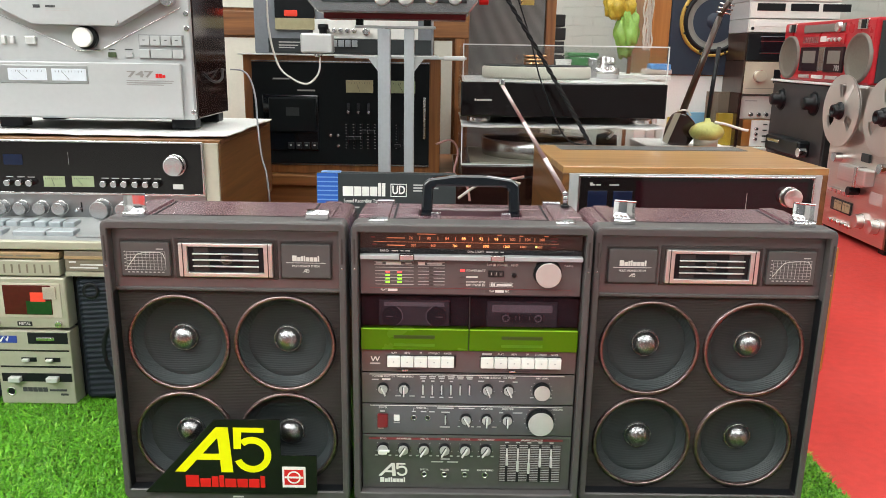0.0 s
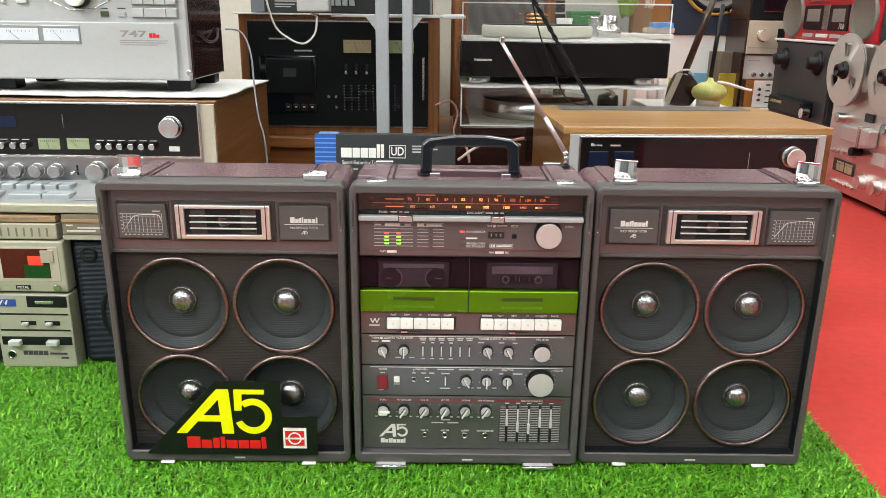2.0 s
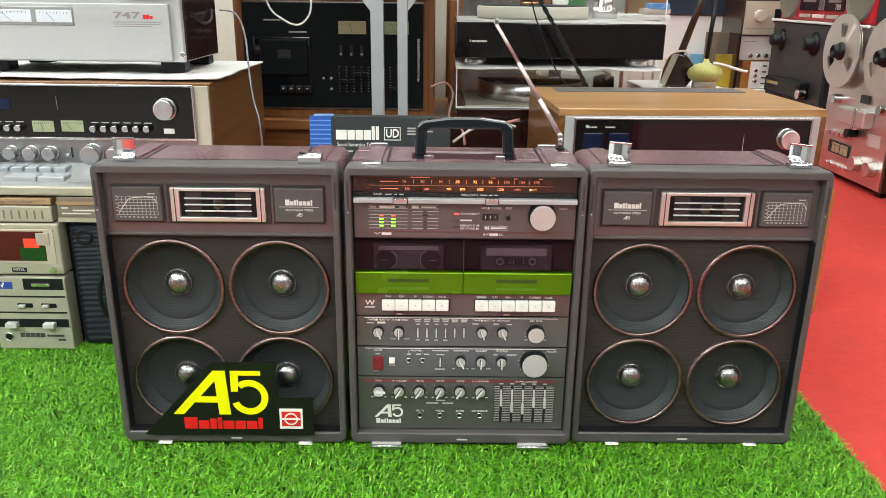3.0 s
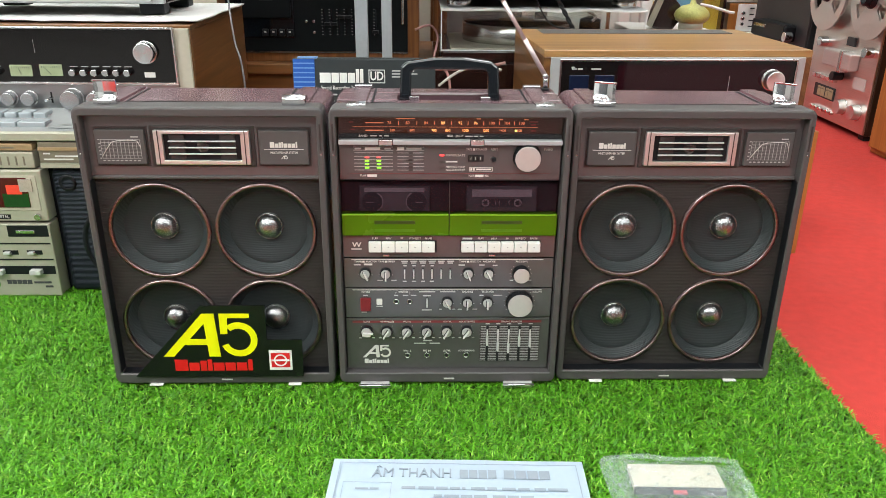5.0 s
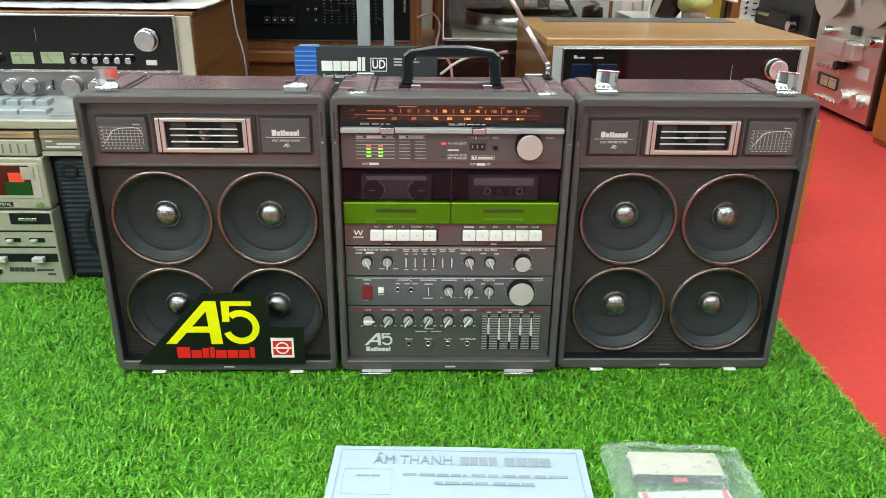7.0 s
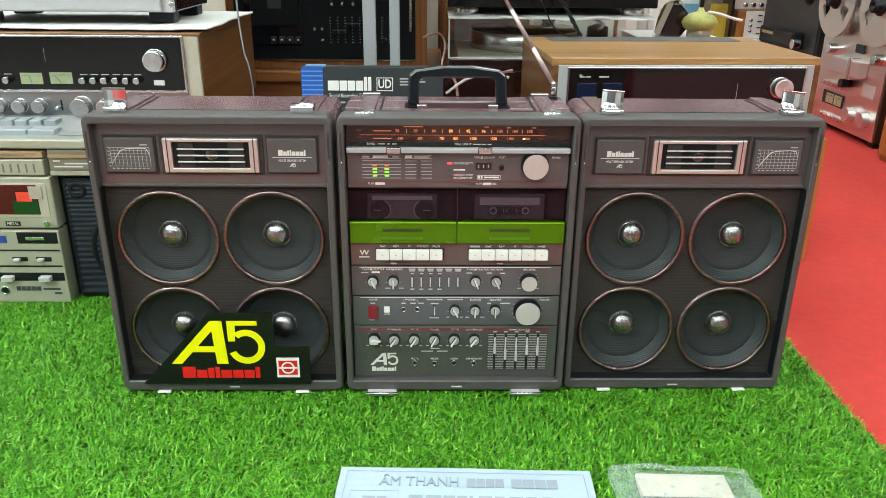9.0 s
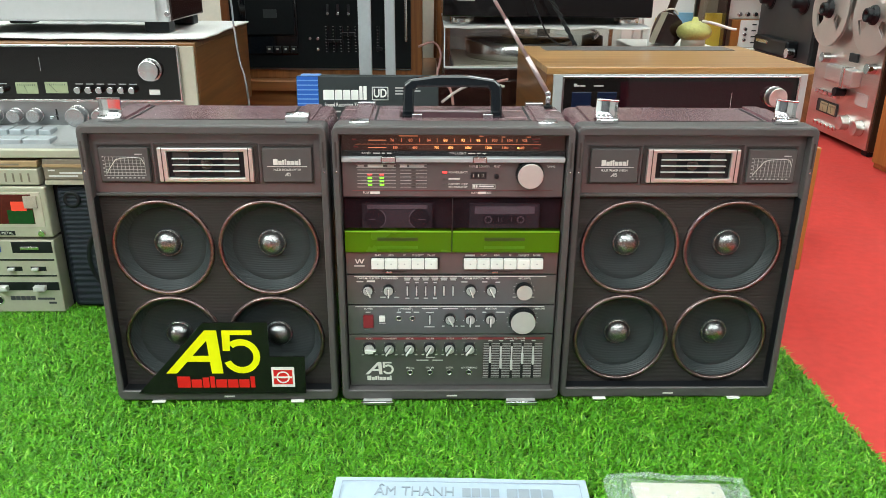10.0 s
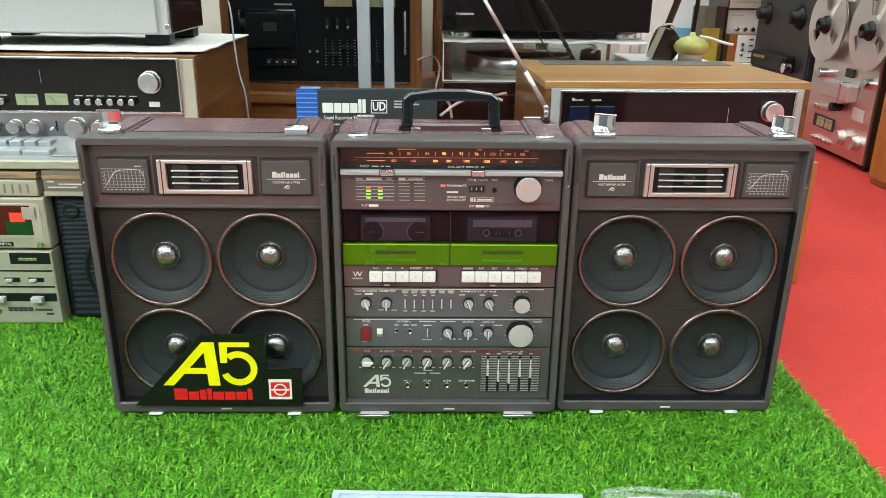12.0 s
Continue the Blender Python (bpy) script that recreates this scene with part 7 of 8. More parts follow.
# ---- black cassette deck, the unit on it and the bench below ----
def rack_decks():
    bn = thing("wooden_bench", "long cherry-wood bench carrying the tape decks", "bench", -0.33, 1.06, -0.006)
    part("bench_top", bx(-0.45, 0.36, 0, 0.50, 0.310, 0.338, 0.003), CHERRY_X, bn)
    part("bench_front", bx(-0.44, 0.35, 0.02, 0.04, 0.0, 0.309), CHERRY_X, bn)
    for x in (-0.43, 0.335):
        part("bench_leg", bx(x - 0.01, x + 0.01, 0.041, 0.48, 0.0, 0.309), CHERRY, bn)
    dk = thing("cassette_deck", "large black cassette deck in a walnut case", "cassette deck", -0.318, 1.10, 0.332)
    part("case", bx(-0.262, 0.268, 0.004, 0.30, 0.0, 0.316, 0.003), CHERRY, dk, "walnut case")

    def lx(x):
        return x + 0.318

    def lz(z):
        return z - 0.332
    fc = part("face", bx(lx(-0.556), lx(-0.080), -0.002, 0.006, lz(0.360), lz(0.630), 0.001), RACK_BLACK, dk, "black control face")
    for z in (0.3575, 0.633):
        part("face_edge", bx(lx(-0.556), lx(-0.080), -0.003, 0.005, lz(z) - 0.0016, lz(z) + 0.0016), SATIN, dk)
    part("cassette_bay", bx(lx(-0.530), lx(-0.378), -0.008, -0.001, lz(0.395), lz(0.545), 0.003), GLOSS, dk, "hinged cassette bay")
    part("bay_lid", bx(lx(-0.512), lx(-0.385), -0.014, -0.007, lz(0.445), lz(0.538), 0.004), RACK_BLACK, dk)
    part("bay_window", bx(lx(-0.465), lx(-0.43), -0.0148, -0.013, lz(0.490), lz(0.512)), TAPE_BLACK, dk)
    part("print", bars([(lx(-0.50), lx(-0.455), lz(0.587)), (lx(-0.435), lx(-0.388), lz(0.557))], -0.0022, 0.004), GREY_PRINT, fc)
    meter(dk, lx(-0.304), lx(-0.231), -0.003, lz(0.553), lz(0.586), METER_GOLD)
    meter(dk, lx(-0.184), lx(-0.118), -0.003, lz(0.553), lz(0.586), METER, 0.3)
    for k in range(4):
        x = lx(-0.455) + k * 0.0215
        part("piano_key", bx(x - 0.008, x + 0.008, -0.014, -0.001, lz(0.400), lz(0.418), 0.002), BLACK, dk)
        part("key_print", bars([(x - 0.003, x + 0.003, lz(0.411))], -0.0142, 0.004), GREY_PRINT, fc)
    for x in (-0.298, -0.271, -0.243, -0.215):
        part("toggle", bx(lx(x) - 0.004, lx(x) + 0.004, -0.006, -0.001, lz(0.495), lz(0.525)), GLOSS, dk)
        part("toggle_tip", disc(0.004, 0.010, lx(x), -0.014, lz(0.502), seg=12), SATIN, dk)
    for i in range(9):
        x = lx(-0.300) + i * 0.0195
        part("slider_slot", bx(x - 0.0012, x + 0.0012, -0.0026, 0, lz(0.402), lz(0.470)), GLOSS, dk)
    bm = bmesh.new()
    for i in range(9):
        x = lx(-0.300) + i * 0.0195
        for j in range(9):
            z = lz(0.404 + j * 0.008)
            bx(x - 0.007, x - 0.003, -0.0026, -0.0015, z - 0.0005, z + 0.0005, bm=bm)
    tagged(part("slider_marks", bm, GREY_PRINT, fc), kind="stuff")
    for x, z in ((-0.292, 0.432), (-0.274, 0.432), (-0.255, 0.450), (-0.236, 0.450), (-0.165, 0.412)):
        part("slider_cap", bx(lx(x) - 0.008, lx(x) + 0.008, -0.012, -0.001, lz(z) - 0.004, lz(z) + 0.004, 0.001), BLACK, dk)
    for x, z in ((-0.347, 0.438), (-0.327, 0.438), (-0.327, 0.410)):
        part("small_jack", disc(0.004, 0.006, lx(x), -0.008, lz(z), seg=12), SATIN, dk)
    hd = part("rack_handle", bx(lx(-0.096), lx(-0.089), -0.035, -0.027, lz(0.434), lz(0.545), 0.002), SATIN, dk, "silver rack handle")
    for z in (0.442, 0.537):
        part("handle_post", bx(lx(-0.096), lx(-0.089), -0.0275, -0.001, lz(z) - 0.004, lz(z) + 0.004), SATIN, hd)
    # cloth and grey deck on top
    cl = part("cloth", bx(-0.27, 0.26, 0, 0.30, 0, 0.004, 0.0015), CLOTH)
    cl.location = (-0.318, 1.085, 0.648)
    tagged(cl, "thin white cloth lying between two stacked decks", "cloth")
    up = thing("tape_deck", "grey and silver cassette deck with a row of small knobs", "cassette deck", -0.312, 1.12, 0.652)
    part("case", bx(-0.238, 0.238, 0.004, 0.26, 0, 0.19, 0.003), DUSTY_BLUE, up)
    part("lower_face", bx(-0.200, 0.235, -0.004, 0.004, 0.003, 0.040, 0.001), TAPE_BLACK, up, "dark key strip")
    part("upper_face", bx(-0.080, 0.200, -0.004, 0.004, 0.041, 0.090, 0.001), WHITE, up, "white control strip")
    part("window", bx(-0.180, -0.075, -0.005, 0.004, 0.062, 0.15, 0.001), METER_GOLD, up, "dusty display window")
    part("dark_window", bx(-0.180, -0.075, -0.006, 0.003, 0.092, 0.16, 0.001), BLACK, up)
    part("tape_loop", bx(-0.155, -0.12, -0.0075, -0.005, 0.096, 0.112, 0.002), TAG_RED, up)
    for k in range(5):
        face_knob(up, -0.040 + k * 0.0175, -0.004, 0.062, 0.0058, 0.012, SATIN, "small_knob")
    for k in range(2):
        face_knob(up, 0.062 + k * 0.05, -0.004, 0.060, 0.009, 0.014, SATIN, "small_knob")
    for k in range(4):
        part("push_key", bx(-0.030 + k * 0.018, -0.016 + k * 0.018, -0.012, -0.003, 0.020, 0.037, 0.001), KEYGREY, up, "grey push key")
    part("print", bars([(-0.172, -0.115, 0.030), (-0.172, -0.120, 0.022), (-0.172, -0.13, 0.016)], -0.0042, 0.003), GREY_PRINT, up)
    # cables on the bench beside the decks
    for i, (pts, m, r) in enumerate((
            ([(-0.06, 1.08, 0.42), (-0.02, 1.09, 0.43), (0.0, 1.09, 0.40), (-0.01, 1.06, 0.35), (0.0, 1.0, 0.345)], CABLE_PINK, 0.003),
            ([(-0.06, 0.98, 0.335), (0.02, 0.95, 0.338), (0.10, 0.95, 0.342), (0.17, 0.97, 0.352)], CABLE_PINK, 0.0035),
            ([(0.00, 0.93, 0.300), (0.05, 0.93, 0.335), (0.11, 0.95, 0.348), (0.16, 0.96, 0.335)], CABLE_WHITE, 0.0035),
            ([(-0.05, 1.055, 0.335), (-0.02, 1.05, 0.345), (0.02, 0.97, 0.33), (0.03, 0.95, 0.29)], CABLE_PINK, 0.0035))):
        tagged(part("loose_cable", tube(curve_pts(pts), r, 8), m), "loose coiled signal cable behind the stereo", "cable", "loose cables")


RACK_BLACK = mat("blue_black_face", (0.0055, 0.0072, 0.0085), 0.5, var=0.15, spec=0.16)
CHERRY_X = wood("cherry_bench", (0.13, 0.048, 0.015), (0.27, 0.11, 0.033), 0.4, 0)
rack_decks()


# ---- two turntables ----
def turntable(z, upper):
    W = 0.530
    tt = thing("turntable", "dark glossy turntable with clear lid" if upper else "second turntable under a clear lid below", "turntable", 0.268, 1.0, z, group="stacked turntables")
    if upper:
        z0, z1, zt = 0.021, 0.108, 0.198
        for x in (-0.215, 0.215):
            for y in (0.06, 0.34):
                part("foot", lathe([(0, 0), (0.030, 0), (0.031, 0.004), (0.031, 0.018), (0.028, 0.022), (0, 0.022)], x, y, 0, "z", 24), SATIN, tt, "round chrome foot")
        part("plinth", bx(-W / 2, W / 2, 0, 0.41, z0, z1, 0.003), PLINTH, tt, "dark glossy plinth")
        part("maker_mark", wordmark(-W / 2 + 0.036, -W / 2 + 0.080, 0.060, 0.066, -0.0003, ((0.5, 1), (0.2, 0), (1, 0.8), (0.4, 0.8), (1, 0.8), (1, 0.8), (0.9, 0.8), (0.9, 0.8), (0.9, 0.8))), PRINT, tt)
        part("deck_plate", bx(-W / 2 + 0.01, W / 2 - 0.01, 0.01, 0.40, z1 - 0.001, z1 + 0.005, 0.001), SILVER, tt)
        part("platter", lathe([(0, 0), (0.148, 0), (0.152, 0.006), (0.152, 0.028), (0.148, 0.032), (0, 0.032)], -0.050, 0.21, z1 + 0.006, "z", 48), METER_WHITE_WARM, tt, "pale ribbed platter")
        part("mat", lathe([(0, 0), (0.146, 0), (0.146, 0.003), (0, 0.003)], -0.050, 0.21, z1 + 0.038, "z", 48), TAPE_BLACK, tt)
        wt = part("record_weight", lathe([(0, 0), (0.034, 0), (0.034, 0.006), (0.031, 0.008), (0.034, 0.010), (0.034, 0.016), (0.031, 0.018), (0.034, 0.020), (0.034, 0.027), (0, 0.028)], -0.052, 0.21, z1 + 0.041, "z", 28), COPPER, tt, "copper ribbed record weight")
        part("arm_base", lathe([(0, 0), (0.036, 0), (0.036, 0.03), (0.022, 0.034), (0.022, 0.06), (0, 0.062)], 0.165, 0.29, z1 + 0.004, "z", 24), SATIN, tt)
        part("tone_arm", tube(curve_pts([(0.165, 0.32, z1 + 0.05), (0.165, 0.22, z1 + 0.05), (0.15, 0.13, z1 + 0.048), (0.12, 0.08, z1 + 0.045)]), 0.004, 8), CHROME, tt)
        part("counterweight", disc(0.018, 0.03, 0.165, 0.325, z1 + 0.05), SATIN, tt)
        part("arm_rest", bx(0.11, 0.135, 0.28, 0.30, z1 + 0.004, z1 + 0.062, 0.003), SATIN, tt)
    else:
        z0, z1, zt = 0.0, 0.030, 0.128
        part("plinth", bx(-W / 2 + 0.006, W / 2 - 0.006, 0, 0.41, z0, z1, 0.003), ROSEWOOD, tt, "dark plinth")
        part("deck_plate", bx(-W / 2 + 0.03, W / 2 - 0.03, 0.012, 0.36, z1, z1 + 0.006, 0.001), CREAM, tt)
        part("platter", lathe([(0, 0), (0.150, 0), (0.153, 0.01), (0.153, 0.045), (0.146, 0.05), (0, 0.05)], -0.045, 0.22, z1 + 0.006, "z", 48), SATIN, tt, "metal platter")
        part("record", lathe([(0, 0), (0.150, 0), (0.150, 0.003), (0, 0.003)], -0.045, 0.22, z1 + 0.056, "z", 48), GLOSS, tt, "black record")
        part("record_label", lathe([(0, 0), (0.05, 0), (0.05, 0.001), (0, 0.001)], -0.045, 0.22, z1 + 0.059, "z", 32), TAN, tt)
        part("tone_arm", tube(curve_pts([(0.18, 0.33, z1 + 0.07), (0.175, 0.2, z1 + 0.07), (0.14, 0.1, z1 + 0.065)]), 0.004, 8), CHROME, tt)
        part("arm_base", lathe([(0, 0), (0.032, 0), (0.03, 0.05), (0, 0.06)], 0.18, 0.30, z1 + 0.004, "z", 24), BLACK, tt)
    t = 0.004
    hw = W / 2 - 0.003
    ld = part("lid", bx(-hw, hw, 0.0, 0.40, zt, zt + t), ACRYLIC, tt, "clear acrylic lid")
    ld.visible_shadow = False
    for a in ((-hw, hw, 0.0, t), (-hw, hw, 0.40 - t, 0.40), (-hw, -hw + t, t, 0.40 - t), (hw - t, hw, t, 0.40 - t)):
        part("lid_wall", bx(*a, z1 + 0.001, zt), ACRYLIC, ld).visible_shadow = False
    ed = bmesh.new()
    for a in ((-hw, hw, -0.001, 0.002, zt + 0.001, zt + 0.004), (-hw, hw, -0.001, 0.002, z1 + 0.001, z1 + 0.004)):
        bx(*a, bm=ed)
    for x in (-hw, hw - 0.003):
        bx(x, x + 0.003, -0.001, 0.001, z1 + 0.004, zt + 0.001, bm=ed)
    part("lid_edge", ed, LID_EDGE, ld)
    return tt


METER_WHITE_WARM = mat("pale_platter", (0.62, 0.60, 0.52), 0.45, var=0.05)
COPPER = mat("copper", (0.72, 0.40, 0.20), 0.25, 1.0, var=0.05)
LID_EDGE = mat("acrylic_edge", (0.72, 0.74, 0.73), 0.25, var=0.05)
tc_ = thing("turntable_cabinet", "dark wooden cabinet carrying the turntables", "cabinet", 0.268, 0.99, -0.006)
part("carcass", bx(-0.28, 0.28, 0, 0.45, 0, 0.352, 0.003), ROSEWOOD, tc_)
turntable(0.346, False)
cl_ = bmesh.new()
bmesh.ops.create_grid(cl_, x_segments=40, y_segments=10, size=0.5)
for v_ in cl_.verts:
    x_, y_ = v_.co.x * 0.525, v_.co.y * 0.415
    dr_ = -0.006 * max(0.0, (-v_.co.y - 0.42) / 0.08) * (0.6 + noise.noise(Vector((x_ * 12, 1, 0))))
    v_.co = (x_, y_, 0.002 + 0.0015 * noise.noise(Vector((x_ * 20, y_ * 20, 0))) + dr_)
ex_ = bmesh.ops.extrude_face_region(cl_, geom=cl_.faces[:])
bmesh.ops.translate(cl_, verts=[v for v in ex_["geom"] if isinstance(v, bmesh.types.BMVert)], vec=(0, 0, 0.003))
cloth_ = part("cloth", cl_, CLOTH)
cloth_.location = (0.268, 1.20, 0.4775)
tagged(cloth_, "narrow white cloth laid over the lower turntable lid", "cloth")
turntable(0.4820, True)
# cords that hang in front of the turntables
twist = []
for k_ in range(70):
    f_ = k_ / 69
    p_ = Vector((0.092, 0.86, 0.80)).lerp(Vector((0.318, 0.88, 0.448)), f_) + Vector((0.012 * math.sin(f_ * 3.0), 0, -0.012 * math.sin(f_ * math.pi)))
    twist.append((p_, f_))
for s_ in (0, math.pi):
    pts_ = [p + Vector((0.0032 * math.cos(f * 60 + s_), 0.0032 * math.sin(f * 60 + s_), 0)) for p, f in twist]
    tagged(part("twisted_cord", tube(pts_, 0.0032, 7), BLACK), "thick black twisted cord hanging before the turntables", "cable", "twisted cord strands")
tagged(part("thin_wire", tube(curve_pts([(0.122, 0.86, 0.80), (0.16, 0.87, 0.70), (0.19, 0.87, 0.60), (0.24, 0.87, 0.49), (0.27, 0.88, 0.455), (0.30, 0.88, 0.447)]), 0.0018, 6), BLACK), "thin black wire beside the twisted cord", "cable")


# ---- things along the back ----
def back_row():
    # panelled wooden cabinet behind the decks
    dw = thing("panelled_cabinet", "tall cherry-wood cabinet with cream panels", "cabinet", -0.42, 1.62, -0.006)
    part("carcass", bx(-0.50, 0.46, 0.01, 0.35, 0, 1.35, 0.003), CHERRY, dw)
    for x0, x1 in ((-0.47, -0.02), (0.345, 0.405)):
        part("cream_panel", bx(x0, x1, 0.004, 0.012, 0.12, 0.705, 0.001), METER_WHITE_WARM, dw, "cream inset panel")
        part("cream_panel", bx(x0, x1, 0.004, 0.012, 0.80, 1.30, 0.001), METER_WHITE_WARM, dw)
    part("rail", bx(-0.50, 0.46, -0.006, 0.010, 0.712, 0.790, 0.004), CHERRY_X, dw, "moulded wooden rail")
    for x in (-0.485, 0.16, 0.325, 0.430):
        part("stile", bx(x - 0.016, x + 0.016, -0.004, 0.010, 0.0, 1.35, 0.003), CHERRY, dw)
    # tall grey loudspeaker
    sp = thing("floor_speaker", "tall loudspeaker with grey cloth grille in a wooden frame", "speaker", 0.195, 1.98, -0.006)
    part("cabinet", bx(-0.178, 0.178, 0.02, 0.40, 0, 1.25, 0.004), WALNUT_Y, sp)
    part("grille", bx(-0.150, 0.138, 0.0, 0.025, 0.03, 1.22, 0.004), GRILLE, sp, "grey cloth grille")
    for x in (-0.166, 0.158):
        part("frame_side", bx(x - 0.017, x + 0.020, -0.008, 0.02, 0, 1.25, 0.003), CHERRY, sp)
    part("badge", bx(0.045, 0.095, -0.003, 0.002, 0.842, 0.868, 0.001), BRASS, sp, "small brass badge")
    # dark slabs leaning by the wall
    sb = thing("stacked_slabs", "pile of dark grey slabs by the wall", "slab", 0.46, 2.45, -0.006)
    for k in range(5):
        part("slab", bx(-0.05, 0.02 + 0.004 * (k % 2), 0, 0.16, 0.56 + k * 0.056, 0.61 + k * 0.056, 0.003), TAPE_BLACK, sb)
    part("slab_base", bx(-0.07, 0.04, 0.0, 0.18, 0, 0.559, 0.003), TAPE_BLACK, sb)
    # big navy loudspeaker on a white plinth
    pl = thing("white_plinth", "white painted plinth under the large loudspeaker", "plinth", 1.41, 3.02, -0.006)
    part("plinth_body", bx(-0.46, 0.375, 0.0, 0.60, 0, 0.573, 0.004), WHITE, pl)
    ns = thing("studio_speaker", "large navy loudspeaker with yellow-rimmed woofer on a white plinth", "speaker", 1.335, 3.005, 0.566)
    ns.scale = (1.25, 1.25, 1.25)
    part("cabinet", bx(-0.24, 0.26, 0.012, 0.44, 0, 0.75, 0.003), ORANGE_WOOD, ns, "orange-brown veneered case")
    part("baffle", bx(-0.195, 0.255, 0.0, 0.014, 0.004, 0.745, 0.001), NAVY, ns, "matt navy baffle")
    part("wood_edge", bx(-0.270, -0.198, -0.004, 0.014, 0.0, 0.75, 0.002), ORANGE_WOOD, ns)
    wf = part("woofer", lathe([(0.132, 0.002), (0.130, -0.008), (0.118, -0.012), (0.112, -0.008), (0.100, -0.010), (0.094, 0.0), (0.090, -0.004), (0.040, 0.045), (0, 0.05)], -0.02, 0, 0.215, seg=48), PALE_CONE, ns, "grey woofer cone")
    part("woofer_rim", lathe([(0.130, -0.006), (0.129, -0.014), (0.138, -0.014), (0.140, 0.001)], -0.02, 0, 0.215, seg=48), SURROUND, wf, "yellow woofer rim")
    part("surround", lathe([(0.108, -0.006), (0.114, -0.016), (0.124, -0.013), (0.130, -0.006)], -0.02, 0, 0.215, seg=48), BLACK, wf)
    part("dust_cap", lathe([(0.042, 0.02), (0.040, 0.008), (0.028, -0.004), (0, -0.010)], -0.02, 0, 0.215, seg=32), NAVY, wf, "dark dust cap")
    for k in range(8):
        a = radians(22 + 45 * k)
        part("bolt", disc(0.005, 0.006, -0.02 + 0.130 * math.cos(a), -0.018, 0.215 + 0.130 * math.sin(a), seg=10), BLACK, wf)
    # plastic bags hanging by the wall
    hk = thing("hanging_bags", "yellow and green plastic bags hanging with tangled string", "bag", 0.60, 1.95, 0.60)
    for nm, cx, cz, sx, sz, m, sd in (("yellow_bag", 0.0, 0.245, 0.055, 0.055, BAG_YELLOW, 1), ("green_bag", 0.035, 0.150, 0.042, 0.085, BAG_GREEN, 5)):
        bm = bmesh.new()
        bmesh.ops.create_icosphere(bm, subdivisions=4, radius=1)
        for v in bm.verts:
            d = 1 + 0.10 * math.sin(math.atan2(v.co.y, v.co.x) * 9 + 4 * v.co.z + sd) + 0.35 * noise.noise(v.co * 1.6 + Vector((sd, 0, 0))) + 0.12 * noise.noise(v.co * 5 + Vector((sd, 3, 0)))
            v.co = (cx + v.co.x * sx * d, v.co.y * 0.035 * d, cz + v.co.z * sz * d)
        for f in bm.faces:
            f.smooth = True
        part(nm, bm, m, hk, "crumpled " + nm.replace("_", " plastic "))
    for k in range(7):
        x = 0.095 + 0.006 * k
        pts = [(x + 0.012 * noise.noise(Vector((k, j, 0.5))), 0.004 * k, 0.36 - j * 0.035) for j in range(9)]
        part("string", tube(curve_pts(pts, 4), 0.0035, 6), STRING, hk, "pale tangled string")
    part("hanger", bx(-0.02, 0.14, 0.0, 0.012, 0.355, 0.372), STRING, hk)
    part("hanger_post", bx(0.05, 0.062, 0.02, 0.032, -0.606, 0.372), CHERRY, hk)


PALE_CONE = mat("pale_grey_cone", (0.21, 0.205, 0.185), 0.6, var=0.1)
def back_shelf():
    tb = thing("narrow_table", "narrow white table behind the turntables", "table", 0.52, 1.56, -0.006)
    part("table_top", bx(-0.23, 0.18, 0, 0.16, 0.590, 0.606, 0.002), WHITE, tb)
    for x in (-0.21, 0.16):
        for y in (0.02, 0.14):
            part("leg", bx(x - 0.012, x + 0.012, y - 0.012, y + 0.012, 0, 0.590), WHITE, tb)
    gb = thing("storage_box", "green plastic storage box on the narrow table", "box", 0.417, 1.60, 0.600)
    part("box_body", bx(-0.048, 0.048, 0, 0.08, 0, 0.055, 0.004), BOX_GREEN, gb)
    part("lid", bx(-0.051, 0.051, -0.003, 0.083, 0.0552, 0.068, 0.004), BOX_GREEN, gb, "green snap-on lid")
    cp = thing("paper_cup", "pale paper cup on the narrow table", "cup", 0.350, 1.585, 0.600)
    part("cup_wall", lathe([(0, 0), (0.020, 0), (0.027, 0.046), (0.025, 0.046), (0.019, 0.004), (0, 0.004)], 0, 0, 0, "z", 24), WHITE, cp)
    pk = thing("soft_packet", "crumpled blue and white packet on the narrow table", "packet", 0.668, 1.60, 0.600)
    for name, x0, z0, w, h, m in (("packet_end", 0.008, 0.016, 0.034, 0.020, SKY_PACKET), ("packet_body", 0.0, 0.001, 0.046, 0.018, PACKET_PALE)):
        bm = bx(x0 - w, x0 + w, 0, 0.06, z0, z0 + h, 0.006, 3)
        bmesh.ops.subdivide_edges(bm, edges=bm.edges[:], cuts=2)
        for v in bm.verts:
            v.co.z += 0.004 * noise.noise(v.co * 40) * (v.co.z > 0.012)
            v.co.y += 0.004 * noise.noise(v.co * 50 + Vector((5, 0, 0)))
        part(name, bm, m, pk)


BOX_GREEN = mat("green_plastic", (0.045, 0.19, 0.055), 0.35, var=0.15)
SKY_PACKET = mat("blue_film", (0.10, 0.28, 0.62), 0.3, var=0.25, scale=60)
PACKET_PALE = mat("pale_film", (0.52, 0.42, 0.38), 0.4, var=0.3, scale=60)
back_shelf()
BRASS = mat("brass", (0.70, 0.48, 0.16), 0.3, 1.0, var=0.06)
BAG_YELLOW = mat("yellow_film", (0.52, 0.38, 0.05), 0.3, var=0.3, scale=50)
BAG_GREEN = mat("green_film", (0.26, 0.46, 0.10), 0.3, var=0.4, scale=70)
STRING = mat("pale_string", (0.55, 0.50, 0.43), 0.8, var=0.15)
back_row()


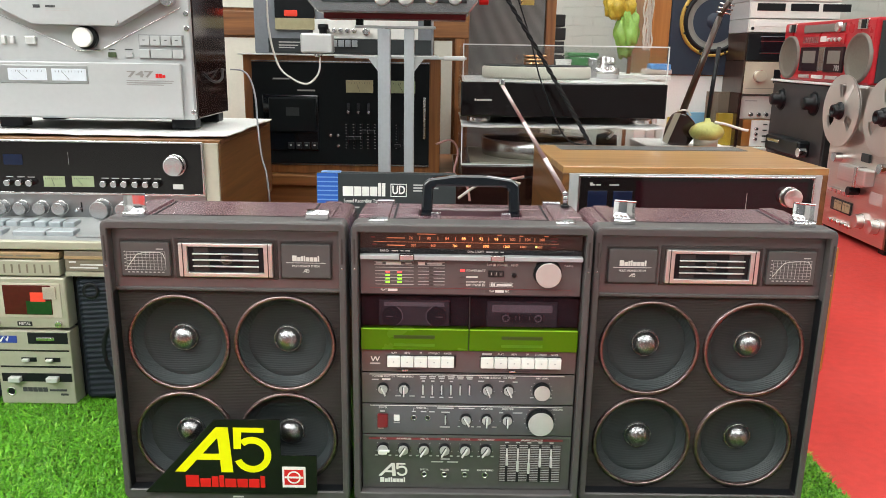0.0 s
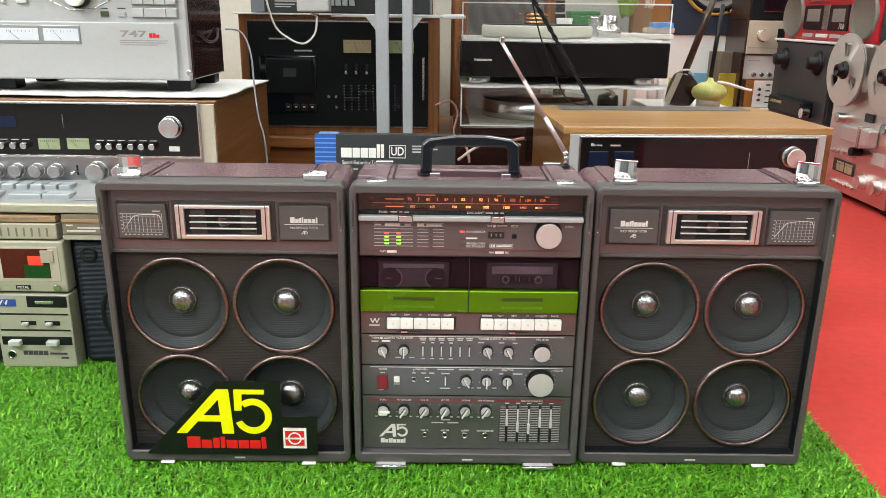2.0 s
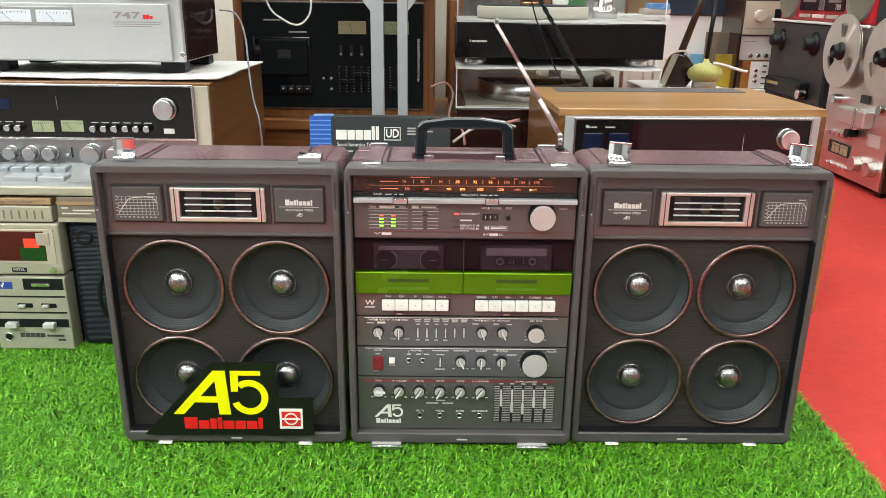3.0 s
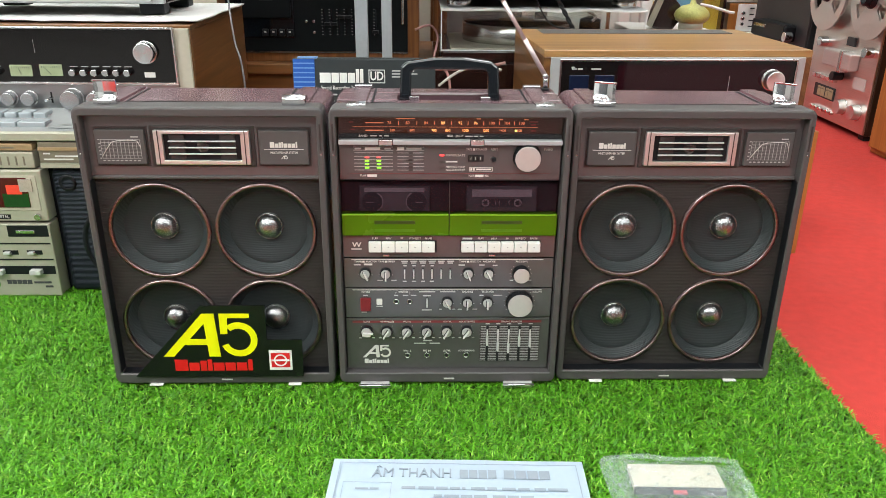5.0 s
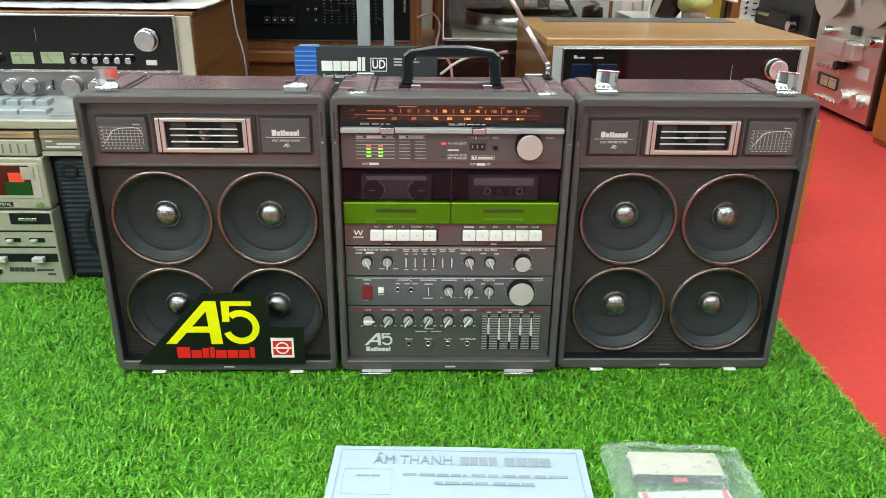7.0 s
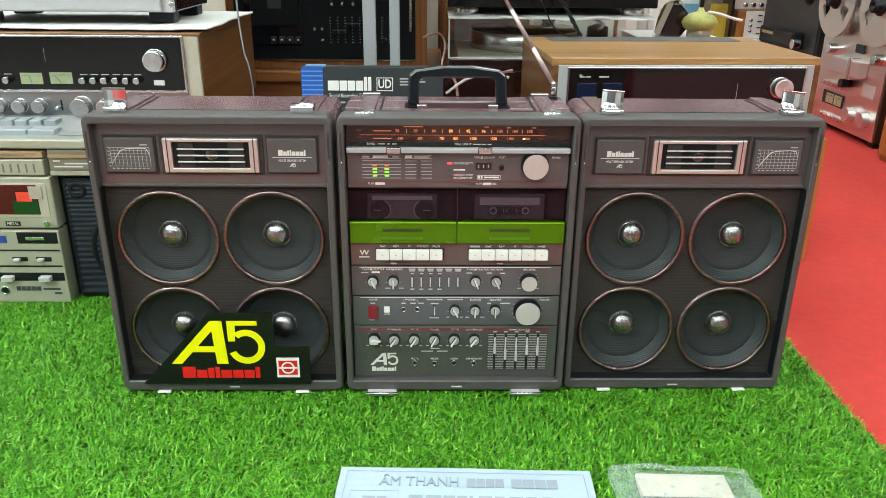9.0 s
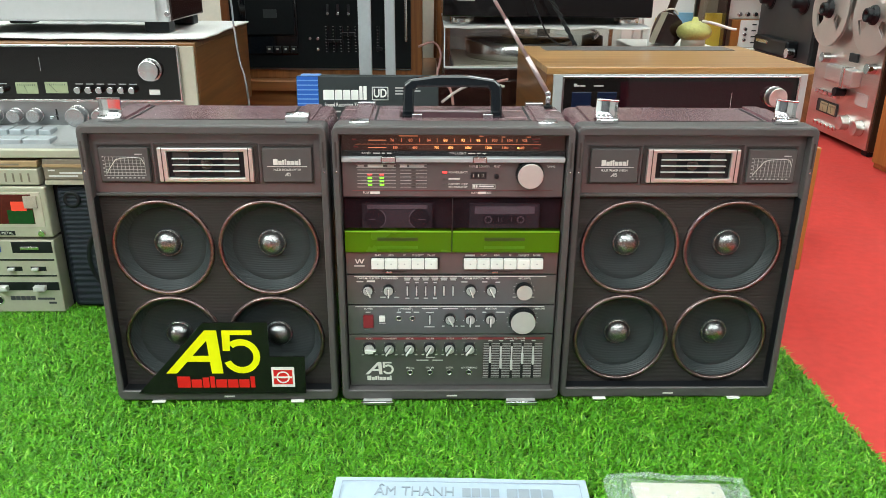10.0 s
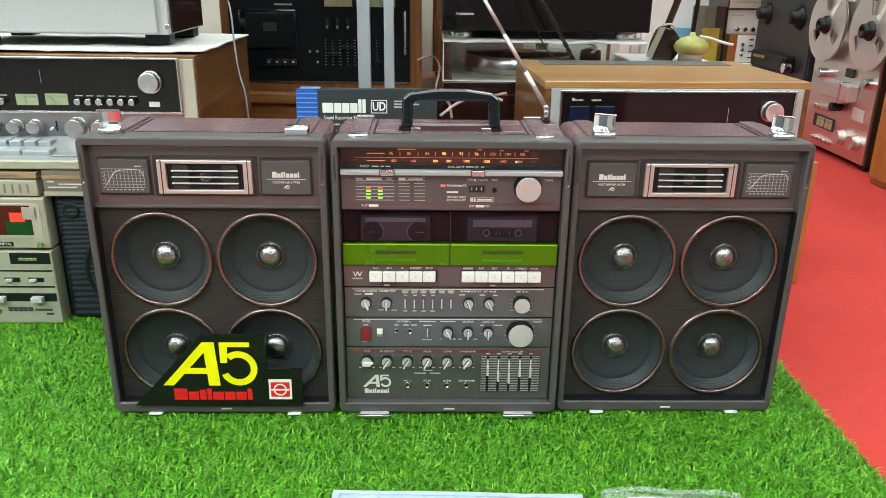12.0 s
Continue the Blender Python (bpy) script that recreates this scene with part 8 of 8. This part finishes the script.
def instruments():
    tb = thing("side_table", "small white table behind the receiver", "table", 0.80, 1.22, -0.006)
    part("table_top", bx(-0.24, 0.0, 0, 0.26, 0.388, 0.410, 0.003), WHITE, tb)
    for x in (-0.22, -0.02):
        for y in (0.02, 0.24):
            part("leg", bx(x - 0.012, x + 0.012, y - 0.012, y + 0.012, 0, 0.388), WHITE, tb)
    lu = thing("string_lute", "dark brown long-necked lute leaning upright on the small table", "instrument", 0.640, 1.30, 0.404, ry=16)
    bm = prism([(-0.020, 0.0), (0.042, 0.0), (0.058, 0.045), (0.046, 0.080), (0.012, 0.100), (-0.010, 0.098), (-0.022, 0.085), (-0.026, 0.045)], -0.018, 0.030, b=0.006)
    part("bowl", bm, ROSEWOOD, lu, "dark wooden bowl")
    part("soundboard", prism([(-0.034, 0.004), (-0.016, 0.000), (-0.010, 0.096), (-0.026, 0.090)], -0.021, -0.017), CREAM, lu, "pale soundboard edge")
    part("neck", tube([(0.0, 0, 0.095), (0.002, 0, 0.25), (0.004, 0.0, 0.385)], 0.0105, 10, r2=0.0085), DARK_NECK, lu, "long dark neck")
    part("peg_head", tube([(0.004, 0, 0.385), (0.010, -0.012, 0.43)], 0.008, 8), DARK_NECK, lu)
    for k in range(3):
        part("peg", tube([(-0.012, -0.008, 0.395 + k * 0.012), (0.03, -0.008, 0.400 + k * 0.012)], 0.0022, 6), SATIN, lu)
    part("cord", tube(curve_pts([(-0.022, -0.022, 0.098), (0.0, -0.024, 0.108), (0.020, -0.022, 0.098)]), 0.003, 6), STRING, lu)
    gd = thing("gourd_fiddle", "green-gold gourd fiddle with a thin black neck", "instrument", 0.728, 1.25, 0.404)
    part("gourd", lathe([(0, 0.088), (0.006, 0.085), (0.010, 0.074), (0.030, 0.068), (0.045, 0.056), (0.050, 0.043), (0.044, 0.030), (0.032, 0.022), (0, 0.02)], 0, 0, 0, "z", 32), GOURD, gd, "shiny green-gold gourd")
    part("stand_ring", lathe([(0.026, 0.0), (0.034, 0.0), (0.034, 0.028), (0.026, 0.028)], 0, 0, 0, "z", 24), CREAM, gd)
    part("neck", tube([(0, 0, 0.085), (0.004, 0, 0.17), (0.012, 0, 0.285)], 0.0062, 8), BLACK, gd, "thin black neck")
    part("bow", tube(curve_pts([(0.01, -0.03, 0.075), (0.04, -0.035, 0.07), (0.09, -0.04, 0.056), (0.105, -0.04, 0.054)]), 0.004, 6), CABLE_WHITE, gd, "white stick across the gourd")
    bk = thing("folder", "yellow folder standing by the wall", "folder", 1.142, 2.95, -0.006)
    part("cover", bx(-0.04, 0.02, 0, 0.02, 0.20, 0.366, 0.002), BAG_YELLOW, bk)
    part("pages", bx(-0.04, 0.02, 0.0, 0.02, 0.0, 0.199, 0.002), WHITE, bk)
    b2 = thing("box_file", "light blue box file standing by the wall", "box", 1.255, 2.95, -0.006)
    part("box_body", bx(-0.05, 0.12, 0, 0.03, 0.0, 0.391, 0.002), SKY_BLUE, b2)


DARK_NECK = wood("dark_neck", (0.020, 0.010, 0.006), (0.060, 0.030, 0.018), 0.3, 2)
SKY_BLUE = mat("sky_blue_card", (0.18, 0.42, 0.60), 0.6, var=0.06)
instruments()


def hifi_stack():
    tb = thing("hifi_table", "plain white table carrying stacked hi-fi units", "table", 1.60, 2.70, -0.006)
    part("table_top", bx(-0.37, 0.27, 0, 0.58, 0.222, 0.2455, 0.003), WHITE, tb)
    for x in (-0.35, 0.25):
        for y in (0.02, 0.56):
            part("leg", bx(x - 0.015, x + 0.015, y - 0.015, y + 0.015, 0, 0.222), WHITE, tb)
    kept = set(bpy.data.objects)
    g = "stacked hi-fi units"
    # glass-fronted box
    gb = thing("display_case", "small clear display case with yellow papers inside", "case", 1.045, 1.975, 0.324)
    part("case_back", bx(-0.050, 0.046, 0.10, 0.106, 0, 0.205), CREAM_DARK, gb)
    part("papers", bx(-0.020, 0.040, 0.04, 0.06, 0.002, 0.125), BAG_YELLOW, gb, "yellow papers")
    part("case_side", bx(0.040, 0.050, 0, 0.10, 0, 0.205), ROSEWOOD, gb)
    p = part("case_glass", bx(-0.050, 0.040, 0, 0.004, 0, 0.205), ACRYLIC, gb, "clear front")
    p.visible_shadow = False
    # small white unit with wooden side
    sm = thing("small_speaker_amp", "small white-fronted unit with wooden side", "amplifier", 1.19, 1.99, 0.324, group=g)
    part("case", bx(-0.072, 0.10, 0.004, 0.14, 0, 0.104, 0.002), ORANGE_WOOD, sm)
    part("face", bx(-0.040, 0.10, -0.002, 0.006, 0.002, 0.102, 0.001), WHITE, sm)
    for k in range(4):
        part("key", bx(0.004, 0.020, -0.004, 0, 0.018 + k * 0.022, 0.023 + k * 0.022), TAPE_BLACK, sm)
    for k in range(3):
        face_knob(sm, -0.022, -0.002, 0.03 + k * 0.02, 0.006, 0.01, SATIN)
    rows = (("amplifier", 2.02, 0.4285, 0.092, FACE_PALE, "low silver amplifier with a row of knobs"),
            ("amplifier", 2.0, 0.5225, 0.125, CREAM_W, "champagne amplifier with a large round knob and dark wooden side"),
            ("cassette_deck", 2.0, 0.649, 0.102, BLACK, "black cassette deck in a dark wooden case"),
            ("tape_unit", 2.0, 0.752, 0.050, FACE_PALE, "slim silver hi-fi unit"),
            ("cassette_deck", 2.0, 0.803, 0.062, FACE_PALE, "silver twin cassette deck"),
            ("tape_unit", 2.0, 0.866, 0.070, FACE_PALE, "silver hi-fi unit with small knobs"))
    for i, (nm, y, z, h, m, lab) in enumerate(rows):
        u = thing(nm, lab, "amplifier" if nm == "amplifier" else "hi-fi unit", 1.27, y, z, group=g)
        dark = i in (1, 2)
        xl = -0.170 if i else -0.165
        part("case", bx(xl, 0.17, 0.004, 0.36, 0, h, 0.002), DARK_NECK if dark else SILVER, u)
        part("face", bx(xl + (0.006 if dark else 0.002), 0.168, -0.005, 0.004, 0.002, h - 0.002, 0.001), m, u)
        if i == 0:
            for k in range(8):
                face_knob(u, -0.12 + k * 0.03, -0.005, 0.018, 0.008, 0.012, SATIN)
            part("print", bars([(-0.145, -0.10, h - 0.022)], -0.0053, 0.004), GREY_PRINT, u)
        elif i == 1:
            face_knob(u, -0.110, -0.005, 0.070, 0.021, 0.022, CREAM_W, "volume_knob", "large champagne knob")
            part("display", bx(-0.055, 0.10, -0.0058, 0, 0.045, 0.095, 0.001), BLACK, u)
            part("trim_line", bars([(-0.16, 0.16, 0.024)], -0.0052, 0.003), CREAM, u)
        elif i == 2:
            part("tape_door", bx(-0.12, 0.02, -0.008, -0.004, 0.03, 0.09, 0.002), GLOSS, u)
            for zz in (0.028, 0.072):
                part("bright_line", bars([(-0.12, 0.0, zz)], -0.0085, 0.003), SATIN, u)
        elif i == 4:
            for x in (-0.145, -0.02, 0.10):
                part("tape_window", bx(x, x + 0.105, -0.0065, 0, 0.028, 0.055, 0.001), BLACK, u, "dark tape window")
        else:
            part("display", bx(-0.15, 0.0, -0.0062, 0, h * 0.45, h * 0.8, 0.001), WHITE, u)
            for k in range(5):
                part("key", bx(0.02 + k * 0.026, 0.038 + k * 0.026, -0.008, -0.003, h * 0.5, h * 0.75, 0.001), KEYGREY, u)
            part("round_jack", disc(0.006, 0.006, -0.155, -0.010, h * 0.3, seg=14), BLACK, u)
    # the stack stands deeper in the room than it was laid out
    for ob in set(bpy.data.objects) - kept:
        if ob.parent is None:
            p = ob.location.copy()
            ob.location = (-0.042 + (p.x + 0.042) * 1.25, -1.015 + (p.y + 1.015) * 1.25, 0.661 + (p.z - 0.661) * 1.25)
            ob.scale = (1.25, 1.25, 1.25)


FACE_PALE = mat("pale_face", (0.70, 0.69, 0.65), 0.4, var=0.04)
CREAM_W = mat("champagne_metal", (0.62, 0.57, 0.45), 0.35, 0.3, var=0.03)
hifi_stack()


# ---- right-hand row, facing across the room (built facing -y, then turned) ----
def reel_mesh():
    bm = bmesh.new()
    R, r0 = 0.134, 0.03
    n = 120
    win = [(90, 16), (210, 16), (330, 16)]

    def inside(a):
        a = a % 360
        return any(abs((a - c + 180) % 360 - 180) < h for c, h in win)
    for zz in (0.0, 0.0075):
        for i in range(n):
            a0, a1 = 360 * i / n, 360 * (i + 1) / n
            am = (a0 + a1) / 2
            spans = [(r0, 0.052), (0.100, R)] if inside(am) else [(r0, R)]
            for ra, rb in spans:
                q = [(ra, a0), (rb, a0), (rb, a1), (ra, a1)]
                lo = [bm.verts.new((r * math.cos(radians(a)), zz, r * math.sin(radians(a)))) for r, a in q]
                hi = [bm.verts.new((r * math.cos(radians(a)), zz + 0.0012, r * math.sin(radians(a)))) for r, a in q]
                bm.faces.new(lo)
                bm.faces.new(hi)
                for k in range(4):
                    bm.faces.new((lo[k], lo[(k + 1) % 4], hi[(k + 1) % 4], hi[k]))
    bmesh.ops.remove_doubles(bm, verts=bm.verts, dist=1e-6)
    bmesh.ops.recalc_face_normals(bm, faces=bm.faces)
    return bm


def reel(parent, x, y, z):
    rl = part("tape_reel", reel_mesh(), REEL, parent, "aluminium tape reel with three cut-outs")
    rl.location = (x, y - 0.030, z)
    hub = part("reel_hub", lathe([(0.034, 0.004), (0.032, -0.008), (0.025, -0.010), (0.023, -0.030), (0.018, -0.032), (0.012, -0.030), (0.011, -0.020), (0, -0.020)], 0, 0, 0, seg=24), BLACK, rl, "black three-lobed hub clamp")
    lb = bx(-0.010, 0.010, -0.0012, -0.0004, 0.050, 0.118)
    lb.transform(Matrix.Rotation(radians(38), 4, "Y"))
    part("reel_label", lb, WHITE, rl, "white paper label on the reel")
    part("hub_lobes", disc(0.028, 0.006, 0, -0.018, 0, seg=6), BLACK, hub)


def right_row():
    # silver open-reel deck
    dk = thing("reel_tape_deck", "silver open-reel deck with two metal reels on the red carpet", "tape deck", 1.50, 1.825, -0.006, -90)
    w, h = 0.235, 0.575
    part("case", bx(-w, w, 0.004, 0.24, 0.018, h, 0.003), DARK_NECK, dk, "brown wooden case")
    part("face", bx(-w + 0.004, w - 0.004, -0.004, 0.006, 0.022, h - 0.004, 0.002), PINK_ALU, dk, "brushed metal face")
    for x in (-w + 0.03, w - 0.03):
        for y in (0.03, 0.20):
            part("foot", bx(x - 0.02, x + 0.02, y - 0.02, y + 0.02, 0, 0.019, 0.003), BLACK, dk)

    def lx(y):
        return 1.825 - y

    Z = 0.006
    for y in (1.95, 1.645):
        reel(dk, lx(y), -0.006, 0.470 + Z)
    part("head_cover", bx(lx(1.89), lx(1.70), -0.045, -0.004, 0.225, 0.285, 0.006), ALU, dk, "metal head cover")
    part("head_gate", bx(lx(1.765), lx(1.745), -0.05, -0.01, 0.215, 0.29, 0.003), SATIN, dk)
    for y, z in ((1.955, 0.300), (1.635, 0.300)):
        part("tension_roller", disc(0.018, 0.03, lx(y), -0.034, z), CHROME, dk, "chrome tape roller")
    part("pinch_roller", disc(0.016, 0.04, lx(1.80), -0.044, 0.195), BLACK, dk)
    mt = part("meter_frame", bx(lx(1.975), lx(1.822), -0.010, -0.003, 0.095, 0.143, 0.002), TAPE_BLACK, dk, "dark meter frame")
    meter(mt, lx(1.945), lx(1.890), -0.010, 0.101, 0.137, METER_GOLD)
    meter(mt, lx(1.882), lx(1.828), -0.010, 0.101, 0.137, METER_GOLD, 0.3)
    for y in (1.748, 1.648):
        face_knob(dk, lx(y), -0.004, 0.092, 0.026, 0.030, KNOB, "level_knob", "large silver level knob")
    part("name_tile", bx(lx(1.715), lx(1.635), -0.006, -0.003, 0.165, 0.208, 0.001), SILVER, dk)
    part("counter", bx(lx(1.80), lx(1.745), -0.012, -0.003, 0.305, 0.335, 0.002), TAPE_BLACK, dk)
    for k in range(5):
        part("key", bx(lx(1.985) + k * 0.034, lx(1.985) + k * 0.034 + 0.026, -0.022, -0.003, 0.165, 0.182, 0.002), SATIN, dk, "silver transport key")
    for k in range(6):
        part("small_knob", disc(0.007, 0.014, lx(1.96) + k * 0.03, -0.018, 0.055, seg=14), SATIN, dk)
    # dark deck behind it with the red stereo on top
    bs = thing("deck_plinth", "dark plinth under the black open-reel deck", "plinth", 1.52, 2.39, -0.006, -90)
    part("plinth_body", bx(-0.275, 0.275, 0, 0.34, 0, 0.115, 0.003), TAPE_BLACK, bs)
    bd = thing("reel_tape_deck", "charcoal open-reel deck without reels", "tape deck", 1.50, 2.39, 0.109, -90)
    part("case", bx(-0.27, 0.27, 0.004, 0.26, 0, 0.447, 0.004), TAPE_BLACK, bd)
    part("face", bx(-0.265, 0.265, -0.003, 0.006, 0.004, 0.443, 0.002), CHARCOAL, bd, "charcoal metal face")
    for x in (-0.165, 0.155):
        hb = part("reel_hub", lathe([(0, -0.05), (0.022, -0.05), (0.026, -0.046), (0.026, -0.02), (0.040, -0.018), (0.044, -0.008), (0.044, 0)], x, 0, 0.370, seg=28), BLACK, bd, "black reel spindle")
        part("hub_ring", lathe([(0.046, 0), (0.046, -0.006), (0.050, -0.006), (0.050, 0)], x, 0, 0.370, seg=28), BLACK, hb)
    part("head_block", bx(-0.17, 0.17, -0.055, -0.002, 0.145, 0.215, 0.01), BLACK, bd, "black head block")
    part("bright_roller", disc(0.02, 0.03, 0.185, -0.06, 0.170), CHROME, bd)
    part("head_shine", bx(-0.14, -0.02, -0.058, -0.05, 0.185, 0.20, 0.003), SATIN, bd)
    # cloth board and red stereo
    sh = part("cover_sheet", bx(1.49, 1.80, 1.84, 2.68, 0, 0.010, 0.003), CLOTH)
    sh.location = (0, 0, 0.5565)
    tagged(sh, "white folded sheet laid over the charcoal deck", "sheet")
    rs = thing("red_stereo", "red portable cassette stereo with two grey speakers on a white sheet", "stereo", 1.50, 2.235, 0.5665, -90)
    part("body", bx(-0.385, 0.385, 0.004, 0.16, 0, 0.243, 0.010), RED_PAINT, rs, "red plastic body")
    for s in (-1, 1):
        gp = part("speaker", lathe([(0, 0.004), (0.070, 0.002), (0.080, -0.004), (0.084, -0.008), (0.088, -0.006), (0.090, 0.006)], s * 0.295, 0, 0.098, seg=40), DULL_GRILLE, rs, "grey speaker grille")
        part("speaker_rim", lathe([(0.085, -0.006), (0.088, -0.009), (0.091, -0.006), (0.092, 0.004)], s * 0.295, 0, 0.098, seg=40), GREY_CONE, gp)
        part("top_grille", bx(s * 0.295 - 0.035, s * 0.295 + 0.035, -0.002, 0.006, 0.203, 0.238, 0.002), SATIN, rs)
        part("top_slot", bx(s * 0.295 - 0.008, s * 0.295 + 0.025, -0.004, 0.0, 0.205, 0.236, 0.001), BLACK, rs)
    part("dial", bx(-0.18, 0.165, -0.002, 0.006, 0.198, 0.230, 0.002), GREY_CONE, rs, "grey tuning dial")
    face_knob(rs, 0.130, 0.0, 0.215, 0.018, 0.016)
    part("control_strip", bx(-0.18, 0.175, -0.001, 0.006, 0.150, 0.190, 0.002), RED_PAINT, rs)
    for k in range(8):
        part("slider", bx(-0.165 + k * 0.018, -0.159 + k * 0.018, -0.006, 0.0, 0.156, 0.182, 0.001), SATIN, rs)
    for k in range(4):
        face_knob(rs, 0.055 + k * 0.03, 0.0, 0.168, 0.008, 0.010)
    part("white_tag", bx(-0.02, 0.03, -0.003, 0.003, 0.160, 0.182, 0.001), WHITE, rs)
    for x0, x1 in ((-0.185, -0.02), (0.035, 0.185)):
        part("tape_door", bx(x0, x1, -0.005, 0.006, 0.042, 0.140, 0.003), WINDOW, rs, "smoked cassette door")
        part("tape_label", bx(x0 + 0.03, x1 - 0.02, -0.006, -0.004, 0.075, 0.125, 0.001), GREY_CONE, rs)
    part("centre_strip", bx(-0.018, 0.033, -0.004, 0.006, 0.046, 0.14, 0.002), SATIN, rs)
    part("digits", text_bm("700", 0.030, 0.150, -0.0068, 0.058), GREY_PRINT, rs)
    for k in range(3):
        part("key_row", bx(-0.18 + k * 0.12, -0.09 + k * 0.12, -0.004, 0.004, 0.014, 0.028, 0.002), GREY_PRINT if k != 1 else WHITE, rs)
    part("side_panel", bx(0.3865, 0.392, 0.02, 0.14, 0.01, 0.23, 0.002), TAPE_BLACK, rs)
    # wooden cabinet nearest on that side
    wc = thing("wooden_cabinet", "plain orange-brown wooden cabinet on the red carpet", "cabinet", 1.456, 1.215, -0.006, -90)
    part("carcass", bx(-0.25, 0.25, 0.003, 0.40, 0, 0.62, 0.003), ORANGE_WOOD, wc)
    part("door", bx(-0.24, 0.24, -0.012, 0.003, 0.02, 0.60, 0.003), ORANGE_WOOD, wc, "plain wooden door")


DULL_GRILLE = mat("dull_grille", (0.15, 0.135, 0.11), 0.7, var=0.12)
CHARCOAL = mat("charcoal_face", (0.050, 0.050, 0.053), 0.4, 0.3, var=0.08)
right_row()
